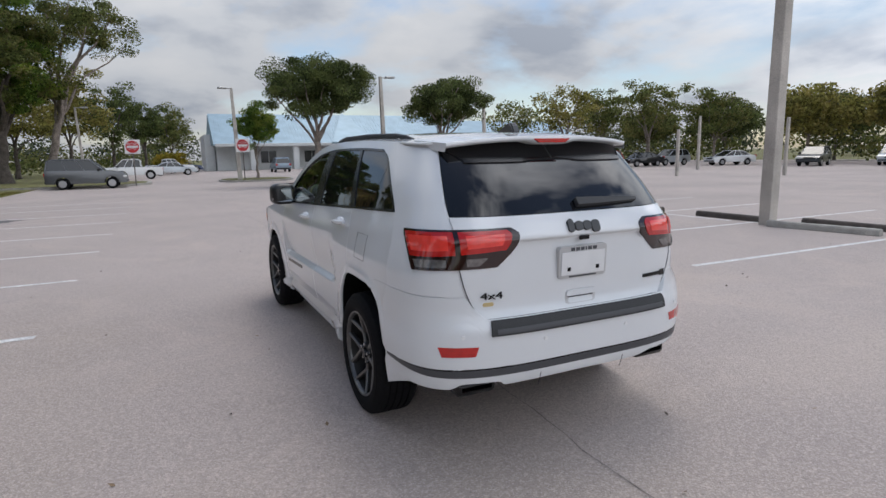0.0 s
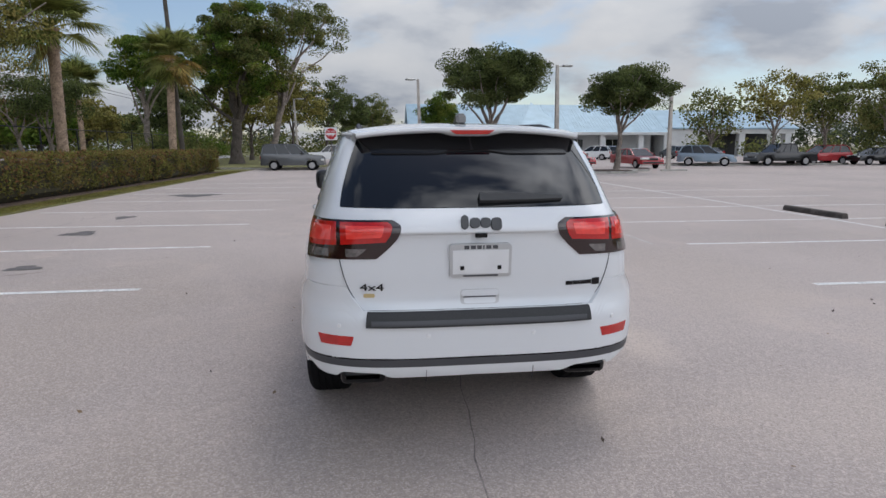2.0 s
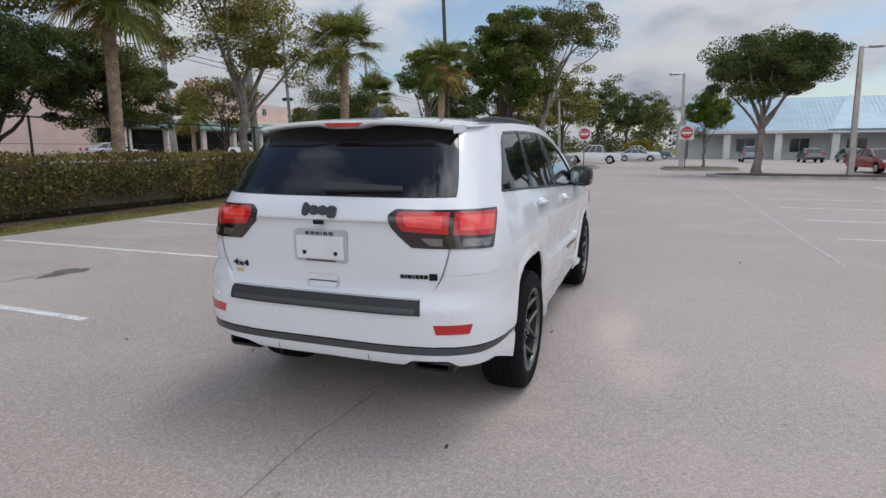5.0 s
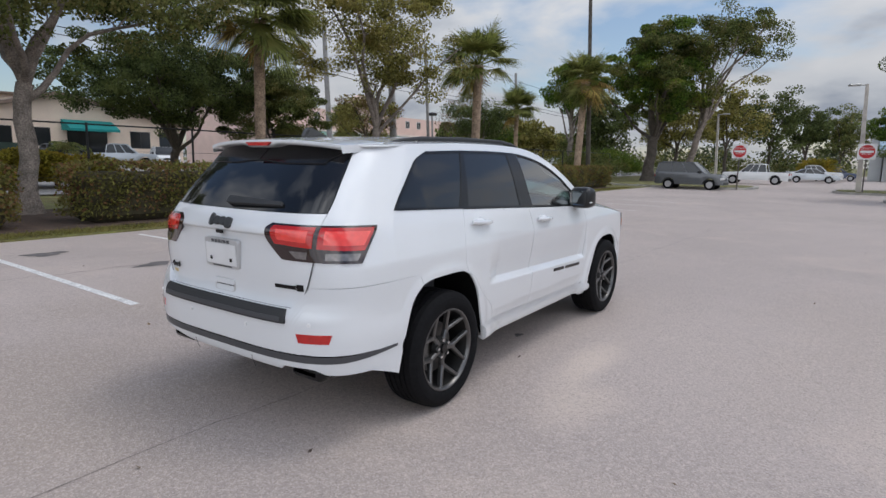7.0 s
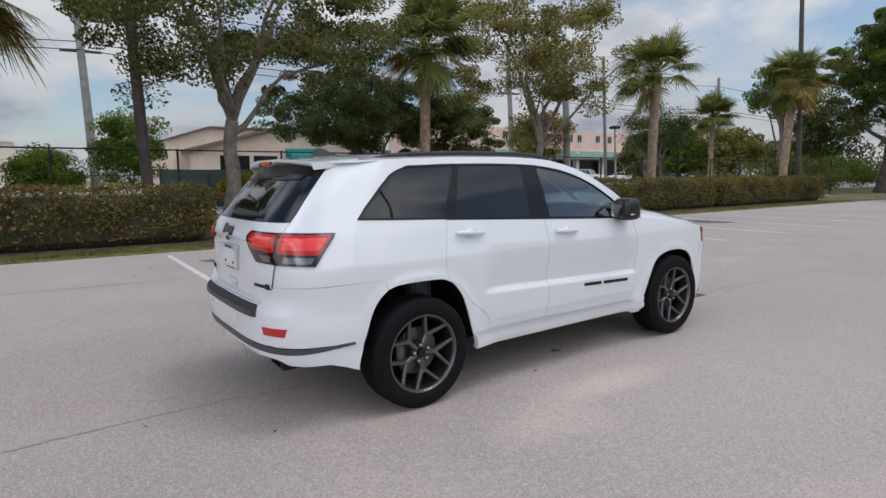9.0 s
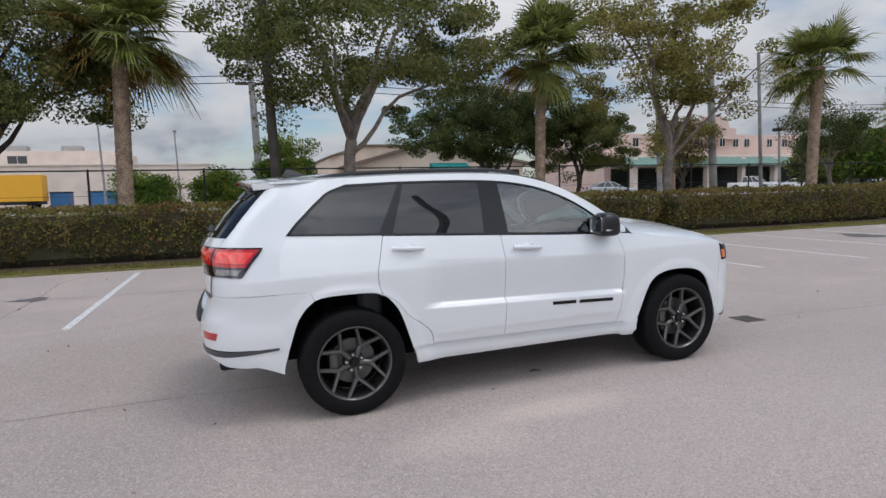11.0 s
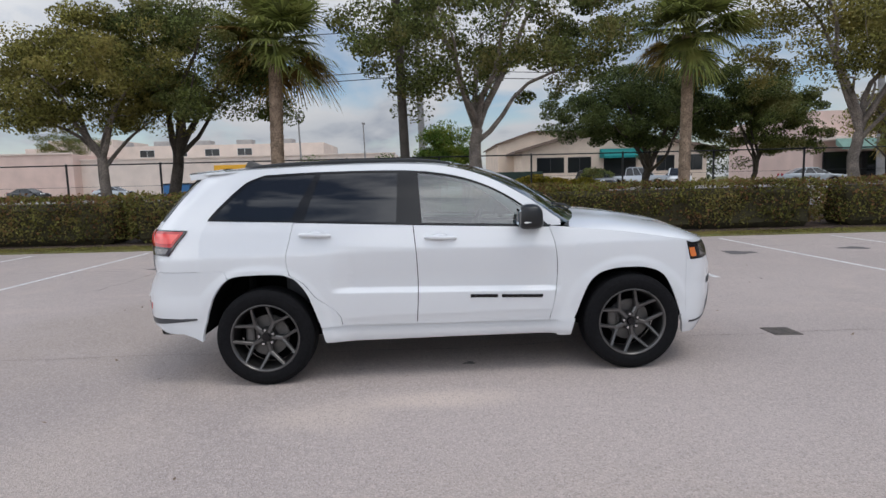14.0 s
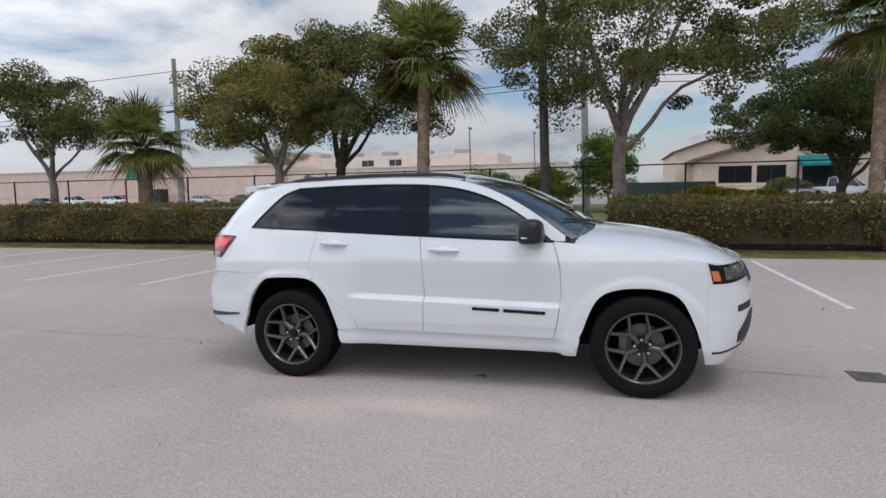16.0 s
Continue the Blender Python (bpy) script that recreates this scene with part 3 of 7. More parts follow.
wander("seam_main", 0.05, -20, 0.05, 55, 0.005, M_SEAM, "fine dark joint running along the asphalt")
bm = bmesh.new()
strip(bm, 3.93, 3.98, 3.6, 40)
structure("faded_line", bm, M_OLDPAINT, "long faded white line on the asphalt", "line")
for i, (x0, y0, x1, y1) in enumerate([(-6.0, -6.6, -5.4, 0.2), (-8.5, 1.8, -4.8, 2.6), (-7.2, 4.6, -6.6, 14), (-5.2, -14, -5.8, -6), (-8.8, -5.2, -3.6, -5.6)]):
    wander("crack_" + "abcde"[i], x0, y0, x1, y1, 0.012, M_SEAM, "thin irregular crack in the asphalt", 0.07)


def blot(name, x, y, rx, ry, material, label, z=0.005, n=22):
    bm = bmesh.new()
    ph = random.uniform(0, 9)
    vs = []
    for k in range(n):
        a = 2 * math.pi * k / n
        q = 1 + 0.22 * math.sin(3 * a + ph) + 0.12 * math.sin(7 * a + 2 * ph)
        px, py = x + rx * q * math.cos(a), y + ry * q * math.sin(a)
        vs.append(bm.verts.new((px, py, z + relief(px, py))))
    bm.faces.new(vs)
    return structure(name, bm, material, label, "stain")


blot("patch_drain", -6.6, 14.8, 0.75, 0.55, M_PATCH, "dark worn patch round a drain")
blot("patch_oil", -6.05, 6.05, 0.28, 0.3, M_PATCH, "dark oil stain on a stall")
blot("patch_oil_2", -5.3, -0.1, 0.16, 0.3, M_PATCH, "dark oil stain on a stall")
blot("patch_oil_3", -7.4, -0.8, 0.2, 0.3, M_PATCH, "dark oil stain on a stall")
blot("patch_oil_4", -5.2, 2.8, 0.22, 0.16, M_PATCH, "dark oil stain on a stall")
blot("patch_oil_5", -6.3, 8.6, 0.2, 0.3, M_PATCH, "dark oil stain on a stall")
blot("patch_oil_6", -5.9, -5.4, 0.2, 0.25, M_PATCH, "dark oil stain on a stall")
blot("spot_dark", 0.60, 0.17, 0.035, 0.05, M_PATCH, "small dark spot on the asphalt")

bm = bmesh.new()
add_box(bm, (-0.14, -0.135, -0.01), (0.14, 0.135, 0.006), 0.004)
for k in range(5):
    add_box(bm, (-0.11, -0.12 + 0.05 * k, 0.004), (0.11, -0.095 + 0.05 * k, 0.010))
g = part("drain_cover", bm, M_DARKMETAL)
g.matrix_world = pose(-0.04, 3.26, relief(0, 3.27), 0, 0, 0)
tagged(g, "rusty iron drain cover set in the asphalt", "drain cover")

# loose dry leaves and grit on the lot
rng = np.random.default_rng(3)
pts = np.stack([rng.uniform(-8, 9, 170), rng.uniform(-12, 12, 170), np.full(170, 0.012)], 1)
pts[:, 2] += np.array([relief(p[0], p[1]) for p in pts])
q = leaves(pts, 0.034, rng, 0.6, up=3)
q[:, :, 2] = np.clip(q[:, :, 2], 0.004 + np.array([relief(p[0], p[1]) for p in pts])[:, None], None)
litter = part_mesh("leaf_litter", quad_cloud("leaf_litter", q), mat("litter_brown", (0.16, 0.11, 0.07), 0.9, island=0.6))
tagged(litter, "scattered dry brown leaves on the asphalt", "leaves", kind="stuff")

# low kerb along the verge
bm = bmesh.new()
for k in range(40):
    add_box(bm, (-9.44, -58 + 3 * k, -0.05), (-9.32, -55.02 + 3 * k, 0.035), 0.012)
structure("kerb", bm, M_GRASS, "thin rim of turf overgrowing the lot's edge", "verge")
rng = np.random.default_rng(8)
n = 42000
pts = np.stack([rng.uniform(-10.12, -9.34, n), rng.uniform(-26, 34, n), rng.uniform(0.03, 0.06, n)], 1)
gq = leaves(pts, 0.085, rng, 0.14, up=-0.2)
gq[:, 2, 2] += 0.04
ob = part_mesh("verge_grass", quad_cloud("verge_grass", gq), leaf_mat("leaf_grass", (0.22, 0.21, 0.06), (0.30, 0.25, 0.09)))
tagged(ob, "short green and straw-coloured grass along the lot's edge", "grass", kind="stuff")


# ---------------- far woods ----------------
def woods(name, label, spans, leaf, seed, size=0.9):
    """A belt of distant foliage: rounded clumps of leaves along a line, uneven in height."""
    rng = np.random.default_rng(seed)
    pts = []
    for (x0, y0, x1, y1, h0, h1, step, deep) in spans:
        n = max(2, int(math.hypot(x1 - x0, y1 - y0) / step))
        for i in range(n):
            t = (i + rng.uniform(-0.4, 0.4)) / n
            h = rng.uniform(h0, h1) * (0.75 + 0.5 * noise.noise(Vector((i * 0.31, seed, 0))) ** 2)
            r = step * rng.uniform(0.7, 1.3)
            c = np.array([x0 + (x1 - x0) * t + rng.uniform(-deep, deep), y0 + (y1 - y0) * t + rng.uniform(-deep, deep), h * 0.52])
            m = int(46 * r * h / size ** 2 * 0.12)
            v = rng.normal(size=(m, 3)); v /= np.linalg.norm(v, axis=1, keepdims=True)
            v *= rng.uniform(0.5, 1.0, (m, 1)) * (1 + 0.25 * rng.normal(size=(m, 1)))
            pts.append(c + v * np.array([r, r, h * 0.5]))
    pts = np.concatenate(pts)
    pts = pts[pts[:, 2] > 0.05]
    ob = part_mesh(name, quad_cloud(name, leaves(pts, size, rng, 0.6)), leaf)
    return tagged(ob, label, "woods", kind="stuff")


woods("far_woods", "hazy grey-green belt of distant trees", [(-150, 150, 20, 190, 8, 15, 5, 8), (20, 185, 150, 150, 9, 15, 5, 8), (120, 150, 130, -90, 8, 14, 5, 8), (-150, 150, -170, 40, 7, 12, 5, 6), (-190, -20, -170, -200, 6, 11, 6, 6)], M_WOODS, 401)
woods("undergrowth", "dense low shrubs and young trees along the lot's far edges", [(-36, 62, -12, 108, 3.0, 6.5, 2.2, 2.0), (-10, 100, 0, 128, 2.5, 5.0, 2.2, 2.0), (66, 62, 76, -30, 4.0, 7.0, 2.4, 2.5), (42, 71, 70, 58, 2.5, 4.6, 2.2, 1.5), (-22, 40, -32, 62, 1.2, 2.6, 1.8, 1.5)], M_LEAF, 402, 0.46)

# ---------------- hedges ----------------
def hedge(y0, y1, seed, h=1.32):
    rng = np.random.default_rng(seed)
    ob = thing("hedge", "clipped green hedge with some reddish-brown leaves", "hedge", (-11.45, (y0 + y1) / 2, 0.04), group="hedges beside the lot")
    L = y1 - y0
    bm = bmesh.new()
    # solid block inside the leaves; the hedge's inner shade is in its dark colour
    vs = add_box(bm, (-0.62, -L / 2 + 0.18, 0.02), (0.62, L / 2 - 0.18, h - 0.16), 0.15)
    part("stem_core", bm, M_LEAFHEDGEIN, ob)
    n = int(L * 1500)
    u = rng.uniform(-L / 2, L / 2, n)
    th = rng.uniform(0, 1, n)
    sec = rng.uniform(0, 1, n)
    x = np.where(sec < 0.50, 0.72, np.where(sec < 0.62, -0.72, rng.uniform(-0.74, 0.74, n)))
    z = np.where(sec < 0.62, 0.12 + (h - 0.12) * th ** 0.85, h)
    bulge = np.array([0.15 * noise.noise(Vector((a * 0.9, c * 1.6, seed))) + 0.08 * noise.noise(Vector((a * 3.1, c * 3.7, seed))) for a, c in zip(u, z)])
    tuck = np.where(z < 0.45, (0.45 - z) * 0.35, 0)
    x = np.where(sec < 0.50, x + bulge * 1.5 - tuck, x)
    top = sec >= 0.62
    z = np.where(top, z + np.array([0.12 * noise.noise(Vector((a * 1.3, b * 1.3, seed + 5))) for a, b in zip(u, x)]), z)
    P = np.stack([x, u, z], 1) + rng.normal(size=(n, 3)) * 0.045
    endm = rng.uniform(0, 1, n) < min(0.12, 1.6 / L)
    P[endm, 1] = np.where(rng.uniform(size=endm.sum()) < 0.5, -L / 2, L / 2) + rng.normal(size=endm.sum()) * 0.06
    P[endm, 0] = rng.uniform(-0.66, 0.66, endm.sum())
    P[endm, 2] = rng.uniform(0.15, h, endm.sum())
    patch = np.array([noise.noise(Vector((p[1] * 1.1, p[2] * 1.3, seed + 9))) for p in P])
    red = rng.uniform(size=n) < 0.20 + 0.45 * np.clip(patch, -0.3, 0.6) + 0.10 * (P[:, 2] > h - 0.2)
    part_mesh("foliage", quad_cloud("foliage", leaves(P[~red], 0.084, rng, 0.6)), M_LEAFHEDGE, ob)
    part_mesh("foliage", quad_cloud("foliage", leaves(P[red], 0.084, rng, 0.6)), M_LEAFHEDGERED, ob, "reddish-brown young leaves")
    return ob


for i, (a, b) in enumerate([(-54, -36), (-35.4, -22), (-21.6, -8.9), (-8.6, -0.02), (1.2, 10.9), (11.6, 22.2), (22.9, 33.6)]):
    hedge(a, b, 11 + i)

# ---------------- fence ----------------
fence = thing("fence", "tall black chain-link fence with thin posts and a top rail", "fence", (-16.2, 0, 0))
post = box((-0.03, -0.03, -0.05), (0.03, 0.03, 2.55), 0.01)
p0 = part("post", post, M_FENCE, fence)
for k in range(-16, 14):
    o = p0.copy(); scene.collection.objects.link(o); o.location = (0, 3.42 * k + 0.2, 0)
p0.location = (0, 3.42 * 14 + 0.2, 0)
bm = bmesh.new(); add_tube(bm, [(0, -55, 2.5), (0, 48, 2.5)], 0.026, 6); part("top_rail", bm, M_FENCE, fence)
bm = bmesh.new()
for z in (0.9, 1.7):
    add_tube(bm, [(0, -55, z), (0, 48, z)], 0.006, 4)
part("wire", bm, M_FENCE, fence)


# ---------------- poles, wires, lamps ----------------
LEAN = (1.6, -1.7)  # the lot falls gently, so that upright poles lean to it


def pole_thing(name, label, at, h, r0, r1, material, category="pole", sides=12, parts=()):
    ob = thing(name, label, category, at)
    ob.matrix_world = pose(*at, *LEAN)
    bm = bmesh.new()
    add_tube(bm, [(0, 0, -0.1), (0, 0, h * 0.5), (0, 0, h)], [r0, (r0 + r1) / 2, r1], sides)
    part("shaft", bm, material, ob, smooth=50)
    return ob


util = pole_thing("utility_pole", "dark weathered wooden utility pole behind the hedge", (-14.5, -0.92, 0), 13, 0.17, 0.12, M_WOODPOLE)
util2 = pole_thing("utility_pole", "dark weathered wooden utility pole beside a palm", (-14.6, 39.2, 0), 14.5, 0.19, 0.13, M_WOODPOLE)
for y, h in ((-0.6, 14), (34, 14), (70, 14), (-36, 14)):
    o = pole_thing("street_pole", "grey concrete street pole carrying power lines", (-38, y, 0), h, 0.30, 0.18, M_GREYPOLE)
    bm = box((-0.05, -1.1, 9.3), (0.05, 1.1, 9.45), 0.02); part("cross_arm", bm, M_WOODPOLE, o)
for dx, z0 in ((0.0, 9.95), (0.3, 9.42), (0.0, 12.9)):
    bm = bmesh.new()
    for a, b in ((-120, -36), (-36, -0.6), (-0.6, 34), (34, 70), (70, 150)):
        pts = [(-38 + dx - 0.030 * z0, a - 0.028 * z0 + (b - a) * k / 10, z0 - 0.6 * (1 - (2 * k / 10 - 1) ** 2)) for k in range(11)]
        add_tube(bm, pts, 0.028, 5)
    w = part("power_line", bm, M_WIRE); tagged(w, "black overhead power line sagging between poles", "cable", "overhead wires")
bm = bmesh.new()
add_tube(bm, [(-14.74, -1.15, 8.2), (-20, -1.0, 7.7), (-26, -0.95, 7.8), (-38.28, -0.87, 9.6)], 0.02, 5)
w = part("power_line", bm, M_WIRE); tagged(w, "black overhead power line sagging between poles", "cable", "overhead wires")


def square_pole(at, h, w0, w1, label, head=None):
    ob = thing("light_pole", label, "light pole", at, group="parking lot light poles")
    ob.matrix_world = pose(*at, *LEAN)
    bm = bmesh.new()
    vs = add_box(bm, (-0.5, -0.5, 0), (0.5, 0.5, 1), 0.06)
    for v in bm.verts:
        t = v.co.z
        w = w0 + (w1 - w0) * t
        v.co = Vector((v.co.x * w, v.co.y * w, t * h - 0.05))
    part("shaft", bm, M_POLE, ob)
    if head:
        bm = bmesh.new()
        add_tube(bm, [(0, 0, h - 0.12), (head[0] * 0.55, head[1] * 0.55, h - 0.08)], 0.035, 6)
        part("arm", bm, M_METAL, ob)
        a = math.degrees(math.atan2(head[1], head[0]))
        bm = box((0.35, -0.16, h - 0.15), (1.0, 0.16, h - 0.02), 0.04, pose(0, 0, 0, 0, 0, a))
        part("lamp_head", bm, M_METAL, ob)
    return ob


square_pole((9.42, 3.15, 0), 10.5, 0.265, 0.19, "tall square tapered concrete light pole in the lot")
square_pole((10.6, 30.2, 0), 6.5, 0.28, 0.18, "square concrete light pole with a lamp arm on an island", (1, 0.2))
square_pole((18.95, 32.1, 0), 5.6, 0.26, 0.17, "square concrete light pole with a lamp arm", (1, 0.2))
square_pole((2.75, 39.2, 0), 6.6, 0.30, 0.18, "square concrete light pole beside a no-entry sign", (-0.6, -0.3))
square_pole((-8.7, 56.5, 0), 6.5, 0.24, 0.16, "square concrete light pole with a bent lamp arm", (1, 0.1))
square_pole((26.7, 21.6, 0), 2.9, 0.17, 0.15, "short square concrete post at the lot's edge")
square_pole((37, 29, 0), 4.3, 0.20, 0.16, "short square concrete post at the lot's edge")
square_pole((30.8, 17.4, 0), 3.4, 0.17, 0.15, "short square concrete post at the lot's edge")
o = pole_thing("street_lamp", "slim grey street lamp on the far road", (-60, -14.5, 0), 9.3, 0.12, 0.08, M_GREYPOLE, "street lamp")
part("lamp_head", box((-0.9, -0.18, 9.15), (0.1, 0.18, 9.35), 0.05), M_GREYPOLE, o)
o = pole_thing("street_lamp", "slim grey street lamp on the far road", (-75, -9.0, 0), 10.0, 0.12, 0.08, M_GREYPOLE, "street lamp")
part("lamp_head", box((-0.9, -0.18, 9.85), (0.1, 0.18, 10.05), 0.05), M_GREYPOLE, o)
o = pole_thing("street_lamp", "slim dark street lamp beyond the fence", (-27, 35.5, 0), 5.4, 0.10, 0.07, M_GREYPOLE, "street lamp")
part("lamp_head", box((-0.35, -0.35, 5.35), (0.35, 0.35, 5.6), 0.08), M_BLACKTRIM, o)
o = pole_thing("street_pole", "pale round pole among the trees", (-20.5, 22.9, 0), 9, 0.22, 0.18, M_GREYPOLE)
o = pole_thing("street_pole", "slim grey pole among the trees", (-20.5, 26.4, 0), 9, 0.10, 0.09, M_GREYPOLE)


# ---------------- wheel stops, islands ----------------
def wheel_stop(x, y, L, rz, material, label):
    bm = bmesh.new()
    add_poly_prism(bm, [(-0.09, 0), (0.09, 0), (0.075, 0.09), (0.05, 0.125), (-0.05, 0.125), (-0.075, 0.09)], 1, -L / 2, L / 2)
    bmesh.ops.bevel(bm, geom=bm.edges[:], offset=0.008, segments=1, affect="EDGES")
    ob = part("wheel_stop", bm, material)
    ob.matrix_world = pose(x, y, 0, 0, 0, rz)
    return tagged(ob, label, "wheel stop", "wheel stops in the lot")


wheel_stop(9.72, 4.35, 1.7, 0, M_STOP, "dark weathered concrete wheel stop")
wheel_stop(9.35, 2.0, 2.0, 8, M_KERB, "pale worn concrete wheel stop beside a pole")
wheel_stop(10.15, 1.7, 2.3, 0, M_STOP, "dark weathered concrete wheel stop")
wheel_stop(10.15, -1.0, 1.9, 0, M_STOP, "dark weathered concrete wheel stop")
wheel_stop(9.75, 7.3, 1.9, 0, M_STOP, "dark weathered concrete wheel stop")
for x in (12.4, 15.0):
    wheel_stop(x - 4.2, 31.2, 1.8, 90, M_KERB, "pale concrete wheel stop in front of parked cars")
    wheel_stop(x + 3.8, 31.0, 1.8, 90, M_KERB, "pale concrete wheel stop in front of parked cars")


def island(name, outline, fill, label, h=0.14):
    ob = thing(name, label, "traffic island")
    n = len(outline)
    cx, cy = sum(p[0] for p in outline) / n, sum(p[1] for p in outline) / n
    bm = bmesh.new(); add_poly_prism(bm, outline, 2, -0.05, h)
    part("kerb_ring", bm, M_KERB, ob)
    inner = [(cx + (x - cx) * 0.94, cy + (y - cy) * 0.94) for x, y in outline]
    bm = bmesh.new(); add_poly_prism(bm, inner, 2, 0, h + 0.02)
    part("planting", bm, fill, ob)


def oval(cx, cy, rx, ry, n=28, p=3.0):
    return [(cx + rx * math.copysign(abs(math.cos(2 * math.pi * k / n)) ** (2 / p), math.cos(2 * math.pi * k / n)), cy + ry * math.copysign(abs(math.sin(2 * math.pi * k / n)) ** (2 / p), math.sin(2 * math.pi * k / n))) for k in range(n)]


island("tree_island", oval(9.6, 29.3, 5.8, 1.5), M_MULCH, "long kerbed island with bare mulch under two trees")
island("sign_island", oval(4.0, 40.5, 2.6, 2.6), M_GRASS, "small kerbed grass island with a no-entry sign")
island("grass_island", oval(-8.2, 41.3, 5.2, 3.6), M_GRASS, "kerbed grass corner at the lot's exit")
island("tree_island", oval(31, 42.5, 10, 1.4), M_MULCH, "long kerbed island with bare mulch under trees")


def no_entry(x, y, h, w, rz):
    ob = thing("no_entry_sign", "square white and red no-entry sign on a slim post", "road sign", (x, y, 0), rz, "no-entry signs at the exit")
    part("post", box((-0.035, -0.03, -0.05), (0.035, 0.03, h + w / 2), 0.008), M_DARKMETAL, ob)
    part("plate", box((-w / 2, -0.05, h - w / 2), (w / 2, -0.035, h + w / 2), 0.006), M_SIGNWHITE, ob)
    bm = bmesh.new(); bmesh.ops.create_cone(bm, cap_ends=True, segments=36, radius1=w * 0.43, radius2=w * 0.43, depth=0.01, matrix=pose(0, -0.055, h, 90))
    part("disc", bm, M_SIGNRED, ob)
    part("bar", box((-w * 0.36, -0.068, h - w * 0.07), (w * 0.36, -0.061, h + w * 0.07), 0.003), M_SIGNWHITE, ob)
    for txt, dz in (("DO NOT", 0.19), ("ENTER", -0.25)):
        cu = bpy.data.curves.new("lettering", "FONT"); cu.body = txt; cu.size = w * 0.17; cu.align_x = "CENTER"; cu.extrude = 0.002
        cu.materials.append(M_SIGNWHITE)
        t = new("lettering", cu); t.parent = ob; t.matrix_local = pose(0, -0.064, h + dz * w - (0.04 if dz > 0 else -0.06) * w, 90, 0, 0)


no_entry(-3.9, 38.6, 2.55, 0.92, -4)
no_entry(2.95, 38.2, 2.55, 0.92, -4)


# ---------------- buildings ----------------
def flat_wall(lo, hi):
    return box(lo, hi, 0.02)


def window_part(parent, axis, at, lo, hi, frame=None):
    """A dark pane in a slim frame on a wall that faces along an axis; lo, hi across and up."""
    d = 0.06
    if axis == "x":
        w = part("window", box((at - 0.05, lo[0] - d, lo[1] - d), (at + 0.03, hi[0] + d, hi[1] + d), 0.01), frame or M_WHITEWALL, parent)
        part("pane", box((at + 0.02, lo[0], lo[1]), (at + 0.05, hi[0], hi[1])), M_DARKGLASS, w)
        m = (lo[0] + hi[0]) / 2
        part("mullion", box((at + 0.04, m - 0.03, lo[1]), (at + 0.07, m + 0.03, hi[1])), frame or M_WHITEWALL, w)
    else:
        w = part("window", box((lo[0] - d, at - 0.03, lo[1] - d), (hi[0] + d, at + 0.05, hi[1] + d), 0.01), frame or M_WHITEWALL, parent)
        part("pane", box((lo[0], at - 0.05, lo[1]), (hi[0], at - 0.02, hi[1])), M_DARKGLASS, w)
        m = (lo[0] + hi[0]) / 2
        part("mullion", box((m - 0.03, at - 0.07, lo[1]), (m + 0.03, at - 0.04, hi[1])), frame or M_WHITEWALL, w)
    return w


# north: low white commercial building with a blue metal roof
nb = thing("blue_roof_building", "long low white building with blue metal roof and columns", "building")
part("wall", flat_wall((4.6, 84.5, -0.1), (43, 96, 4.2)), M_WHITEWALL, nb)
bm = bmesh.new()
add_poly_prism(bm, [(80.6, 3.72), (88.5, 8.3), (96.5, 3.9), (96.5, 3.7), (80.6, 3.55)], 0, 4.0, 44)
roof = part("roof", bm, M_BLUEROOF, nb)
n_rib = 76
rib = box((-0.03, -0.03, 0), (0.03, 0.03, 1.0))
rl = math.hypot(7.9, 4.58)
rm = bpy.data.meshes.new("rib"); rib.to_mesh(rm); rib.free(); rm.materials.append(M_BLUEROOF)
for k in range(n_rib):
    o = new("rib", rm); o.parent = roof
    o.matrix_local = pose(4.2 + 39.5 * k / (n_rib - 1), 80.6, 3.72, -math.degrees(math.atan2(7.9, 4.58))) @ Matrix.Diagonal((1, 1, rl, 1))
bm = bmesh.new()
for pts in (((20.4, 80.3, 3.85), (27.6, 80.3, 3.85), (24.0, 87.6, 8.6)), ):
    a = [bm.verts.new(p) for p in pts]
    b = [bm.verts.new((p[0], p[1] + 0.25, p[2] - 0.3)) for p in pts]
    bm.faces.new(a); bm.faces.new(b[::-1])
    for k in range(3):
        bm.faces.new((a[k], b[k], b[(k + 1) % 3], a[(k + 1) % 3]))
part("gable", bm, M_BLUEROOF, nb)
for x in (9.2, 15.2, 21.5, 27.6, 33.7, 39.8):
    part("column", box((x - 0.42, 81.0, -0.1), (x + 0.42, 81.8, 3.7), 0.03), M_WHITEWALL, nb)
part("fascia", box((4.2, 80.5, 3.35), (43.8, 80.9, 3.75), 0.02), M_WHITEWALL, nb)
for x in (11.8, 18.2, 24.6, 30.6, 36.6):
    window_part(nb, "y", 84.45, (x - 1.1, 1.0), (x + 1.1, 2.7))
part("wall", flat_wall((3.2, 86, -0.1), (4.5, 97, 5.2)), M_WHITEWALL, nb)
eb = thing("service_building", "white service building with blue roof and dark open bays", "building")
part("wall", flat_wall((44.2, 82.5, -0.1), (50.5, 96, 4.3)), M_WHITEWALL, eb)
part("wall", flat_wall((50.5, 88, -0.1), (66, 96, 4.3)), M_WHITEWALL, eb)
for x in (50.6, 57.3, 65.2):
    part("column", box((x - 0.5, 82.5, -0.1), (x + 0.5, 83.5, 4.3), 0.03), M_WHITEWALL, eb)
part("lintel", box((50, 82.4, 3.6), (66.2, 83.4, 4.6), 0.03), M_WHITEWALL, eb)
# black panel at the back: the shade of the open bays as colour
part("back_wall", box((51, 87.5, 0), (65, 87.9, 3.8)), M_BLACKTRIM, eb)
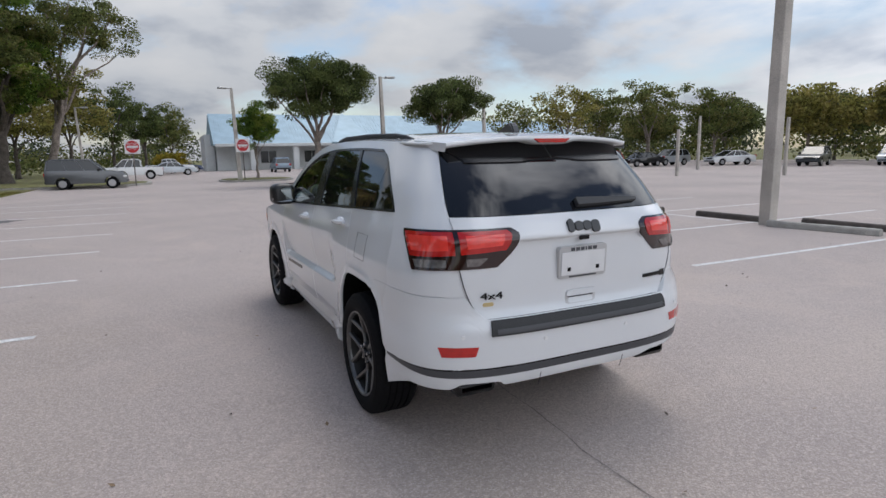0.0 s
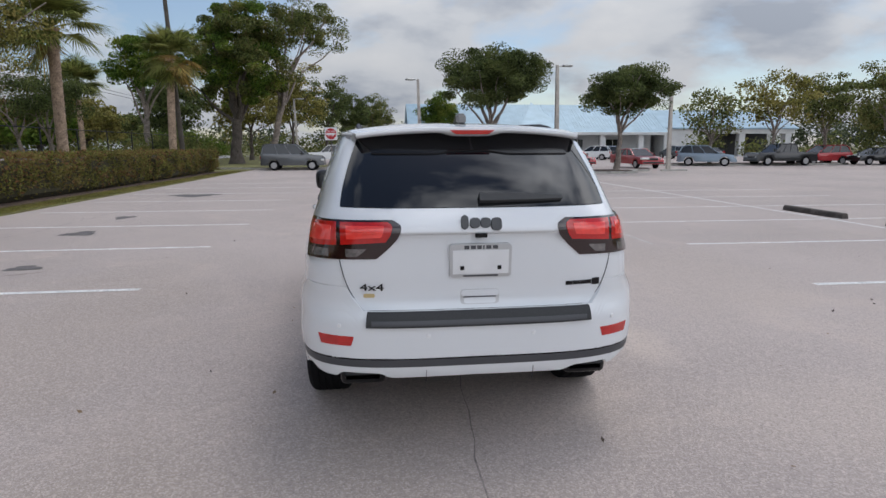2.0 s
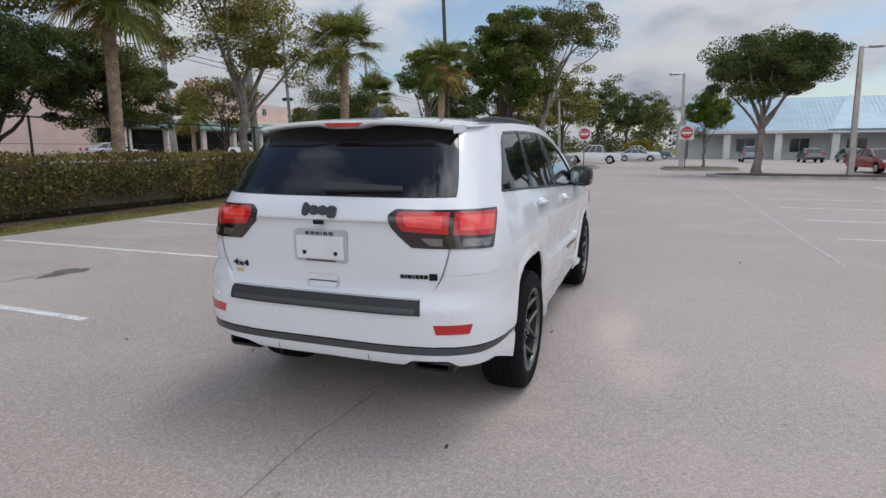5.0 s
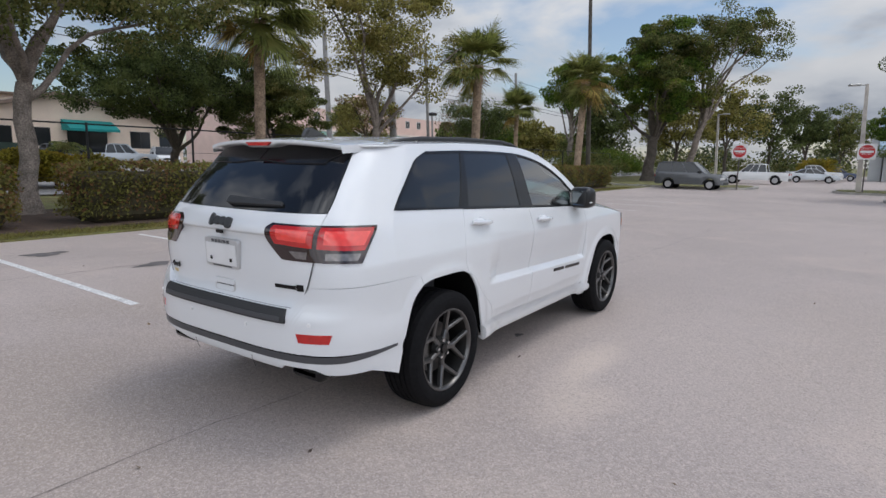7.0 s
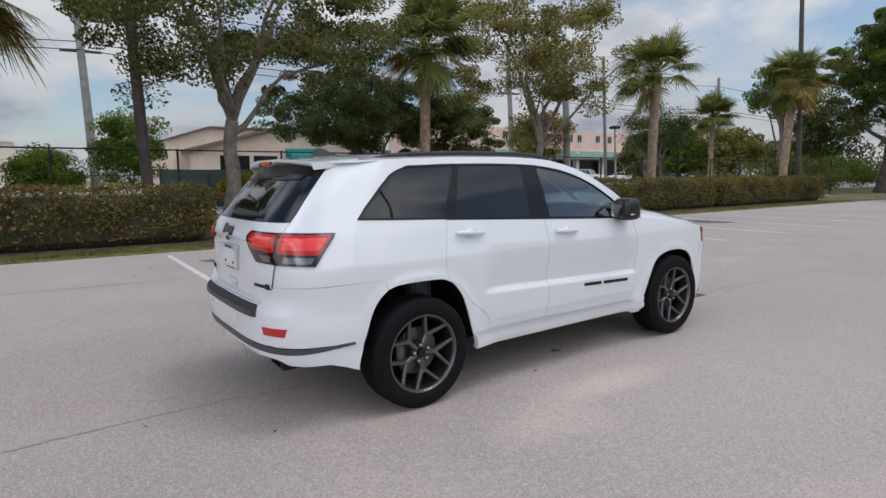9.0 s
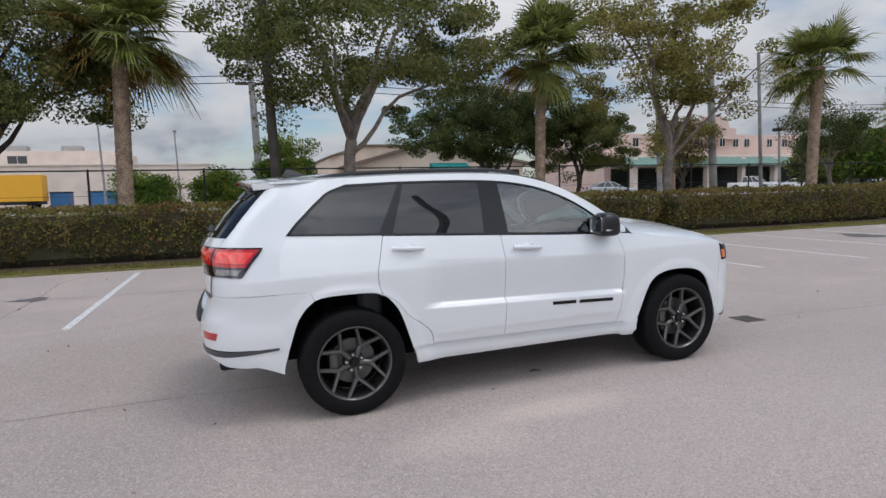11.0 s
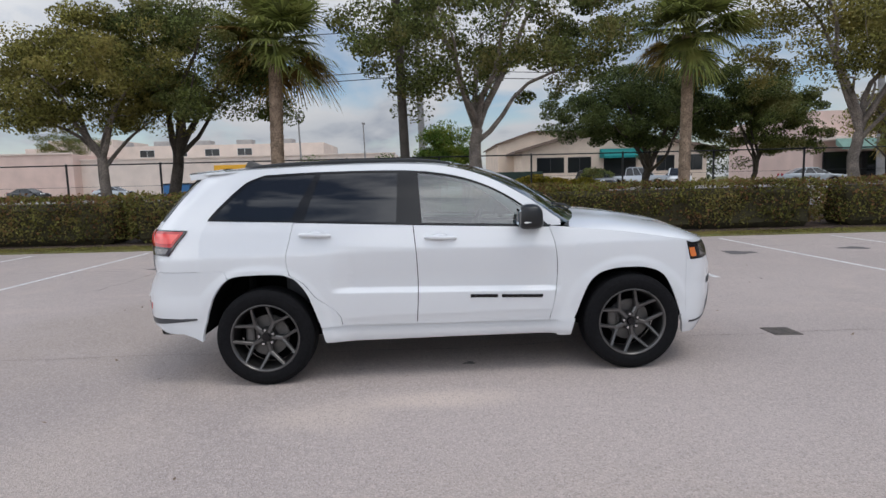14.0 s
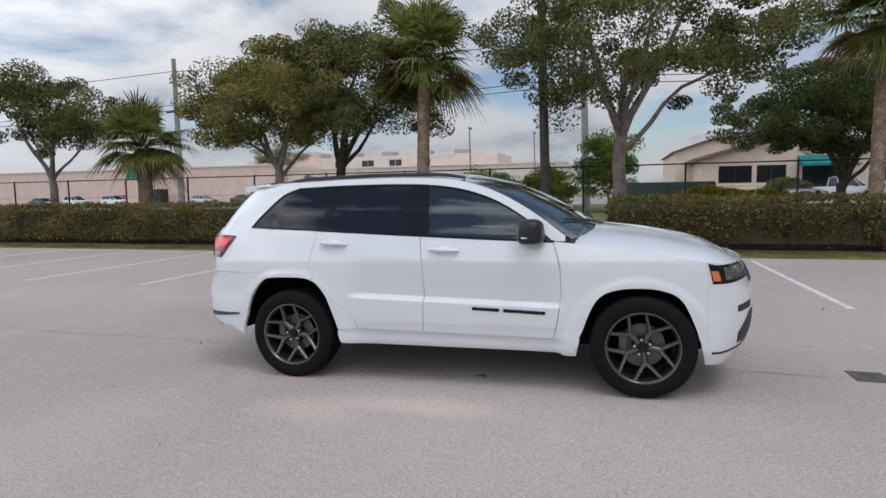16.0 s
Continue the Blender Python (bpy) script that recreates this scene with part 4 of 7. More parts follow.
bm = bmesh.new(); add_poly_prism(bm, [(82, 4.5), (89, 7.6), (96.5, 4.5), (96.5, 4.3), (82, 4.3)], 0, 44, 66.5)
part("roof", bm, M_BLUEROOF, eb)

# west: cream office with brown-trimmed gables and a teal awning
cb = thing("cream_office", "cream stucco office with brown roof trim and teal awning", "building")
part("wall", flat_wall((-66, 8.9, -0.1), (-52, 27.3, 4.4)), M_CREAM, cb)
bm = bmesh.new(); add_poly_prism(bm, [(7.2, -0.1), (7.2, 5.5), (10.9, 6.7), (20, 6.7), (20, -0.1)], 0, -72, -58)
part("upper_wall", bm, M_CREAM, cb)
bm = bmesh.new(); add_poly_prism(bm, [(6.9, 5.42), (6.9, 5.56), (10.85, 6.86), (20.3, 6.86), (20.3, 6.7), (10.9, 6.7)], 0, -72.4, -57.6)
part("upper_roof", bm, M_BROWNTRIM, cb)
bm = bmesh.new(); add_poly_prism(bm, [(8.9, 4.4), (16.3, 6.35), (27.3, 4.4)], 0, -65.5, -52.02)
part("gable", bm, M_CREAM, cb)
bm = bmesh.new(); add_poly_prism(bm, [(8.1, 4.2), (8.1, 4.45), (16.3, 6.72), (28.1, 4.45), (28.1, 4.2), (16.3, 6.42)], 0, -66, -51.2)
part("roof", bm, M_BROWNTRIM, cb)
for a, b in ((10.4, 13.0), (13.5, 15.7), (22.3, 24.0), (25.0, 26.8)):
    window_part(cb, "x", -52, (a, 2.3), (b, 3.7), M_BLACKTRIM)
bm = bmesh.new(); add_poly_prism(bm, [(-52, 4.5), (-51.9, 4.5), (-50.3, 3.75), (-50.3, 3.55), (-52, 3.6)], 1, 16.6, 20.6)
part("awning", bm, M_TEAL, cb)
part("entrance", box((-52.1, 17.0, 0), (-51.94, 20.2, 3.6)), M_DARKGLASS, cb)
part("step", box((-52, 14, -0.1), (-49.5, 23, 0.6), 0.05), M_KERB, cb)

# far west: long pale warehouse walls
wb = thing("warehouse", "very long low pink and cream warehouse beyond the street", "building")
part("wall", flat_wall((-110, -140, -0.1), (-90, -58, 7.6)), M_PINKWALL, wb)
part("wall", flat_wall((-118, -58, -0.1), (-92, -6, 6.6)), M_PALEWALL, wb)
part("upper_wall", flat_wall((-120, -75, -0.1), (-104, -20, 9.6)), M_PALEWALL, wb)
part("upper_wall", flat_wall((-120, -72, 9), (-106, -60, 11.2)), M_PALEWALL, wb)
part("parapet", box((-90.3, -140, 7.6), (-89.8, -58, 7.85)), M_PALEWALL, wb)
part("parapet", box((-92.3, -58, 6.6), (-91.8, -6, 6.8)), M_PALEWALL, wb)
part("sign_panel", box((-89.95, -94, 5.9), (-89.8, -90.5, 8.6)), M_TEAL, wb)
part("door", box((-90.05, -96, 0), (-89.9, -94, 2.6)), M_SIGNRED, wb)
for k in range(6):
    part("roof_unit", box((-112, -70 + 8 * k, 9.6), (-109.5, -67 + 8 * k, 10.9), 0.1), M_GREYROOF, wb)
for y in (-54, -48, -42, -36):
    window_part(wb, "x", -104, (y, 7.6), (y + 2.6, 8.8))
o = thing("utility_cage", "dark metal equipment cage by the warehouse", "equipment")
part("frame", box((-88, -85, 0.6), (-86, -82, 3.6), 0.05), M_BLACKTRIM, o)
o = thing("waste_bin", "blue metal waste container by the warehouse", "container")
part("bin", box((-84, -40, 0.6), (-81.5, -36, 2.3), 0.1), M_BLUEBIN, o)
part("lid", box((-84.1, -40.1, 2.3), (-81.4, -35.9, 2.45), 0.03), M_BLACKTRIM, o)

for y0, y1 in ((-24.7, -22.6), (-20.5, -15.9)):
    o = thing("waste_bin", "blue metal waste container by the warehouse", "container", (-82, (y0 + y1) / 2, rise(-82)))
    h = (y1 - y0) / 2
    part("bin", box((-1.2, -h, -0.05), (1.2, h, 1.95), 0.1), M_BLUEBIN, o)
    part("lid", box((-1.25, -h - 0.05, 1.95), (1.25, h + 0.05, 2.1), 0.03), M_BLACKTRIM, o)

# west-north: pink two-storey building with curved gable
pb = thing("pink_building", "pink two-storey stucco building with shaped gable and awnings", "building")
part("wall", flat_wall((-80, 44, -0.1), (-61, 86, 8.7)), M_PINKWALL, pb)
bm = bmesh.new()
add_poly_prism(bm, [(58.0, 8.0), (58.0, 9.5), (59.2, 9.6), (59.6, 10.6), (61.0, 11.3), (63.0, 11.3), (64.4, 10.6), (64.8, 9.6), (66.0, 9.5), (66.0, 8.0)], 0, -61.5, -60.4)
part("gable", bm, M_PINKWALL, pb)
bm = bmesh.new()
add_poly_prism(bm, [(61.6, 9.9), (62.0, 10.35), (62.4, 9.9), (62.0, 9.45)], 0, -60.5, -60.33)
part("vent", bm, M_DARKGLASS, pb)
for y in (59.3, 61.2, 63.4, 66.5, 68.6, 55.5, 52.8, 49.0, 73.0, 76.0):
    window_part(pb, "x", -60.95 if not 58 < y < 65 else -60.35, (y - 0.45, 7.0), (y + 0.45, 8.1))
part("ledge", box((-61, 44, 5.2), (-57.4, 86, 5.6), 0.05), M_PALEWALL, pb)
bm = bmesh.new(); add_poly_prism(bm, [(-57.4, 5.3), (-56.2, 4.3), (-56.2, 4.1), (-57.4, 4.6)], 1, 44, 86)
part("awning", bm, M_STRIPEGREEN, pb)
part("shopfront", box((-60.9, 45, 0.4), (-60.7, 85, 4.0)), M_DARKGLASS, pb)
for y in range(46, 87, 6):
    part("pier", box((-57.8, y - 0.35, 0), (-57.0, y + 0.35, 5.2), 0.04), M_PALEWALL, pb)
o = thing("white_house", "low white building with grey roof beyond the trees", "building")
part("wall", flat_wall((-60, 92, -0.1), (-46, 118, 3.2)), M_WHITEWALL, o)
bm = bmesh.new(); add_poly_prism(bm, [(-61, 3.2), (-53, 5.6), (-45, 3.2)], 1, 91, 119)
part("roof", bm, M_GREYROOF, o)
o = thing("fence_screen", "dark green privacy screen on a fence", "fence")
part("screen", box((-30.1, 1.8, 0), (-30.0, 6.7, 2.1)), M_SCREEN, o)
for y in (1.8, 4.25, 6.7):
    part("post", box((-30.12, y - 0.04, 0), (-29.98, y + 0.04, 2.0)), M_FENCE, o)

# ---------------- trees ----------------
ROW = "trees behind the hedge"
tree("oak_tree", "spreading oak with smooth grey forked trunk and thin crown", (-14.4, 1.37, 0.03), 3.3, 0.245, (0, 0.6, 6.7), (4.9, 6.2, 3.6), 180, 270, M_LEAF, M_BARK, 21, 0.13, 8, (0, 0.1), 0.30, 0.60)
tree("oak_tree", "slender vase-shaped oak with olive leaves behind the hedge", (-14.5, 14.5, 0.03), 2.9, 0.21, (0, 0.2, 6.8), (4.2, 5.3, 3.6), 105, 320, M_LEAFOLIVE, M_BARK, 22, 0.13, 7, (0, 0.1), 0.25, 0.6)
tree("oak_tree", "round olive-green oak with two slim trunks", (-14.6, -11.1, 0.03), 2.6, 0.20, (0, -0.4, 5.2), (3.3, 4.5, 2.5), 130, 340, M_LEAFOLIVE, M_BARK, 23, 0.12, 7, (0, -0.2), 0.15, 0.6)
tree("oak_tree", "dark dense oak beside a paler one", (-16.0, -9.6, 0.03), 2.7, 0.24, (0, 1.5, 6.0), (3.6, 4.8, 3.1), 130, 340, M_LEAF, M_BARKDARK, 24, 0.12, 7, (0, 0.3), 0.15, 0.6)
tree("oak_tree", "spreading green oak behind the hedge", (-14.8, -22.9, 0.03), 2.4, 0.2, (0, -0.2, 5.4), (3.2, 3.9, 2.4), 90, 340, M_LEAF, M_BARK, 25, 0.12, 6, (0, -0.1), 0.15, 0.6)
tree("oak_tree", "spreading green oak behind the hedge", (-14.8, -32, 0.03), 2.6, 0.2, (0, 0, 5.8), (3.2, 3.9, 2.6), 80, 300, M_LEAF, M_BARK, 26, 0.13, 6)
tree("oak_tree", "broad dark live oak beyond the fence", (-24.5, 10.9, 0), 1.9, 0.26, (0, 0.1, 5.0), (4.3, 5.8, 3.0), 240, 400, M_LEAFDARK, M_BARKDARK, 27, 0.11, 8, (0, 0.2), 0.2, 0.55)
tree("oak_tree", "bushy green tree beyond the fence", (-24, 16.2, 0), 1.7, 0.17, (0, 0.2, 4.3), (3.0, 3.4, 2.9), 130, 380, M_LEAF, M_BARKDARK, 28, 0.11, 6, (0, 0.2), 0.1, 0.5)
tree("oak_tree", "small reddish-green tree beyond the fence", (-22, 22.0, 0), 1.9, 0.13, (0, 0, 4.2), (2.2, 2.6, 1.9), 45, 220, M_LEAFOLIVE, M_BARKDARK, 29, 0.11, 6, dry=0.25)
tree("oak_tree", "thin grey-green tree among poles", (-18, 28.4, 0), 2.0, 0.13, (0, 0, 4.4), (2.3, 2.8, 1.9), 60, 220, M_LEAFDARK, M_BARK, 30, 0.11, 6)
tree("oak_tree", "bare twiggy tree with few rusty leaves", (-21, 31, 0), 2.0, 0.13, (0, 0, 4.3), (2.2, 2.6, 2.0), 70, 50, M_LEAFDRY, M_BARK, 31, 0.09, 8)
tree("big_tree", "tall irregular tree with yellow-green crown and long limb", (-14.0, 52.5, 0), 4.2, 0.55, (0.5, -0.4, 9.6), (5.8, 6.4, 6.2), 190, 360, M_LEAF, M_BARKDARK, 32, 0.20, 9, (0.3, 0.2), 0.30, 0.75, dry=0.55, drymat=M_LEAFBRIGHT)
tree("big_tree", "upper bough of thin leaves over a tall tree", (-11.0, 54.5, 0), 5.5, 0.35, (3.4, 0.2, 13.0), (5.6, 5.2, 3.3), 95, 230, M_LEAF, M_BARK, 33, 0.18, 9, (1.2, 0), 0.2, 0.8)
tree("big_tree", "green round-topped tree behind a palm", (-21, 50.0, 0), 4.0, 0.3, (0, 0, 9.0), (3.6, 3.8, 3.4), 80, 300, M_LEAFBRIGHT, M_BARK, 34, 0.18, 7)
for i, (x, y, h, r, m) in enumerate([(-17, 74, 12, 5.5, M_LEAFOLIVE), (-13, 84, 13.5, 6, M_LEAFOLIVE), (-9, 95, 13.5, 5.5, M_LEAFDARK), (-5, 104, 12, 5.0, M_LEAFDARK), (-24, 66, 10, 4.5, M_LEAFDARK), (-1, 122, 12, 5.0, M_LEAF), (-31, 60, 7, 4, M_LEAFOLIVE), (-27, 44, 6, 3, M_LEAFBRIGHT), (-33, 47, 5.5, 2.8, M_LEAF), (-40, 64, 6, 3.5, M_LEAFBRIGHT), (-36, 82, 7, 4.5, M_LEAF)]):
    tree("far_tree", "dense olive-green tree in the far row", (x, y, 0), h * 0.28, 0.25, (0, 0, h * 0.60), (r, r, h * 0.42), 90, 115, m, M_BARKDARK, 60 + i, 0.32, 6, hollow=0.1, clump_r=0.95)
# island trees to the north
tree("oak_tree", "flat-topped dark green oak on a kerbed island", (6.35, 30.4, 0.1), 2.4, 0.22, (0.2, 0, 5.6), (3.9, 3.6, 2.2), 170, 330, M_LEAFDARK, M_BARK, 41, 0.13, 8, (0.05, 0), 0.15, 0.55)
tree("oak_tree", "dark green oak with thin forked trunk on an island", (14.4, 29.8, 0.1), 2.2, 0.18, (0.4, 0, 4.8), (3.2, 3.0, 1.9), 120, 300, M_LEAFDARK, M_BARK, 42, 0.13, 8, (0.1, 0), 0.15, 0.5)
tree("young_tree", "young yellow-green tree on a small grass island", (4.3, 41.6, 0.1), 1.6, 0.10, (0.2, 0, 3.9), (1.75, 1.75, 1.9), 70, 260, M_LEAFBRIGHT, M_BARK, 43, 0.13, 7, hollow=0.1, clump_r=0.45)
# east and north-east
for i, (x, y, h, r, m, per) in enumerate([(27.5, 41.5, 6.6, 2.9, M_LEAF, 60), (33.5, 42, 8.6, 3.4, M_LEAFOLIVE, 110), (40, 44, 8.8, 4.0, M_LEAF, 160), (45.5, 43, 9.4, 4.3, M_LEAF, 170), (52, 40, 8.6, 4.2, M_LEAF, 200), (57, 33, 8.0, 4.4, M_LEAFOLIVE, 220), (61, 26, 8.3, 5.0, M_LEAFOLIVE, 260), (60, 17, 8.6, 5.2, M_LEAF, 260), (66, 50, 8, 5, M_LEAFDARK, 240), (70, 38, 8.5, 5.5, M_LEAFDARK, 240), (74, 22, 9, 6, M_LEAFDARK, 240), (72, 8, 9.5, 6, M_LEAFDARK, 240), (62, 60, 8, 5, M_LEAF, 240), (68, -6, 9, 6, M_LEAFDARK, 220), (66, -22, 9, 6, M_LEAFDARK, 220)]):
    tree("lot_tree", "grey-green broadleaf tree at the lot's far edge", (x, y, 0), h * 0.30, 0.16, (0, 0, h * 0.64), (r, r, h * 0.36), 85, int(per * 0.5), m, M_BARK, 90 + i, 0.24 if x < 55 else 0.36, 7, hollow=0.15, clump_r=0.75 if x < 55 else 1.1)
# shrubs
for i, (x, y, z, rx, rz, m, lab) in enumerate([(-34, 0.9, 3.5, 2.0, 2.9, M_LEAFBRIGHT, "upright green shrub by the street"), (-37, -3.2, 2.0, 2.0, 1.7, M_LEAFBRIGHT, "leafy green shrub by the street"), (-40, -8.0, 1.9, 2.6, 1.8, M_LEAFBRIGHT, "feathery green bamboo clump by the street"), (-28.6, 5.6, 0.95, 1.25, 0.95, M_YELLOWBUSH, "low yellow-green flowering shrub beyond the fence"), (-28.7, 7.3, 0.95, 1.25, 0.95, M_YELLOWBUSH, "low yellow-green flowering shrub beyond the fence"), (-28.5, 8.8, 0.9, 1.1, 0.85, M_YELLOWBUSH, "low yellow-green flowering shrub beyond the fence"), (-1.5, 74, 1.4, 2.2, 1.3, M_YELLOWBUSH, "bright orange flowering shrub"), (-96, -62, 9.4, 6, 3.0, M_LEAF, "round green treetop over the warehouse"), (-45, 14, 1.5, 1.4, 1.2, M_LEAF, "dark shrub before an office"), (-17, 45, 1.3, 3.0, 1.1, M_LEAF, "low green shrubs by the exit"), (-20, 58, 1.6, 5, 1.6, M_LEAFBRIGHT, "bright green hedge by the exit")]):
    tree("shrub", lab, (x, y, 0), max(0.15, z - rz * 0.8), 0.06, (0, 0, z), (rx, rx, rz), 80, 240, m, M_BARKDARK, 130 + i, 0.14, 6, hollow=0.1, clump_r=0.62 if 1.5 < rx < 2.5 else 0.42 if rx < 2.5 else 0.8)
# palms
palm("tall cabbage palm with brown dry skirt behind the hedge", (-14.5, -5.35, 0.03), 6.2, 0.23, 1, 1.8, 0.32, (0, 0.15))
palm("tall cabbage palm with slender trunk behind the hedge", (-14.5, 8.6, 0.03), 6.3, 0.20, 2, 1.8, 0.18, (0, 0.1))
palm("tall cabbage palm with thick brown trunk", (-14.5, 22.6, 0.03), 6.7, 0.24, 3, 1.9, 0.15, (0, 0.2))
palm("cabbage palm with golden dry fronds beside a pole", (-14.4, 36.4, 0.03), 7.5, 0.26, 4, 2.0, 0.45, (0, 0.9))
palm("short cabbage palm with stout rough trunk", (-14.5, -17.6, 0.03), 3.7, 0.30, 5, 1.8, 0.12)
palm("grey-green palm among far trees", (-23, 42.5, 0), 6.2, 0.2, 6, 1.9, 0.1)
palm("young bright palm beyond the verge", (-30, 52, 0), 3.2, 0.18, 7, 1.9, 0.05)
palm("cabbage palm with hanging fronds behind the hedge", (-14.5, -40, 0.03), 6, 0.22, 8, 1.9, 0.2)
palm("small palm before a pink building", (-33, 31.0, 0), 4.4, 0.16, 9, 1.7, 0.15)


# ---------------- parked cars ----------------
def paint(name, c, metal=0.3):
    return mat(name, c, 0.32, metal, coat=0.8, var=0.04, scale=3)


PAINTS = {"silver": paint("paint_silver", (0.42, 0.44, 0.46), 0.6), "red": paint("paint_red", (0.35, 0.02, 0.025)), "black": paint("paint_black", (0.012, 0.012, 0.014)), "white": paint("paint_white_plain", (0.72, 0.72, 0.71), 0.0), "grey": paint("paint_grey", (0.13, 0.135, 0.145), 0.5), "blue": paint("paint_blue_grey", (0.22, 0.28, 0.34), 0.5), "darkgrey": paint("paint_dark_grey", (0.10, 0.104, 0.11), 0.4), "navy": paint("paint_navy", (0.02, 0.035, 0.09)), "beige": paint("paint_beige", (0.40, 0.35, 0.27), 0.5)}
KINDS = {
    # length, width, side outline (front at +), glass house outline, wheel radius, axle places
    "suv": (4.5, 1.82, [(-2.2, 0.35), (-2.25, 0.75), (-2.2, 1.02), (-2.05, 1.08), (0.85, 1.02), (1.95, 0.92), (2.2, 0.72), (2.25, 0.36)], [(-2.12, 1.04), (-1.85, 1.58), (-1.5, 1.68), (0.05, 1.66), (0.95, 1.02)], 0.35, (-1.33, 1.38)),
    "boxy": (4.3, 1.82, [(-2.1, 0.35), (-2.15, 0.8), (-2.12, 1.12), (-2.0, 1.14), (0.85, 1.10), (1.95, 1.0), (2.12, 0.8), (2.15, 0.36)], [(-2.08, 1.1), (-1.95, 1.72), (-1.7, 1.79), (0.2, 1.77), (0.95, 1.08)], 0.34, (-1.25, 1.33)),
    "sedan": (4.7, 1.80, [(-2.3, 0.32), (-2.35, 0.7), (-2.25, 0.95), (-1.5, 0.99), (0.95, 0.93), (2.1, 0.80), (2.32, 0.6), (2.35, 0.32)], [(-1.75, 0.96), (-0.95, 1.38), (-0.3, 1.44), (0.25, 1.41), (1.15, 0.92)], 0.33, (-1.38, 1.42)),
    "pickup": (5.4, 1.92, [(-2.65, 0.45), (-2.7, 0.8), (-2.68, 1.08), (-0.85, 1.1), (0.95, 1.12), (2.5, 1.05), (2.68, 0.8), (2.7, 0.42)], [(-0.95, 1.08), (-0.85, 1.72), (-0.6, 1.80), (0.45, 1.78), (1.15, 1.1)], 0.39, (-1.65, 1.72)),
}


def parked_car(kind, colour, x, y, rz, label, category="car"):
    """A plain parked car: shell with arches, glass house with pillars, wheels, lamps, bumpers, mirrors."""
    L, W, side, house, wr, axles = KINDS[kind]
    name = {"pickup": "pickup_truck", "sedan": "sedan_car"}.get(kind, "suv_car")
    ob = thing(name, label, category, (x, y, rise(x) if x < -24 else 0), rz - 90, "parked cars")
    h = W / 2
    # lower body, arches cut into the outline
    low = []
    for a in sorted(axles):
        for k in range(9):
            t = math.pi * (1 - k / 8)
            low.append((a + (wr + 0.07) * math.cos(t), max(0.34, wr + (wr + 0.07) * math.sin(t))))
    ring = [(side[0][0], 0.34)] + low + [(side[-1][0], 0.34)] + side[::-1][1:-1]
    bm = bmesh.new()
    n = len(ring)
    secs = []
    for xx, inset in ((-h, 0.10), (-h + 0.04, 0.0), (h - 0.04, 0.0), (h, 0.10)):
        row = []
        for p in ring:
            yy = p[0] * (1 - (0.035 if inset else 0) * (abs(p[0]) / (L / 2)) ** 3)
            zz = p[1] - (0.05 if inset and p[1] > 0.9 else 0)
            row.append(bm.verts.new((xx * (0.985 if inset else 1), yy, zz)))
        secs.append(row)
    for a, b in zip(secs, secs[1:]):
        for k in range(n):
            bm.faces.new((a[k], a[(k + 1) % n], b[(k + 1) % n], b[k]))
    bm.faces.new(secs[0]); bm.faces.new(secs[-1][::-1])
    bmesh.ops.recalc_face_normals(bm, faces=bm.faces[:])
    bmesh.ops.triangulate(bm, faces=[f for f in bm.faces if len(f.verts) > 4])
    body = part("body", bm, PAINTS[colour], ob, smooth=35)
    # glass house
    bm = bmesh.new()
    base_z = house[0][1]
    top_z = max(p[1] for p in house)
    rows = []
    for sgn in (-1, 1):
        row = []
        for p in house:
            t = (p[1] - base_z) / (top_z - base_z)
            row.append(bm.verts.new((sgn * (h - 0.07 - 0.17 * max(0, t)), p[0], p[1])))
        rows.append(row)
    m = len(house)
    for k in range(m - 1):
        bm.faces.new((rows[0][k], rows[0][k + 1], rows[1][k + 1], rows[1][k]))
    bm.faces.new(rows[0]); bm.faces.new(rows[1][::-1])
    bmesh.ops.recalc_face_normals(bm, faces=bm.faces[:])
    part("glasshouse", bm, M_DARKGLASS, ob)
    # roof skin and pillars
    bm = bmesh.new()
    tops = [p for p in house if p[1] > top_z - 0.13]
    add_poly_prism(bm, [(p[0] * 1.0, p[1] + 0.012) for p in tops] + [(p[0], p[1] - 0.05) for p in tops[::-1]], 0, -(h - 0.22), h - 0.22)
    part("roof", bm, PAINTS[colour], ob)
    for sgn in (-1, 1):
        bm = bmesh.new()
        def edge(p):
            t = (p[1] - base_z) / (top_z - base_z)
            return Vector((sgn * (h - 0.06 - 0.17 * max(0, t)), p[0], p[1]))
        add_tube(bm, [edge(p) for p in house], 0.035, 6)
        for f in (0.36, 0.66):
            yb = house[0][0] + (house[-1][0] - house[0][0]) * f
            yt = tops[0][0] + (tops[-1][0] - tops[0][0]) * f
            add_tube(bm, [edge((yb, base_z)), edge((yt, top_z - 0.02))], 0.03, 6)
        part("window_frame", bm, PAINTS[colour], ob)
        bm = box((sgn * h - 0.02, house[-1][0] - 0.35, base_z + 0.0), (sgn * h + 0.02 + sgn * 0.14, house[-1][0] - 0.2, base_z + 0.15), 0.03)
        part("mirror", bm, M_BLACKTRIM, ob)
        part("headlamp", box((sgn * (h - 0.42) - 0.17, L / 2 - 0.20, 0.66), (sgn * (h - 0.42) + 0.30 * sgn + 0.17, L / 2 - 0.0, 0.80), 0.03), M_LAMPWHITE, ob)
        part("tail_lamp", box((sgn * (h - 0.16) - 0.13, -L / 2 - 0.02, 0.78), (sgn * (h - 0.16) + 0.13, -L / 2 + 0.16, 1.0), 0.03), M_LAMPRED, ob)
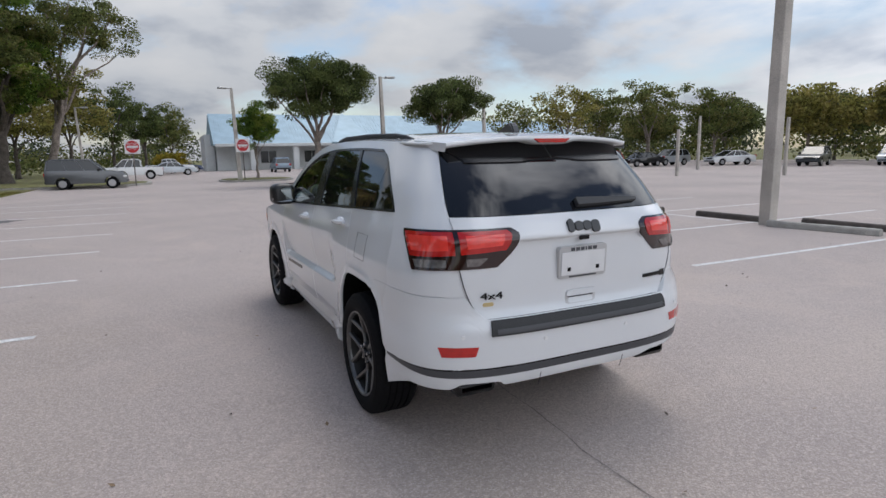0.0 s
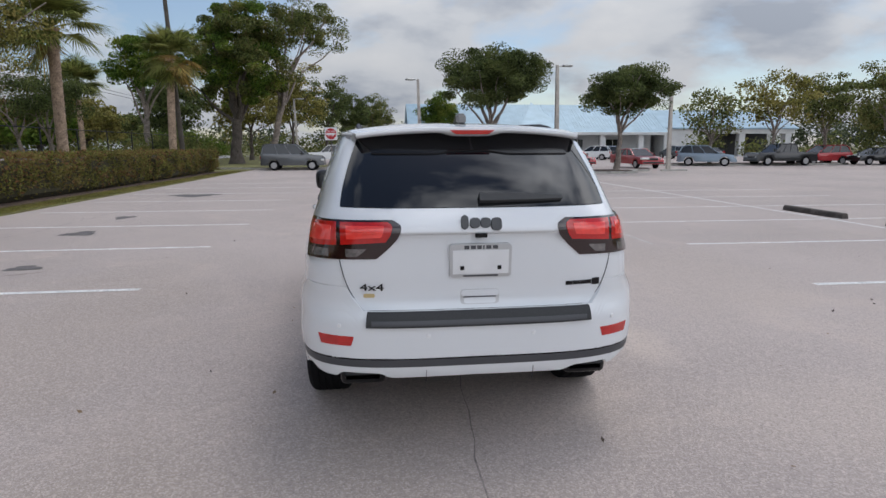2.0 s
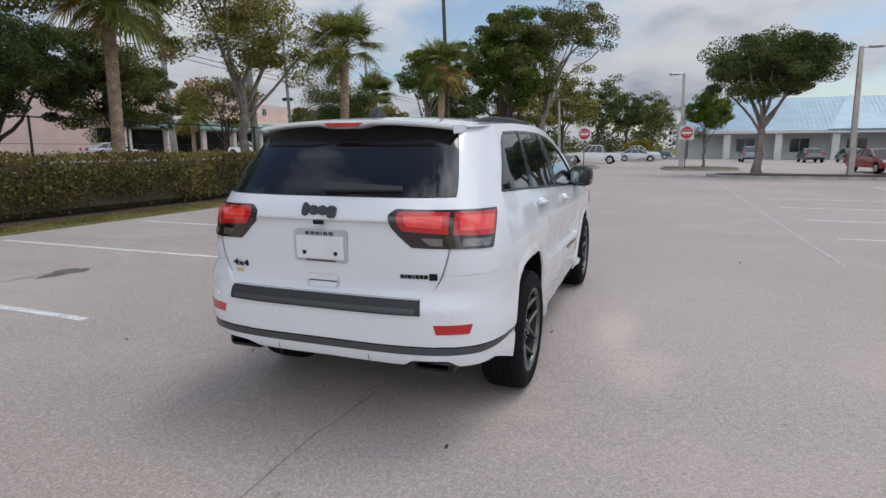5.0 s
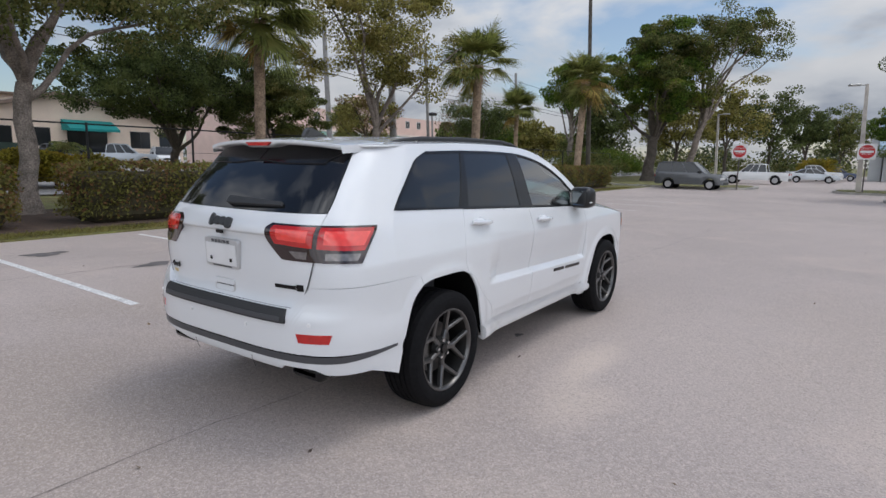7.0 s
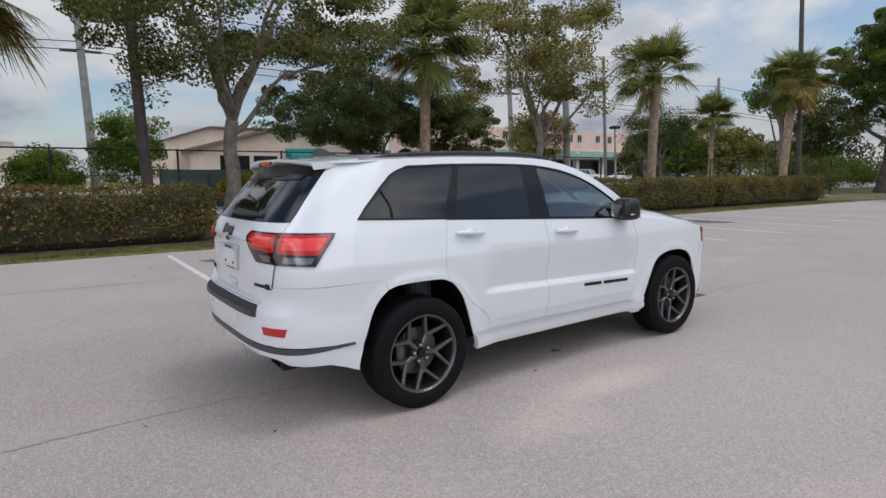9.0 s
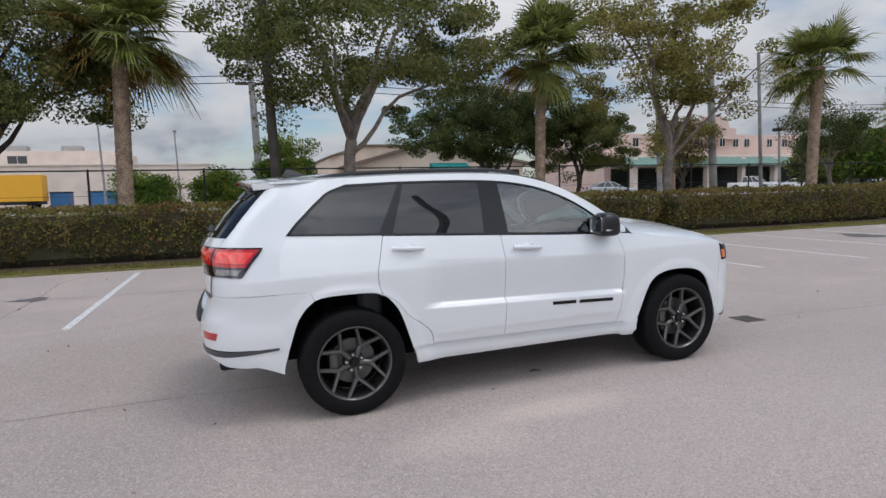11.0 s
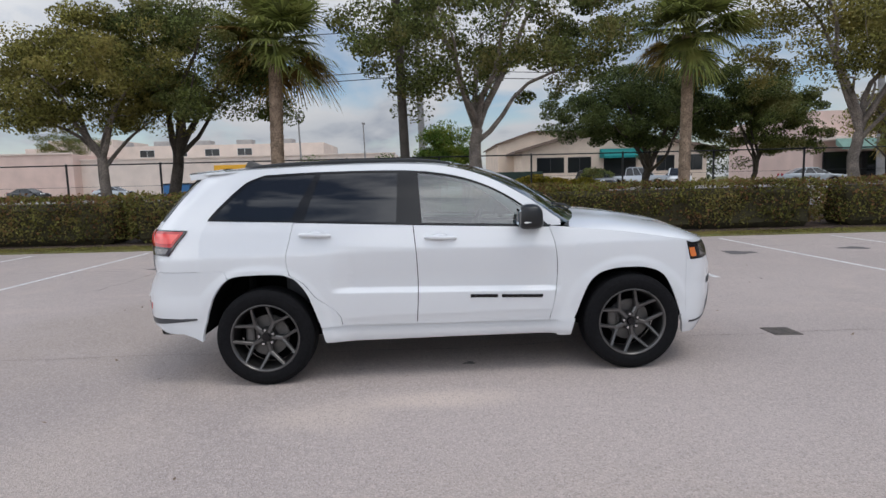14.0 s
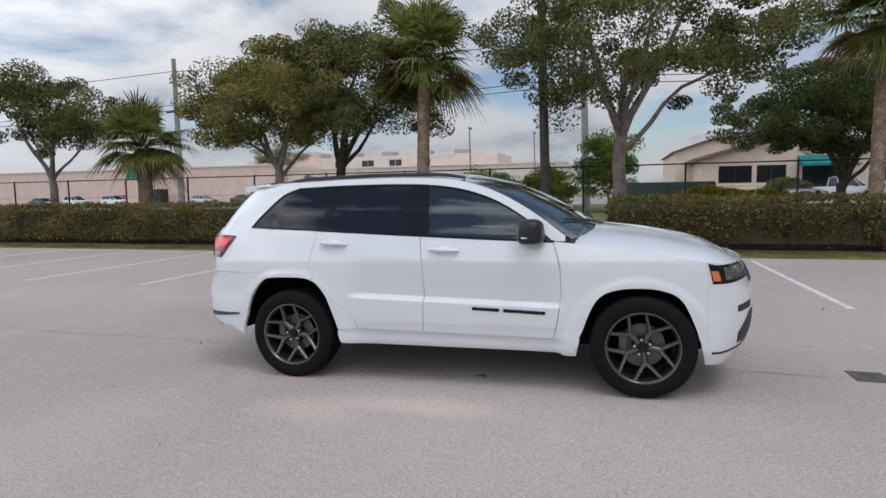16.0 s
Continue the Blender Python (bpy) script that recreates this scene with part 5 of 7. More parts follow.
        for a in axles:
            bm = bmesh.new()
            bmesh.ops.create_cone(bm, cap_ends=True, segments=24, radius1=wr, radius2=wr, depth=0.21, matrix=pose(sgn * (h - 0.12), a, wr, 0, 90))
            bmesh.ops.bevel(bm, geom=[e for e in bm.edges if len(e.link_faces) == 2 and any(len(f.verts) > 4 for f in e.link_faces)], offset=0.03, segments=2, affect="EDGES")
            w = part("wheel", bm, M_TYRE, ob, smooth=40)
            bm = bmesh.new()
            bmesh.ops.create_cone(bm, cap_ends=True, segments=20, radius1=wr * 0.66, radius2=wr * 0.60, depth=0.03, matrix=pose(sgn * (h - 0.02), a, wr, 0, 90 * sgn))
            part("rim", bm, M_RIMSILVER, w)
    part("bumper", box((-h + 0.06, L / 2 - 0.18, 0.36), (h - 0.06, L / 2 + 0.02, 0.52), 0.05), M_BLACKTRIM, ob)
    part("bumper", box((-h + 0.06, -L / 2 - 0.02, 0.36), (h - 0.06, -L / 2 + 0.18, 0.54), 0.05), M_BLACKTRIM, ob)
    part("grille", box((-0.42, L / 2 - 0.14, 0.60), (0.42, L / 2 - 0.01, 0.78), 0.03), M_BLACKTRIM, ob)
    if kind == "pickup":
        part("bed", box((-h + 0.12, -L / 2 + 0.1, 0.7), (h - 0.12, -0.98, 1.115)), M_BLACKTRIM, ob)
    return ob


parked_car("boxy", "darkgrey", -6.4, 36.8, 0, "boxy grey sport utility with black rear end, parked")
parked_car("pickup", "white", -5.0, 54.5, 180, "white pickup truck parked in the next row")
parked_car("pickup", "white", -1.6, 72.0, 0, "white pickup truck parked farther along the row")
parked_car("sedan", "silver", -1.4, 66.0, 5, "silver sedan parked in the exit row")
parked_car("suv", "navy", 0.2, 80.0, 0, "dark blue car parked at the row's end")
parked_car("suv", "blue", 10.2, 66, 90, "silver-blue sport utility parked before the building")
parked_car("sedan", "grey", 15.9, 66, 90, "dark grey sedan parked before the building")
parked_car("sedan", "black", 19.5, 66, 90, "black sedan parked before the building")
parked_car("suv", "white", 25.2, 63, 150, "white sport utility parked before the building")
parked_car("suv", "black", 28.4, 66, 90, "black sedan parked before the building")
parked_car("suv", "grey", 38.2, 68, 90, "dark grey car parked before the building")
parked_car("sedan", "grey", 42.5, 67, 90, "grey sedan parked before the building")
parked_car("sedan", "red", 13.9, 37.5, -80, "red sedan parked nose towards the lot")
parked_car("sedan", "red", 18.9, 37.0, -84, "red sedan with sunroof parked at an angle")
parked_car("suv", "blue", 26.6, 40.5, -30, "pale blue-grey crossover parked at an angle")
parked_car("pickup", "black", 33.2, 40.5, 180, "black pickup truck parked under trees")
parked_car("suv", "red", 38.6, 42.5, 180, "dark red sport utility parked under trees")
parked_car("sedan", "black", 42.6, 41.0, 180, "black sedan parked under trees")
parked_car("suv", "silver", 47.0, 41.5, 180, "silver sport utility parked under trees")
parked_car("sedan", "white", 49.5, 36.0, 165, "white sedan parked at the lot's far edge")
parked_car("suv", "black", 49.5, 27.5, 200, "black sport utility parked at the lot's edge")
parked_car("suv", "silver", 53.0, 23.0, 200, "silver sport utility parked at the lot's edge")
parked_car("suv", "darkgrey", -45.0, 14.2, 12, "dark car parked before the cream office")
parked_car("pickup", "silver", -44.5, 17.8, 60, "silver pickup truck parked before the cream office")
parked_car("suv", "white", -44.5, 21.3, -20, "pale sport utility parked before the cream office")
parked_car("sedan", "silver", -42, 31.3, 70, "pale silver sedan parked beyond the fence")
parked_car("pickup", "white", -50, 58, 20, "white pickup truck before the pink building")
parked_car("sedan", "white", -48, 64, 20, "white sedan before the pink building")
parked_car("suv", "white", -47, 75, 20, "white sport utility before the pink building")
parked_car("sedan", "black", -38, 60, 30, "dark sedan on the street beyond the trees")
for i, (y, c, k) in enumerate([(-84.5, "white", "suv"), (-76.5, "white", "suv"), (-59.5, "silver", "sedan"), (-51.8, "black", "sedan"), (-41, "silver", "sedan"), (-92, "navy", "sedan")]):
    parked_car(k, c, -70, y, 86, c + " car parked along the warehouse")

# yellow box truck by the warehouse
tk = thing("box_truck", "yellow box truck parked along the warehouse", "truck", (-80, -28.2, rise(-80)), 180)
part("cargo_box", box((-1.2, -3.3, 0.95), (1.2, 3.1, 4.2), 0.06), M_YELLOWPAINT, tk)
part("cab", box((-1.1, 3.3, 0.6), (1.1, 5.6, 2.5), 0.18), M_YELLOWPAINT, tk)
part("hood", box((-1.0, 5.3, 0.6), (1.0, 6.5, 1.6), 0.15), M_YELLOWPAINT, tk)
part("windscreen", box((-1.12, 4.0, 1.7), (1.12, 5.62, 2.35), 0.1), M_DARKGLASS, tk)
part("chassis", box((-0.8, -3.2, 0.55), (0.8, 6.2, 0.95)), M_BLACKTRIM, tk)
for sx in (-1, 1):
    for yy in (-2.0, 5.3):
        bm = bmesh.new(); bmesh.ops.create_cone(bm, cap_ends=True, segments=20, radius1=0.48, radius2=0.48, depth=0.3, matrix=pose(sx * 0.98, yy, 0.48, 0, 90))
        part("wheel", bm, M_TYRE, tk)

# ---------------- the white sport utility ----------------
M_WHITE = mat("paint_white", (0.735, 0.75, 0.765), 0.26, 0.0, coat=1.0, var=0.015, scale=2.5, spec=0.5)
M_PRIVACY = mat("glass_privacy", (0.006, 0.0065, 0.008), 0.015, spec=0.68)
M_GLASS = glass_mat("glass_clear", (0.31, 0.46, 0.43))
M_GLOSS = mat("black_gloss", (0.006, 0.006, 0.007), 0.2, coat=0.1, spec=0.3)
M_GRAIN = mat("black_grained_plastic", (0.030, 0.031, 0.033), 0.6, fine=0.3, fine_scale=220, bump=0.25, dist=0.002)
M_MIRROR = mat("mirror_shell", (0.012, 0.012, 0.013), 0.32)
M_STRIP = mat("satin_and_shade_grey", (0.085, 0.088, 0.096), 0.4, 0.4)
M_RIM = mat("rim_graphite", (0.140, 0.137, 0.134), 0.30, 0.75, var=0.1, scale=12)
M_BARREL = mat("rim_barrel", (0.035, 0.034, 0.033), 0.5, 0.6, var=0.2, scale=14)
M_DISC = mat("brake_disc", (0.13, 0.125, 0.12), 0.45, 0.8, var=0.2, scale=18)
M_CHROME = mat("bright_metal", (0.55, 0.55, 0.55), 0.22, 0.9)
M_LENSRED = mat("lens_red", (0.50, 0.012, 0.010), 0.12, coat=0.8, var=0.18, scale=26)
M_LENSRED2 = mat("lens_red_bright", (0.86, 0.060, 0.045), 0.10, coat=0.9, var=0.12, scale=30)
M_LENSSMOKE = mat("lens_smoke", (0.020, 0.006, 0.006), 0.08, coat=0.8)
M_LENSCLEAR = mat("lens_clear", (0.20, 0.185, 0.18), 0.12, 0.5, coat=0.8, var=0.5, scale=40)
M_AMBER = mat("lens_amber", (0.72, 0.17, 0.02), 0.12, coat=0.8)
M_SEAT = mat("seat_leather", (0.10, 0.10, 0.105), 0.6, var=0.1)
M_PLATE = mat("plate_white", (0.74, 0.74, 0.74), 0.4, var=0.05)
M_FRAME = mat("frame_and_shade_grey", (0.52, 0.52, 0.52), 0.35, 0.3, var=0.05)
M_EMBLEM = mat("emblem_dark", (0.055, 0.056, 0.058), 0.35, 0.3)
# near-black, which also stands for the shade behind the panel gaps
M_UNDER = mat("underbody", (0.005, 0.005, 0.005), 0.95, spec=0.1)
M_GOLD = mat("sticker_gold", (0.55, 0.42, 0.20), 0.5)


def table(*pts):
    """A smooth curve through points (value, result)."""
    xs, ys = np.array([p[0] for p in pts], float), np.array([p[1] for p in pts], float)
    m = np.gradient(ys, xs)
    d = np.diff(ys) / np.diff(xs)
    for i in range(len(d)):
        if d[i] == 0:
            m[i] = m[i + 1] = 0
        else:
            a, b = m[i] / d[i], m[i + 1] / d[i]
            m[i], m[i + 1] = (0 if a < 0 else min(a, 3)) * d[i], (0 if b < 0 else min(b, 3)) * d[i]

    def f(v):
        v = min(max(v, xs[0]), xs[-1])
        i = min(int(np.searchsorted(xs, v, side="right")) - 1, len(xs) - 2)
        h = xs[i + 1] - xs[i]
        t = (v - xs[i]) / h
        return float((1 + 2 * t) * (1 - t) ** 2 * ys[i] + t * (1 - t) ** 2 * h * m[i] + t * t * (3 - 2 * t) * ys[i + 1] + t * t * (t - 1) * h * m[i + 1])
    return f


HALF = table((0.22, 0.86), (0.30, 0.905), (0.38, 0.925), (0.46, 0.924), (0.60, 0.934), (0.70, 0.940), (0.80, 0.943), (0.95, 0.949), (1.02, 0.948), (1.07, 0.938), (1.14, 0.920), (1.22, 0.898), (1.30, 0.870), (1.45, 0.820), (1.60, 0.757), (1.72, 0.700))
REAR = table((0.22, -2.30), (0.36, -2.385), (0.44, -2.425), (0.54, -2.450), (0.74, -2.455), (0.80, -2.435), (0.86, -2.422), (1.00, -2.432), (1.165, -2.440), (1.20, -2.442), (1.26, -2.420), (1.36, -2.352), (1.50, -2.232), (1.62, -2.110), (1.72, -2.000))
NOSE = table((0.22, 2.18), (0.34, 2.27), (0.48, 2.33), (0.70, 2.345), (0.86, 2.315), (0.98, 2.25), (1.06, 2.17), (1.14, 2.06))
CORNER = table((0.2, -1.93), (1.15, -1.93), (1.40, -1.80), (1.72, -1.58))
NR, NF, FRONT0 = 4.2, 2.0, 1.90
TAPER = table((0.2, 0.12), (0.9, 0.12), (1.2, 0.17), (1.8, 0.17))
AXLE_R, AXLE_F, HUB = -1.4575, 1.4575, 0.385
# wheel openings: middle, half widths at heights from the foot to the crown
ARCHES = (
    (AXLE_R - 0.018, ((0.24, 0.510), (0.36, 0.480), (0.414, 0.467), (0.523, 0.434), (0.634, 0.398), (0.741, 0.354), (0.80, 0.312), (0.840, 0.272), (0.872, 0.210), (0.884, 0.140), (0.888, 0.0))),
    (AXLE_F - 0.028, ((0.20, 0.475), (0.286, 0.460), (0.466, 0.418), (0.592, 0.374), (0.716, 0.316), (0.778, 0.255), (0.812, 0.170), (0.826, 0.100), (0.830, 0.0))),
)
ARCH_W = [table(*pts) for c, pts in ARCHES]
ARCH_Z = [table(*[(w, z) for z, w in pts[::-1]]) for c, pts in ARCHES]


def arch_z(y):
    """The lower rim of the body side where the wheel openings are cut."""
    for (c, pts), f in zip(ARCHES, ARCH_Z):
        if abs(y - c) < pts[0][1]:
            return f(abs(y - c))
    return 0.0


def side_x(y, z):
    w = HALF(z)
    # the flares over the wheels: a flat band round the opening that steps down to the panel
    for c, pts in ARCHES:
        top = pts[-1][0]
        d = math.hypot((y - c) / 0.465, (z - top + 0.465) / 0.465)
        q = min(1, max(0, (1.22 - d) / 0.16))
        w += 0.012 * q * q * (3 - 2 * q) * min(1, max(0, (z - 0.30) / 0.15)) * min(1, max(0, (0.98 - z) / 0.06))
    w -= 0.020 * max(0, (y - 0.9)) ** 1.5
    q = min(1, max(0, (-1.55 - y) / 0.40))
    w -= 0.022 * q * q * (3 - 2 * q)
    # doors: they fall inwards below the crease, then swell again over a bright ledge
    k = min(1, max(0, (y + 0.93) / 0.16)) * min(1, max(0, (0.90 - y) / 0.10))
    zc, zl = 1.045 - 0.055 * y, 0.700 - 0.028 * y
    u = (zc - z) / (zc - zl - 0.03)
    hollow = max(0, u) if u < 1 else max(0, 1 - ((u - 1) * (zc - zl - 0.03)) / 0.040)
    hollow = hollow * hollow * (3 - 2 * hollow) if u >= 1 else hollow
    return w - 0.046 * k * hollow - 0.22 * k * max(0, 0.520 - z)


def shell(s, z):
    """A point of the body: s is y along the side, and runs on round the corners to the middle of tail and nose."""
    y0 = CORNER(z)
    if s < y0:
        al = min((y0 - s) / 1.3, 1.0) * math.pi / 2
        c, q = abs(math.cos(al)), abs(math.sin(al))
        r = (c ** NR + q ** NR) ** (-1 / NR)
        d = y0 - REAR(z)
        return Vector((side_x(y0, z) * r * c - TAPER(z) * d * r * q * (1 - max(0, 1 - r * c) ** 6), y0 - d * r * q, z))
    if s > FRONT0:
        al = min((s - FRONT0) / 1.3, 1.0) * math.pi / 2
        c, q = abs(math.cos(al)), abs(math.sin(al))
        r = (c ** NF + q ** NF) ** (-1 / NF)
        return Vector((side_x(FRONT0, z) * r * c, FRONT0 + (NOSE(z) - FRONT0) * r * q, z))
    return Vector((side_x(s, z), s, z))


def s_at_x(x, z):
    """The s of a place on the tail x from the middle."""
    y0 = CORNER(z)
    S, T = side_x(y0, z), TAPER(z) * (y0 - REAR(z))
    lo, hi = 0.0, 1.0
    for _ in range(20):
        u = (lo + hi) / 2
        v = (1 - u ** NR) ** (1 / NR)
        if S * u - T * v * (1 - (1 - u) ** 6) < x:
            lo = u
        else:
            hi = u
    return y0 - 1.3 * math.atan2(v, u) / (math.pi / 2)


def s_at_y(y, z):
    y0 = CORNER(z)
    if y >= y0:
        return y
    v = min(1, (y0 - y) / (y0 - REAR(z)))
    return y0 - 1.3 * math.atan2(v, (1 - v ** NR) ** (1 / NR)) / (math.pi / 2)


def shell_normal(s, z):
    e = 0.004
    n = (shell(s + e, z) - shell(s - e, z)).cross(shell(s, z + e) - shell(s, z - e))
    return n.normalized() if n.length > 1e-9 else Vector((0, -1, 0))


def fn(v):
    return v if callable(v) else (lambda _: v)


class Skin:
    """Collects patches of smooth surface, with their own normals and folded edges, into one mesh."""

    def __init__(self):
        self.v, self.n, self.f = [], [], []

    def grid(self, P, N, fold=0.016, flip=False, close=(1, 1, 1, 1)):
        rows, cols = len(P), len(P[0])
        b = len(self.v)
        for r in range(rows):
            for c in range(cols):
                self.v.append(P[r][c]); self.n.append(N[r][c])
        q = lambda r, c: b + r * cols + c
        for r in range(rows - 1):
            for c in range(cols - 1):
                f = (q(r, c), q(r, c + 1), q(r + 1, c + 1), q(r + 1, c))
                self.f.append(f[::-1] if flip else f)
        if fold:
            borders = ([(0, c) for c in range(cols)], [(r, cols - 1) for r in range(rows)], [(rows - 1, c) for c in range(cols - 1, -1, -1)], [(r, 0) for r in range(rows - 1, -1, -1)])
            for use, line in zip(close, borders):
                if not use:
                    continue
                b2 = len(self.v)
                for k, (r, c) in enumerate(line):
                    r1, c1 = line[min(k + 1, len(line) - 1)]
                    r0, c0 = line[max(k - 1, 0)]
                    t = P[r1][c1] - P[r0][c0]
                    side = t.cross(N[r][c])
                    if flip:
                        side = -side
                    side = side.normalized() if side.length > 1e-9 else Vector((0, 0, 1))
                    self.v.append(P[r][c]); self.n.append((side * 0.8 + N[r][c] * 0.6).normalized())
                    self.v.append(P[r][c] - N[r][c] * fold); self.n.append(side)
                for k in range(len(line) - 1):
                    f = (b2 + 2 * k, b2 + 2 * k + 1, b2 + 2 * k + 3, b2 + 2 * k + 2)
                    self.f.append(f[::-1] if flip else f)
        return self

    def patch(self, sl, sr, zb, zt, ns, nz, off=0.0, fold=0.016, mirror=False, gap=0.0, close=(1, 1, 1, 1)):
        """A patch of the shell between the curves sl(z), sr(z), zb(s), zt(s)."""
        sl, sr, zb, zt = fn(sl), fn(sr), fn(zb), fn(zt)
        lift = off if callable(off) else (lambda s, z: off)
        P, N = [], []
        for j in range(nz + 1):
            pr, nr = [], []
            for i in range(ns + 1):
                a, b = i / ns, j / nz
                z = 0.8
                for _ in range(7):
                    s = sl(z) + gap + (sr(z) - sl(z) - 2 * gap) * a
                    z = zb(s) + gap + (zt(s) - zb(s) - 2 * gap) * b
                nn = shell_normal(s, z)
                p = shell(s, z) + nn * lift(s, z)
                if mirror:
                    p, nn = Vector((-p.x, p.y, p.z)), Vector((-nn.x, nn.y, nn.z))
                pr.append(p); nr.append(nn)
            P.append(pr); N.append(nr)
        return self.grid(P, N, fold, mirror, close)

    def make(self, name, material, parent, label=""):
        """Welds points that meet, and keeps each corner's own normal."""
        index, vs, at = {}, [], []
        for v in self.v:
            key = (round(v.x * 2000), round(v.y * 2000), round(v.z * 2000))
            if key not in index:
                index[key] = len(vs)
                vs.append(tuple(v))
            at.append(index[key])
        fs, ns = [], []
        for f in self.f:
            row = []
            for k in f:
                if at[k] not in [q[0] for q in row]:
                    row.append((at[k], k))
            if len(row) > 2:
                fs.append([q[0] for q in row])
                ns += [tuple(self.n[q[1]]) for q in row]
        me = bpy.data.meshes.new(name)
        me.from_pydata(vs, [], fs)
        me.shade_smooth()
        me.update()
        me.normals_split_custom_set(ns)
        return part_mesh(name, me, material, parent, label)


def both(name, material, parent, label, **k):
    """One part for each side of the car."""
    made = []
    for mirror in (False, True):
        made.append(Skin().patch(mirror=mirror, **k).make(name, material, parent, label))
    return made


def whole(name, material, parent, label, *ks):
    """One part that spans both sides."""
    sk = Skin()
    for k in ks:
        for mirror in (False, True):
            sk.patch(mirror=mirror, **k)
    return sk.make(name, material, parent, label)


car = thing("suv_car", "large white sport utility with dark graphite wheels, parked", "car")
car.matrix_world = pose(-0.018, 0, 0.0, 0.79, 0, 0.7)

BELT = table((-2.0, 1.325), (-1.86, 1.318), (-1.2, 1.285), (-0.39, 1.240), (0.77, 1.180), (0.95, 1.172))
GAP_B = table((0.42, -0.262), (0.60, -0.248), (0.78, -0.240), (1.0, -0.245), (1.25, -0.264))
GAP_F = table((0.40, 0.795), (0.55, 0.832), (0.70, 0.856), (0.87, 0.864), (1.0, 0.855), (1.12, 0.828), (1.20, 0.800))
GAP_R = table((0.43, -0.845), (0.56, -0.885), (0.62, -0.950), (0.68, -1.035), (0.75, -1.090), (0.82, -1.152), (0.868, -1.228), (0.93, -1.252), (1.0, -1.258), (1.14, -1.230), (1.29, -1.195))
SILL = table((-1.0, 0.452), (0.9, 0.418))
ROOFEDGE = table((-3.2, 1.690), (-2.0, 1.690), (-1.4, 1.708), (-0.9, 1.718), (-0.3, 1.708), (0.05, 1.672), (0.30, 1.598), (0.50, 1.500), (0.70, 1.375), (0.88, 1.240), (0.97, 1.175))
GLASSTOP = table((-1.40, 1.655), (-1.0, 1.664), (-0.4, 1.656), (-0.1, 1.632), (0.15, 1.580), (0.36, 1.500), (0.55, 1.390), (0.70, 1.275), (0.80, 1.185))
GLASSREAR = table((1.30, -1.885), (1.36, -1.830), (1.45, -1.735), (1.55, -1.625), (1.62, -1.525), (1.662, -1.40))
HATCH = table((0.78, 0.585), (0.83, 0.615), (0.90, 0.655), (1.0, 0.690), (1.1, 0.705), (1.25, 0.705), (1.36, 0.700), (1.5, 0.668), (1.66, 0.615))
HOODSIDE = table((0.80, 1.185), (1.1, 1.150), (1.45, 1.105), (1.75, 1.055), (2.05, 1.015), (2.6, 1.010), (3.1, 1.020))

# doors
for mirror in (False, True):
    fd = Skin().patch(GAP_B, GAP_F, SILL, lambda s: BELT(s) - 0.004, 26, 44, mirror=mirror, gap=0.0034, fold=0.03).make("front_door", M_WHITE, car)
    rd = Skin().patch(GAP_R, GAP_B, SILL, lambda s: BELT(s) - 0.004, 24, 44, mirror=mirror, gap=0.0034, fold=0.03).make("rear_door", M_WHITE, car)
    k = -1 if mirror else 1
    for door, y0, y1, z0, z1 in ((fd, -0.175, 0.071, 1.131, 1.117), (rd, -1.144, -0.903, 1.187, 1.173)):
        bm = bmesh.new()
        pts = []
        for t in np.linspace(0, 1, 9):
            y = y0 + (y1 - y0) * t
            z = z0 + (z1 - z0) * t
            pts.append((k * (side_x(y, z) + 0.004 + 0.034 * math.sin(math.pi * (0.08 + 0.84 * t)) ** 0.6), y, z))
        add_tube(bm, pts, [0.013, 0.016, 0.017, 0.017, 0.017, 0.017, 0.017, 0.016, 0.013], 8)
        hd = part("door_handle", bm, M_WHITE, door, smooth=60)
        bm = bmesh.new()
        yc, zc = (y0 + y1) / 2, (z0 + z1) / 2
        add_tube(bm, [(k * (side_x(yc, zc) - 0.004), yc - 0.055, zc + 0.006), (k * (side_x(yc, zc) + 0.0025), yc, zc + 0.004), (k * (side_x(yc, zc) - 0.004), yc + 0.055, zc)], [0.02, 0.032, 0.02], 8)
        part("handle_cup", bm, M_WHITE, door, smooth=180)
    # body-side lettering, too small to read, as plain bars
    sk = Skin()
    y = 0.166
    for i, w in enumerate((0.05, 0.05, 0.05, 0.05, 0.05, 0.035, 0.05, 0.05, 0.045, 0.045, 0.05, 0.048, 0.045, 0.045)):
        if i != 5:
            zc = 0.651 - 0.024 * (y - 0.166) / 0.578
            sk.patch(y + 0.004, y + w - 0.004, zc - 0.013, zc + 0.013, 2, 2, off=0.004, fold=0.005, mirror=mirror)
        else:
            sk.make("badge", M_GLOSS, fd, "black bars of small side lettering")
            sk = Skin()
        y += w * 0.87
    sk.make("badge", M_GLOSS, fd, "black bars of small side lettering")

# fuel door, a thin outline on the left quarter
for a, b, c, d in ((-1.60, -1.42, 1.155, 1.157), (-1.60, -1.42, 1.003, 1.005), (-1.602, -1.600, 1.005, 1.155), (-1.42, -1.418, 1.005, 1.155)):
    Skin().patch(a, b, c, d, 4, 4, off=0.0015, fold=0.002, mirror=True).make("fuel_door_gap", M_STRIP, car)

# sills with a dark lower lip
both("sill", M_WHITE, car, "", sl=lambda z: ARCHES[0][0] + ARCH_W[0](z) + 0.003, sr=0.968, zb=table((-0.95, 0.320), (-0.7, 0.318), (0.7, 0.300), (1.0, 0.290)), zt=lambda s: SILL(s), ns=26, nz=20, off=lambda s, z: (-0.014 + 0.046 * min(1, max(0, (SILL(s) - 0.008 - z) / 0.022))) - 0.75 * max(0, 0.352 - z), gap=0.002, fold=0.05)

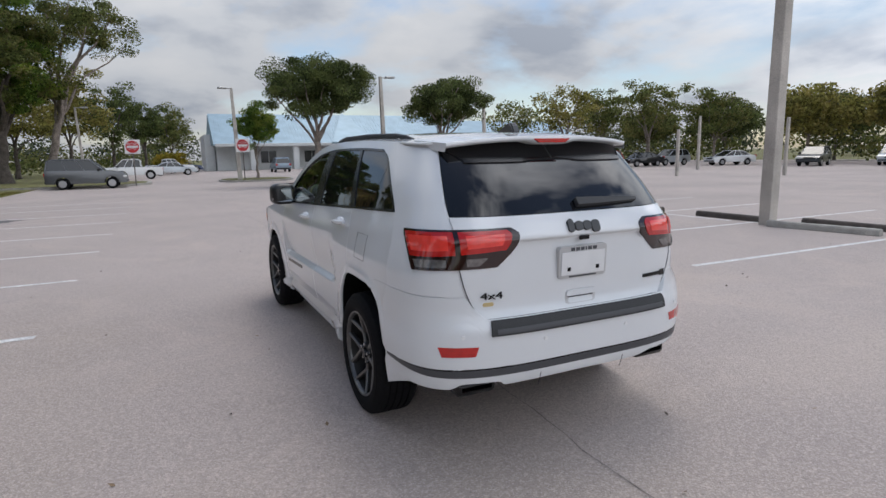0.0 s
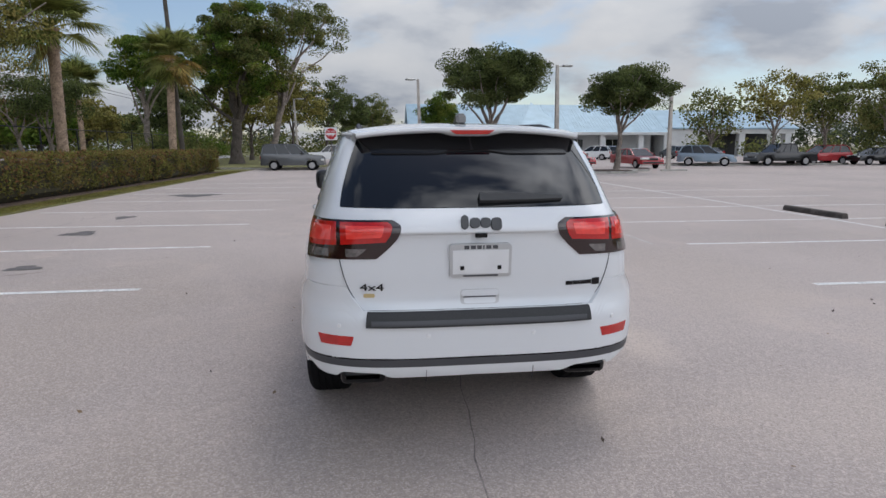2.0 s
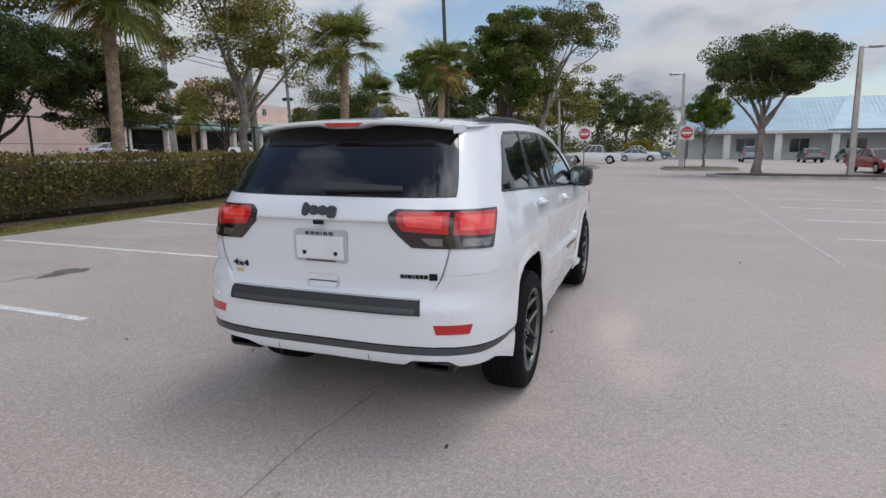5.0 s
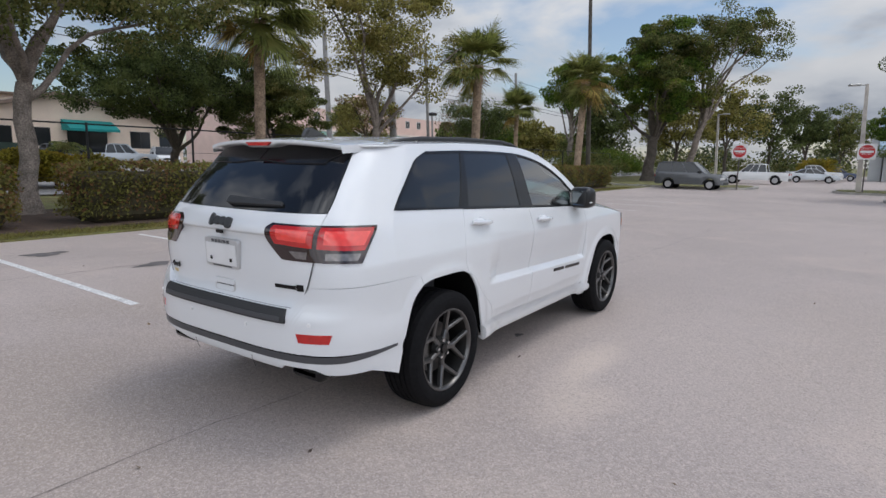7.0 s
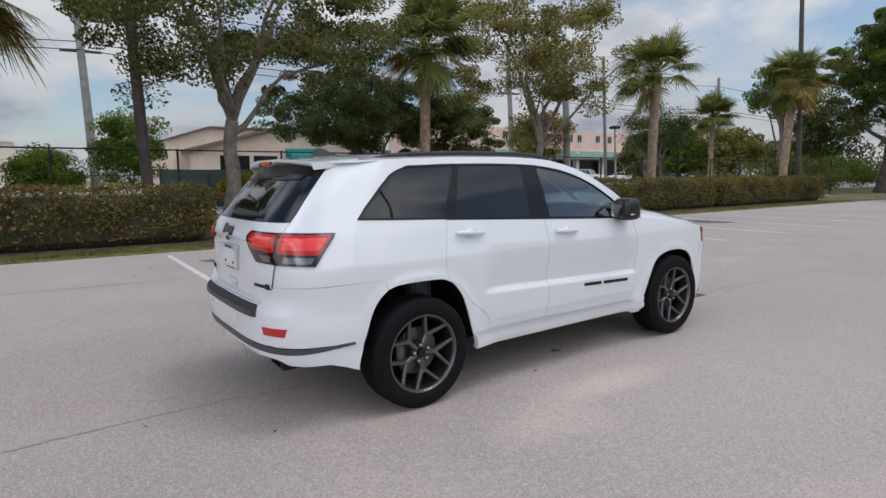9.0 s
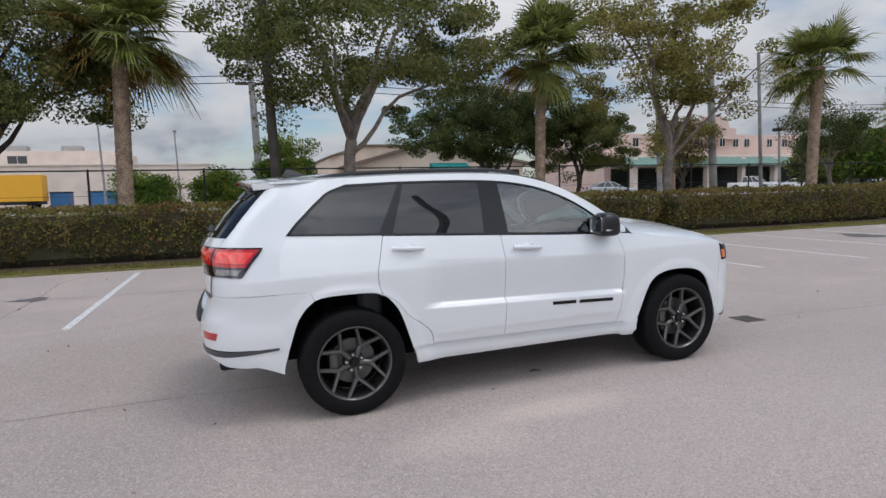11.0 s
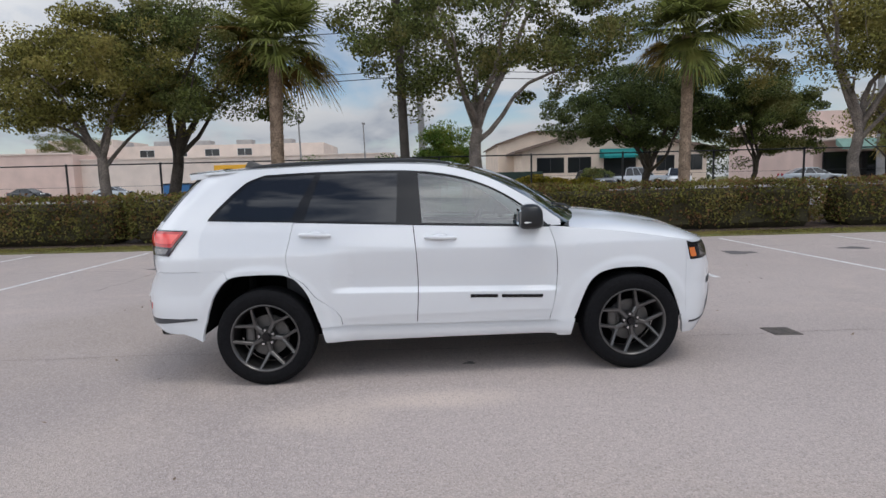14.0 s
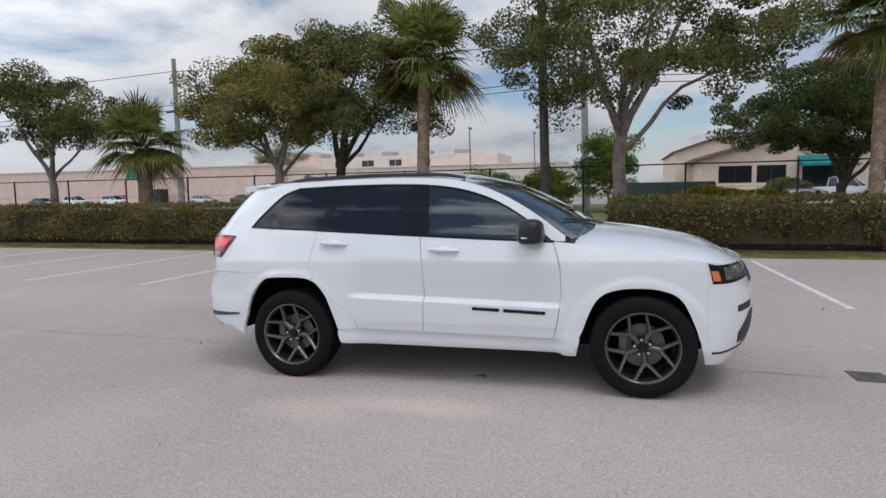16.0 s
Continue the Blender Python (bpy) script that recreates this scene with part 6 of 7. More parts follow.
# front wings
both("front_wing", M_WHITE, car, "", sl=GAP_F, sr=lambda z: 1.90, zb=lambda s: max(0.42, arch_z(s)), zt=HOODSIDE, ns=60, nz=18, gap=0.002)
both("wing_foot", M_WHITE, car, "", sl=0.86, sr=lambda z: ARCHES[1][0] - ARCH_W[1](z), zb=0.292, zt=0.43, ns=6, nz=4, off=0.001)

# rear quarters
def quarter_low(s):
    if s < -1.74:
        return 0.926
    if s < -1.715:
        return 0.926 - (0.926 - arch_z(-1.715)) * (s + 1.74) / 0.025
    return max(arch_z(s), 0.40)


both("rear_quarter", M_WHITE, car, "", sl=lambda z: s_at_x(HATCH(z), z), sr=lambda z: GAP_R(max(z, 0.885)), zb=lambda s: quarter_low(s) if s < -1.25 else max(arch_z(s), 0.43), zt=lambda s: BELT(s), ns=84, nz=20, gap=0.002)
both("arch_dogleg", M_WHITE, car, "", sl=lambda z: ARCHES[0][0] + ARCH_W[0](z) + 0.002, sr=lambda z: GAP_R(z) - 0.0025, zb=0.445, zt=0.872, ns=6, nz=20, off=0.001)
both("rear_pillar", M_WHITE, car, "", sl=lambda z: s_at_x(HATCH(z), z), sr=GLASSREAR, zb=lambda s: BELT(max(s, -1.9)) - 0.004, zt=ROOFEDGE, ns=30, nz=22, close=(0, 1, 0, 1))
both("roof_rail_panel", M_WHITE, car, "", sl=-1.41, sr=0.90, zb=lambda s: GLASSTOP(s), zt=ROOFEDGE, ns=50, nz=5, close=(1, 1, 0, 1))

# rear bumper, wrapped round both corners
def bumper_low(s):
    x = shell(s, 0.45).x if s < -1.93 else 0.95
    z = 0.378 + 0.050 * min(1, max(0, (-1.95 - s) / 0.28)) + 0.010 * (1 - min(1, x / 0.5))
    return z + 0.055 * math.exp(-((x - 0.605) / 0.125) ** 8)


GATE_LOW = table((0.0, 0.804), (0.58, 0.804), (0.60, 0.808), (0.615, 0.827), (0.655, 0.897), (0.672, 0.920), (0.70, 0.923))


def bumper_top(s):
    x = shell(s, 0.85).x
    if s > -1.99:
        return 0.926
    return GATE_LOW(x)


def bumper_off(s, z):
    r = 0.040 * (1 - math.exp(-((0.932 - z) / 0.055) ** 2)) * min(1, max(0, (-1.80 - s) / 0.16))
    return r - 0.010 * math.exp(-((z - 0.545) / 0.028) ** 4) - 0.55 * max(0, 0.520 - z) * min(1, max(0, (-1.93 - s) / 0.3))


whole("rear_bumper", M_WHITE, car, "", dict(sl=lambda z: CORNER(z) - 1.3, sr=lambda z: ARCHES[0][0] - ARCH_W[0](z) if z < arch_z(-1.715) else -1.715 - 0.025 * min(1, (z - arch_z(-1.715)) / (0.926 - arch_z(-1.715))) - 0.003, zb=bumper_low, zt=lambda s: bumper_top(s), ns=90, nz=26, off=bumper_off, gap=0.0, fold=0.04, close=(1, 1, 1, 0)))
whole("bumper_strip", M_STRIP, car, "grey satin strip with dark upper edge", dict(sl=lambda z: CORNER(z) - 1.3, sr=-1.985, zb=lambda s: 0.524 + 0.032 * min(1, max(0, (s + 2.45) / 0.47)), zt=lambda s: 0.560 + 0.012 * min(1, max(0, (s + 2.45) / 0.47)), ns=60, nz=3, off=0.036, fold=0.02, close=(1, 1, 1, 0)))
whole("bumper_strip_edge", M_GLOSS, car, "gloss black line above the strip", dict(sl=lambda z: CORNER(z) - 1.3, sr=-1.98, zb=lambda s: 0.560 + 0.012 * min(1, max(0, (s + 2.45) / 0.47)), zt=lambda s: 0.574 + 0.010 * min(1, max(0, (s + 2.45) / 0.47)), ns=60, nz=2, off=0.034, fold=0.02, close=(1, 1, 1, 0)))

both("tail_corner", M_WHITE, car, "", sl=lambda z: s_at_x(0.56, z), sr=lambda z: s_at_x(0.77, z), zb=0.792, zt=0.950, ns=14, nz=10, off=-0.005, fold=0)

# tailgate and rear glass
HM = lambda z: CORNER(z) - 1.3
gate = whole("tailgate", M_WHITE, car, "", dict(sl=HM, sr=lambda z: s_at_x(HATCH(z), z), zb=0.806, zt=lambda s: 1.195, ns=30, nz=40, gap=0.0, off=lambda s, z: 0.006 - 0.026 * min(1, max(0, (1.193 - z) / 0.016)) * min(1, max(0, (z - 0.93) / 0.20)) * min(1, max(0, (0.44 - shell(s, z).x) / 0.05)), close=(1, 1, 0, 0)), dict(sl=HM, sr=lambda z: s_at_x(HATCH(z), z), zb=1.195, zt=1.314, ns=30, nz=10, off=0.006, close=(1, 1, 1, 0)))
gl = whole("rear_window", M_PRIVACY, gate, "dark tinted rear window", dict(sl=HM, sr=lambda z: s_at_x(HATCH(z) - 0.004, z), zb=1.320, zt=1.690, ns=30, nz=14, off=0.002, close=(1, 1, 1, 0)))
WIPE = lambda s, z: max(0, min(1, shell(s, z).x / 0.44))
Skin().patch(lambda z: s_at_x(0.002, z), lambda z: s_at_x(0.44, z), lambda s: 1.336 + 0.010 * WIPE(s, 1.35), lambda s: 1.372 - 0.010 * WIPE(s, 1.35) ** 2, 16, 4, off=lambda s, z: 0.034 - 0.012 * WIPE(s, z), fold=0.03).make("rear_wiper", M_GRAIN, gate, "black rear wiper with covered arm")

# tail lamps: smoked body, red upper lens, clear strip
LAMP_IN = table((1.04, 0.560), (1.08, 0.512), (1.12, 0.466), (1.20, 0.402), (1.228, 0.396), (1.262, 0.440), (1.28, 0.470))
LAMP_OUT = table((1.05, -2.180), (1.16, -2.095), (1.24, -2.03), (1.30, -2.015))
for mirror in (False, True):
    top = lambda s: 1.266 - 0.020 * min(1, max(0, (s + 2.95) / 0.85))
    bot = lambda s: 1.082 - 0.038 * min(1, max(0, (s + 2.95) / 0.85))
    si = lambda z: s_at_x(LAMP_IN(z), z)
    so = lambda z: s_at_y(LAMP_OUT(z), z)
    seam = lambda z: s_at_x(0.703, z)
    lamp = Skin().patch(si, so, bot, top, 50, 14, off=0.012, fold=0.03, mirror=mirror).make("tail_lamp", M_LENSSMOKE, car, "smoked red tail lamp wrapping the corner")
    mid = lambda s: bot(s) + 0.40 * (top(s) - bot(s)) + 0.012 * math.sin(6 * s)
    for a, b, nm in ((lambda z: si(z) + 0.035, lambda z: seam(z) - 0.012, "inner"), (lambda z: seam(z) + 0.012, lambda z: so(z) - 0.03, "outer")):
        Skin().patch(a, b, lambda s: mid(s), lambda s: top(s) - 0.012, 24, 8, off=0.016, fold=0.008, mirror=mirror).make("red_lens", M_LENSRED, lamp)
        Skin().patch(lambda z: a(z) + 0.03, lambda z: b(z) - 0.03, lambda s: mid(s) + 0.026, lambda s: top(s) - 0.030, 24, 6, off=0.0185, fold=0.004, mirror=mirror).make("light_bar", M_LENSRED2, lamp, "brighter red light bar")
        Skin().patch(lambda z: a(z) + 0.045, lambda z: b(z) - 0.02, lambda s: bot(s) + 0.014, lambda s: bot(s) + 0.052, 20, 4, off=0.016, fold=0.006, mirror=mirror).make("clear_lens", M_LENSCLEAR, lamp, "clear reversing light strip")
    Skin().patch(lambda z: s_at_x(0.632 + 0.3 * (0.684 - z), z), lambda z: s_at_x(0.802 - 0.25 * (0.70 - z), z), lambda s: 0.636, lambda s: 0.684, 12, 6, off=0.043, fold=0.02, mirror=mirror).make("reflector", M_LENSRED, car, "red bumper reflector")
    for x, z in ((0.700, 0.735), (0.27, 0.685)):
        bm = bmesh.new()
        p = shell(s_at_x(x, z), z); n = shell_normal(s_at_x(x, z), z)
        p = Vector((-p.x if mirror else p.x, p.y, p.z)) + Vector((-n.x if mirror else n.x, n.y, n.z)) * 0.037
        d = Vector((-n.x if mirror else n.x, n.y, n.z))
        bmesh.ops.create_cone(bm, cap_ends=True, segments=16, radius1=0.012, radius2=0.010, depth=0.014, matrix=Matrix.Translation(p) @ d.to_track_quat("Z", "Y").to_matrix().to_4x4())
        part("parking_sensor", bm, M_PLATE, car)
    # exhaust tip
    bm = bmesh.new()
    k = -1 if mirror else 1
    add_box(bm, (k * 0.605 - 0.118, -2.365, 0.388), (k * 0.605 + 0.118, -2.12, 0.472), 0.03, seg=3)
    for f in [f for f in bm.faces if f.normal.y < -0.9 and f.calc_area() > 0.003]:
        r = bmesh.ops.inset_region(bm, faces=[f], thickness=0.012)
        bmesh.ops.translate(bm, verts=f.verts, vec=(0, 0.09, 0))
    part("exhaust_tip", bm, M_GLOSS, car, "gloss black exhaust tip", smooth=40)

both("tailgate_gap", M_STRIP, car, "", sl=lambda z: s_at_x(HATCH(z) - 0.0022, z), sr=lambda z: s_at_x(HATCH(z) + 0.0022, z), zb=0.815, zt=1.085, ns=1, nz=24, off=0.0085, fold=0.004)

# step pad, plate, emblems
sk = Skin()
for m in (False, True):
    sk.patch(HM, lambda z: s_at_x(0.565 + 0.10 * (0.80 - z), z), lambda s: 0.735, lambda s: 0.800, 26, 6, off=lambda s, z: 0.056 - 0.45 * max(0, z - 0.775), fold=0.03, mirror=m, close=(1, 1, 1, 0))
pad = sk.make("step_pad", M_GRAIN, car, "black grained step pad on the bumper")
sk = Skin()
for m in (False, True):
    sk.patch(HM, lambda z: s_at_x(0.545, z), lambda s: 0.742, lambda s: 0.755, 22, 2, off=0.060, fold=0.006, mirror=m, close=(1, 1, 1, 0))
sk.make("pad_edge", M_STRIP, pad, "grey rib along the pad")


def rear_tile(name, material, parent, x0, x1, z0, z1, off, fold, label="", nx=8, nz=4, round_=0.0):
    """A small plate that follows the tail, from x0 to x1."""
    sk = Skin()
    P, N = [], []
    for j in range(nz + 1):
        pr, nr = [], []
        for i in range(nx + 1):
            z = z0 + (z1 - z0) * j / nz
            x = x0 + (x1 - x0) * i / nx
            if round_:
                e = min(z - z0, z1 - z)
                sh = max(0, round_ - e)
                sh = round_ - math.sqrt(max(0, round_ ** 2 - sh ** 2))
                mid_ = (x0 + x1) / 2
                x = mid_ + (x - mid_) * (1 - 2 * sh / abs(x1 - x0))
            s = s_at_x(abs(x), z)
            p, n = shell(s, z), shell_normal(s, z)
            if x < 0:
                p, n = Vector((-p.x, p.y, p.z)), Vector((-n.x, n.y, n.z))
            pr.append(p + n * off); nr.append(n)
        P.append(pr); N.append(nr)
    return sk.grid(P, N, fold, x1 < x0).make(name, material, parent, label)


plate = rear_tile("plate_frame", M_FRAME, car, -0.158, 0.158, 0.972, 1.142, 0.012, 0.03, "bright dealer frame round a white plate", 12, 16, 0.012)
rear_tile("plate", M_PLATE, plate, -0.143, 0.143, 0.990, 1.112, 0.016, 0.004, "blank white plate")
for x in (-0.28, 0.28):
    rear_tile("bumper_seam", M_STRIP, car, x - 0.0015, x + 0.0015, 0.430, 0.522, 0.031, 0.002, "", 1, 6)
for x in (-0.095, 0.095):
    rear_tile("plate_screw", M_GLOSS, plate, x - 0.010, x + 0.010, 1.012, 1.032, 0.019, 0.003, "", 2, 2)
for x0, x1 in ((-0.085, -0.06), (-0.052, -0.027), (-0.02, 0.003), (0.01, 0.018), (0.026, 0.052), (0.06, 0.086)):
    rear_tile("frame_mark", M_STRIP, plate, x0, x1, 1.118, 1.136, 0.014, 0.003, "", 2, 2)
rear_tile("frame_mark", M_STRIP, plate, -0.09, 0.09, 0.976, 0.984, 0.014, 0.003, "", 4, 1)
for x0, x1, z0, z1 in ((-0.100, -0.064, 1.214, 1.278), (-0.056, -0.006, 1.220, 1.265), (-0.002, 0.048, 1.220, 1.265), (0.052, 0.104, 1.208, 1.265)):
    rear_tile("emblem", M_EMBLEM, gate, x0, x1, z0, z1, 0.020, 0.018, "dark grey raised emblem shape", 8, 8, 0.016)
for x0, x1 in ((0.455, 0.475), (0.479, 0.490), (0.494, 0.517), (0.521, 0.532), (0.536, 0.554), (0.558, 0.574), (0.578, 0.598)):
    rear_tile("badge_bar", M_GLOSS, gate, x0, x1, 0.912, 0.932, 0.012, 0.006, "", 2, 2)
rear_tile("badge_bar", M_GLOSS, gate, 0.604, 0.645, 0.905, 0.940, 0.012, 0.006, "", 3, 2)
rear_tile("sticker", M_GOLD, gate, -0.592, -0.532, 0.872, 0.892, 0.009, 0.003, "small gold sticker", 3, 2, 0.006)
cu = bpy.data.curves.new("lettering", "FONT"); cu.body = "4x4"; cu.size = 0.050; cu.extrude = 0.004; cu.align_x = "CENTER"; cu.materials.append(M_GLOSS)
lt = new("lettering", cu); lt.parent = gate
p = shell(s_at_x(0.548, 0.93), 0.93)
nv = shell_normal(s_at_x(0.548, 0.93), 0.93)
lt.matrix_local = pose(-p.x, p.y - 0.010, 0.910, 90, 0, -math.degrees(math.atan2(nv.x, -nv.y))) @ Matrix.Diagonal((1.65, 1, 1, 1))
lt["label"] = "black four-by-four lettering"
# white pull; its shade is drawn by a grey outline and a dark line
rear_tile("pull_outline", M_FRAME, gate, -0.100, 0.100, 0.826, 0.906, 0.0075, 0.003, "grey outline painted as the shade round the pull", 8, 12, 0.016)
rear_tile("pull_handle", M_WHITE, gate, -0.097, 0.097, 0.872, 0.903, 0.016, 0.012, "", 8, 6, 0.012)
rear_tile("pull_recess", M_WHITE, gate, -0.082, 0.082, 0.830, 0.862, 0.0095, 0.004, "", 8, 6, 0.012)
rear_tile("pull_gap", M_STRIP, gate, -0.084, 0.084, 0.862, 0.870, 0.009, 0.003, "", 8, 1)
rear_tile("camera_pod", M_GLOSS, gate, -0.03, 0.03, 1.176, 1.196, 0.014, 0.01, "", 3, 2)

# side glass and black pillars
for mirror in (False, True):
    Skin().patch(lambda z: GLASSREAR(z) + 0.0, lambda z: -1.215 + 0.54 * (z - 1.29), lambda s: BELT(s) + 0.010, lambda s: GLASSTOP(max(s, -1.40)) - 0.004, 26, 12, off=-0.004, mirror=mirror).make("quarter_window", M_PRIVACY, car, "dark tinted quarter window")
    Skin().patch(lambda z: -1.128 + 0.37 * (z - 1.285), lambda z: -0.389 + 0.05 * (z - 1.24), lambda s: BELT(s) + 0.010, lambda s: GLASSTOP(s) - 0.006, 22, 12, off=-0.004, mirror=mirror).make("rear_door_window", M_PRIVACY, car, "dark tinted rear door window")
    fw = Skin().patch(lambda z: -0.195 - 0.05 * (z - 1.226), lambda z: 0.83 if z < 1.19 else 0.80 - 0.55 * (z - 1.18) - 0.9 * max(0, z - 1.18) ** 2, lambda s: BELT(s) + 0.010, lambda s: max(BELT(s) + 0.012, GLASSTOP(s) - 0.006), 26, 12, off=-0.006, fold=0.004, mirror=mirror).make("front_door_window", M_GLASS, car, "lightly tinted front door window")
    fw.visible_shadow = False
    Skin().patch(lambda z: -1.222 + 0.54 * (z - 1.29), lambda z: -1.122 + 0.37 * (z - 1.285), lambda s: BELT(s) + 0.004, lambda s: GLASSTOP(s), 5, 12, off=0.001, mirror=mirror).make("door_pillar", M_GLOSS, car, "gloss black window pillar")
    Skin().patch(lambda z: -0.393 + 0.05 * (z - 1.24), lambda z: -0.191 - 0.05 * (z - 1.226), lambda s: BELT(s) + 0.004, lambda s: GLASSTOP(s), 6, 12, off=0.001, mirror=mirror).make("door_pillar", M_GLOSS, car, "gloss black window pillar")
    Skin().patch(-1.868, 0.82, lambda s: BELT(s) - 0.003, lambda s: BELT(s) + 0.012, 60, 2, off=0.004, mirror=mirror).make("belt_trim", M_GLOSS, car, "gloss black trim below the windows")
    sk = Skin().patch(-1.42, 0.80, lambda s: GLASSTOP(s) - 0.010, lambda s: GLASSTOP(s) + 0.004, 60, 2, off=0.002, mirror=mirror)
    sk.patch(lambda z: GLASSREAR(z) - 0.012, lambda z: GLASSREAR(z) + 0.014, 1.316, 1.660, 2, 24, off=0.002, mirror=mirror)
    sk.make("window_trim", M_GLOSS, car, "gloss black trim round the side windows")
    # door mirror
    k = -1 if mirror else 1
    bm = bmesh.new()
    bmesh.ops.create_uvsphere(bm, u_segments=24, v_segments=16, radius=1)
    for v in bm.verts:
        c = v.co
        f = lambda a, e: math.copysign(abs(a) ** e, a)
        v.co = Vector((f(c.x, 0.5) * 0.105, f(c.y, 0.6) * (0.105 if c.y > 0 else 0.078) * (1 - 0.18 * c.z), f(c.z, 0.5) * 0.096))
    bmesh.ops.transform(bm, matrix=pose(k * 0.980, 0.640, 1.262, 0, 0, -8 * k), verts=bm.verts)
    mi = part("door_mirror", bm, M_MIRROR, car, "gloss black door mirror", smooth=180)
    part("mirror_glass", box((k * 0.975 - 0.080, 0.562, 1.198), (k * 0.975 + 0.080, 0.575, 1.326), 0.02), mat("mirror_face", (0.34, 0.37, 0.38), 0.02, 1.0), mi)
    bm = bmesh.new(); add_tube(bm, [(k * 0.860, 0.66, 1.200), (k * 0.90, 0.655, 1.205), (k * 0.95, 0.645, 1.22)], [0.05, 0.045, 0.04], 8)
    part("mirror_arm", bm, M_GRAIN, mi)
    part("mirror_lamp", box((k * 1.060 - 0.02, 0.585, 1.215), (k * 1.060 + 0.024, 0.68, 1.228), 0.005), M_LAMPWHITE, mi)
    Skin().patch(0.60, lambda z: 0.80 - 0.75 * (z - 1.18), lambda s: BELT(s) + 0.008, lambda s: max(BELT(s) + 0.010, min(GLASSTOP(s) - 0.006, BELT(s) + 0.13)), 8, 5, off=0.002, mirror=mirror).make("mirror_sail", M_GRAIN, car, "black triangle behind the mirror")

# roof, windscreen, bonnet
def roof_half(y):
    z = ROOFEDGE(y)
    y0 = CORNER(z)
    if y >= y0:
        return side_x(y, z)
    v = min(1, (y0 - y) / (y0 - REAR(1.69)))
    return side_x(y0, z) * max(0, 1 - v ** NR) ** (1 / NR)


def canopy(y, u, sgn):
    X = roof_half(y)
    bow = 0.085 + 0.17 * min(1, max(0, (y - 0.05) / 0.9)) if y > -0.6 else 0.085 * max(0, (y + 1.2) / 0.6)
    z = ROOFEDGE(y)
    crown = 0.052 if y > -1.6 else 0.052 - 0.022 * min(1, (-1.6 - y) / 0.4)
    t = 1 - u * u
    return Vector((sgn * X * u, y + bow * t, z + crown * (1 - u ** 2.6)))


def surface(fun, rows, cols, name, material, parent, label="", fold=0.012, off=0.0):
    sk = Skin()
    for sgn in (1, -1):
        P, N = [], []
        for r in rows:
            pr, nr = [], []
            for u in cols:
                e = 0.004
                p = fun(r, u, sgn)
                a = fun(r + e, u, sgn) - fun(r - e, u, sgn)
                u0, u1 = max(0.0, u - e), min(1.0, u + e)
                b = fun(r, u1, sgn) - fun(r, u0, sgn)
                n = b.cross(a) * sgn
                n = n.normalized() if n.length > 1e-12 else Vector((0, 0, 1))
                if n.z < 0:
                    n = -n
                if u == 0:
                    n.x = 0
                pr.append(p + n * off); nr.append(n)
            P.append(pr); N.append(nr)
        sk.grid(P, N, fold, sgn < 0)
    return sk.make(name, material, parent, label)


U = [i / 14 for i in range(15)]
surface(canopy, list(np.linspace(-1.99, -1.5, 12)) + list(np.linspace(-1.46, 0.02, 26)), U, "roof", M_WHITE, car)
ws = surface(canopy, list(np.linspace(0.04, 0.94, 26)), [i / 14 * 0.975 for i in range(15)], "windscreen", M_GLASS, car, "clear curved windscreen", 0.004, -0.004)
ws.visible_shadow = False


def cowl(y, u, sgn):
    return canopy(0.94 + (y - 0.94) * 0.8, u, sgn) - Vector((0, 0, 0.015))


surface(cowl, [0.93, 0.97, 1.02], U, "cowl", M_GRAIN, car, "black plastic cowl below the windscreen")
bm = bmesh.new()
for sgn, x0 in ((1, 0.10), (1, -0.55)):
    a = canopy(0.93, abs(x0) / 0.8, math.copysign(1, x0)) + Vector((0, 0, 0.02))
    b = canopy(0.80, abs(x0 + 0.55) / 0.82, math.copysign(1, x0 + 0.55)) + Vector((0, 0, 0.02))
    add_tube(bm, [a, (a + b) / 2 + Vector((0, 0.02, 0.01)), b], 0.011, 6)
part("windscreen_wiper", bm, M_GRAIN, car)

HOODMID = table((0.95, 1.262), (1.10, 1.262), (1.40, 1.235), (1.70, 1.185), (1.95, 1.125), (2.13, 1.050), (2.20, 1.005), (2.26, 0.965))


def hood_half(y):
    z = HOODSIDE(min(y, 2.05))
    if y <= FRONT0:
        return side_x(y, z) - 0.004
    v = min(1, (y - FRONT0) / (NOSE(1.0) + 0.012 - FRONT0))
    return (side_x(FRONT0, z) - 0.004) * max(0, 1 - v ** NF) ** (1 / NF)


def hood(y, u, sgn):
    z0, z1 = HOODSIDE(min(y, 2.05)), HOODMID(y)
    dome = 0.018 * math.exp(-((u - 0.0) / 0.42) ** 6) * min(1, max(0, (2.25 - y) / 0.4))
    return Vector((sgn * hood_half(y) * u, y + 0.10 * (1 - u * u) * max(0, (1.15 - y) / 0.3), z0 + max(0, z1 - z0) * (1 - u ** 3.2) + dome))


surface(hood, list(np.linspace(0.97, 2.0, 26)) + list(np.linspace(2.03, NOSE(1.0) + 0.008, 14)), U, "bonnet", M_WHITE, car, "", 0.02)

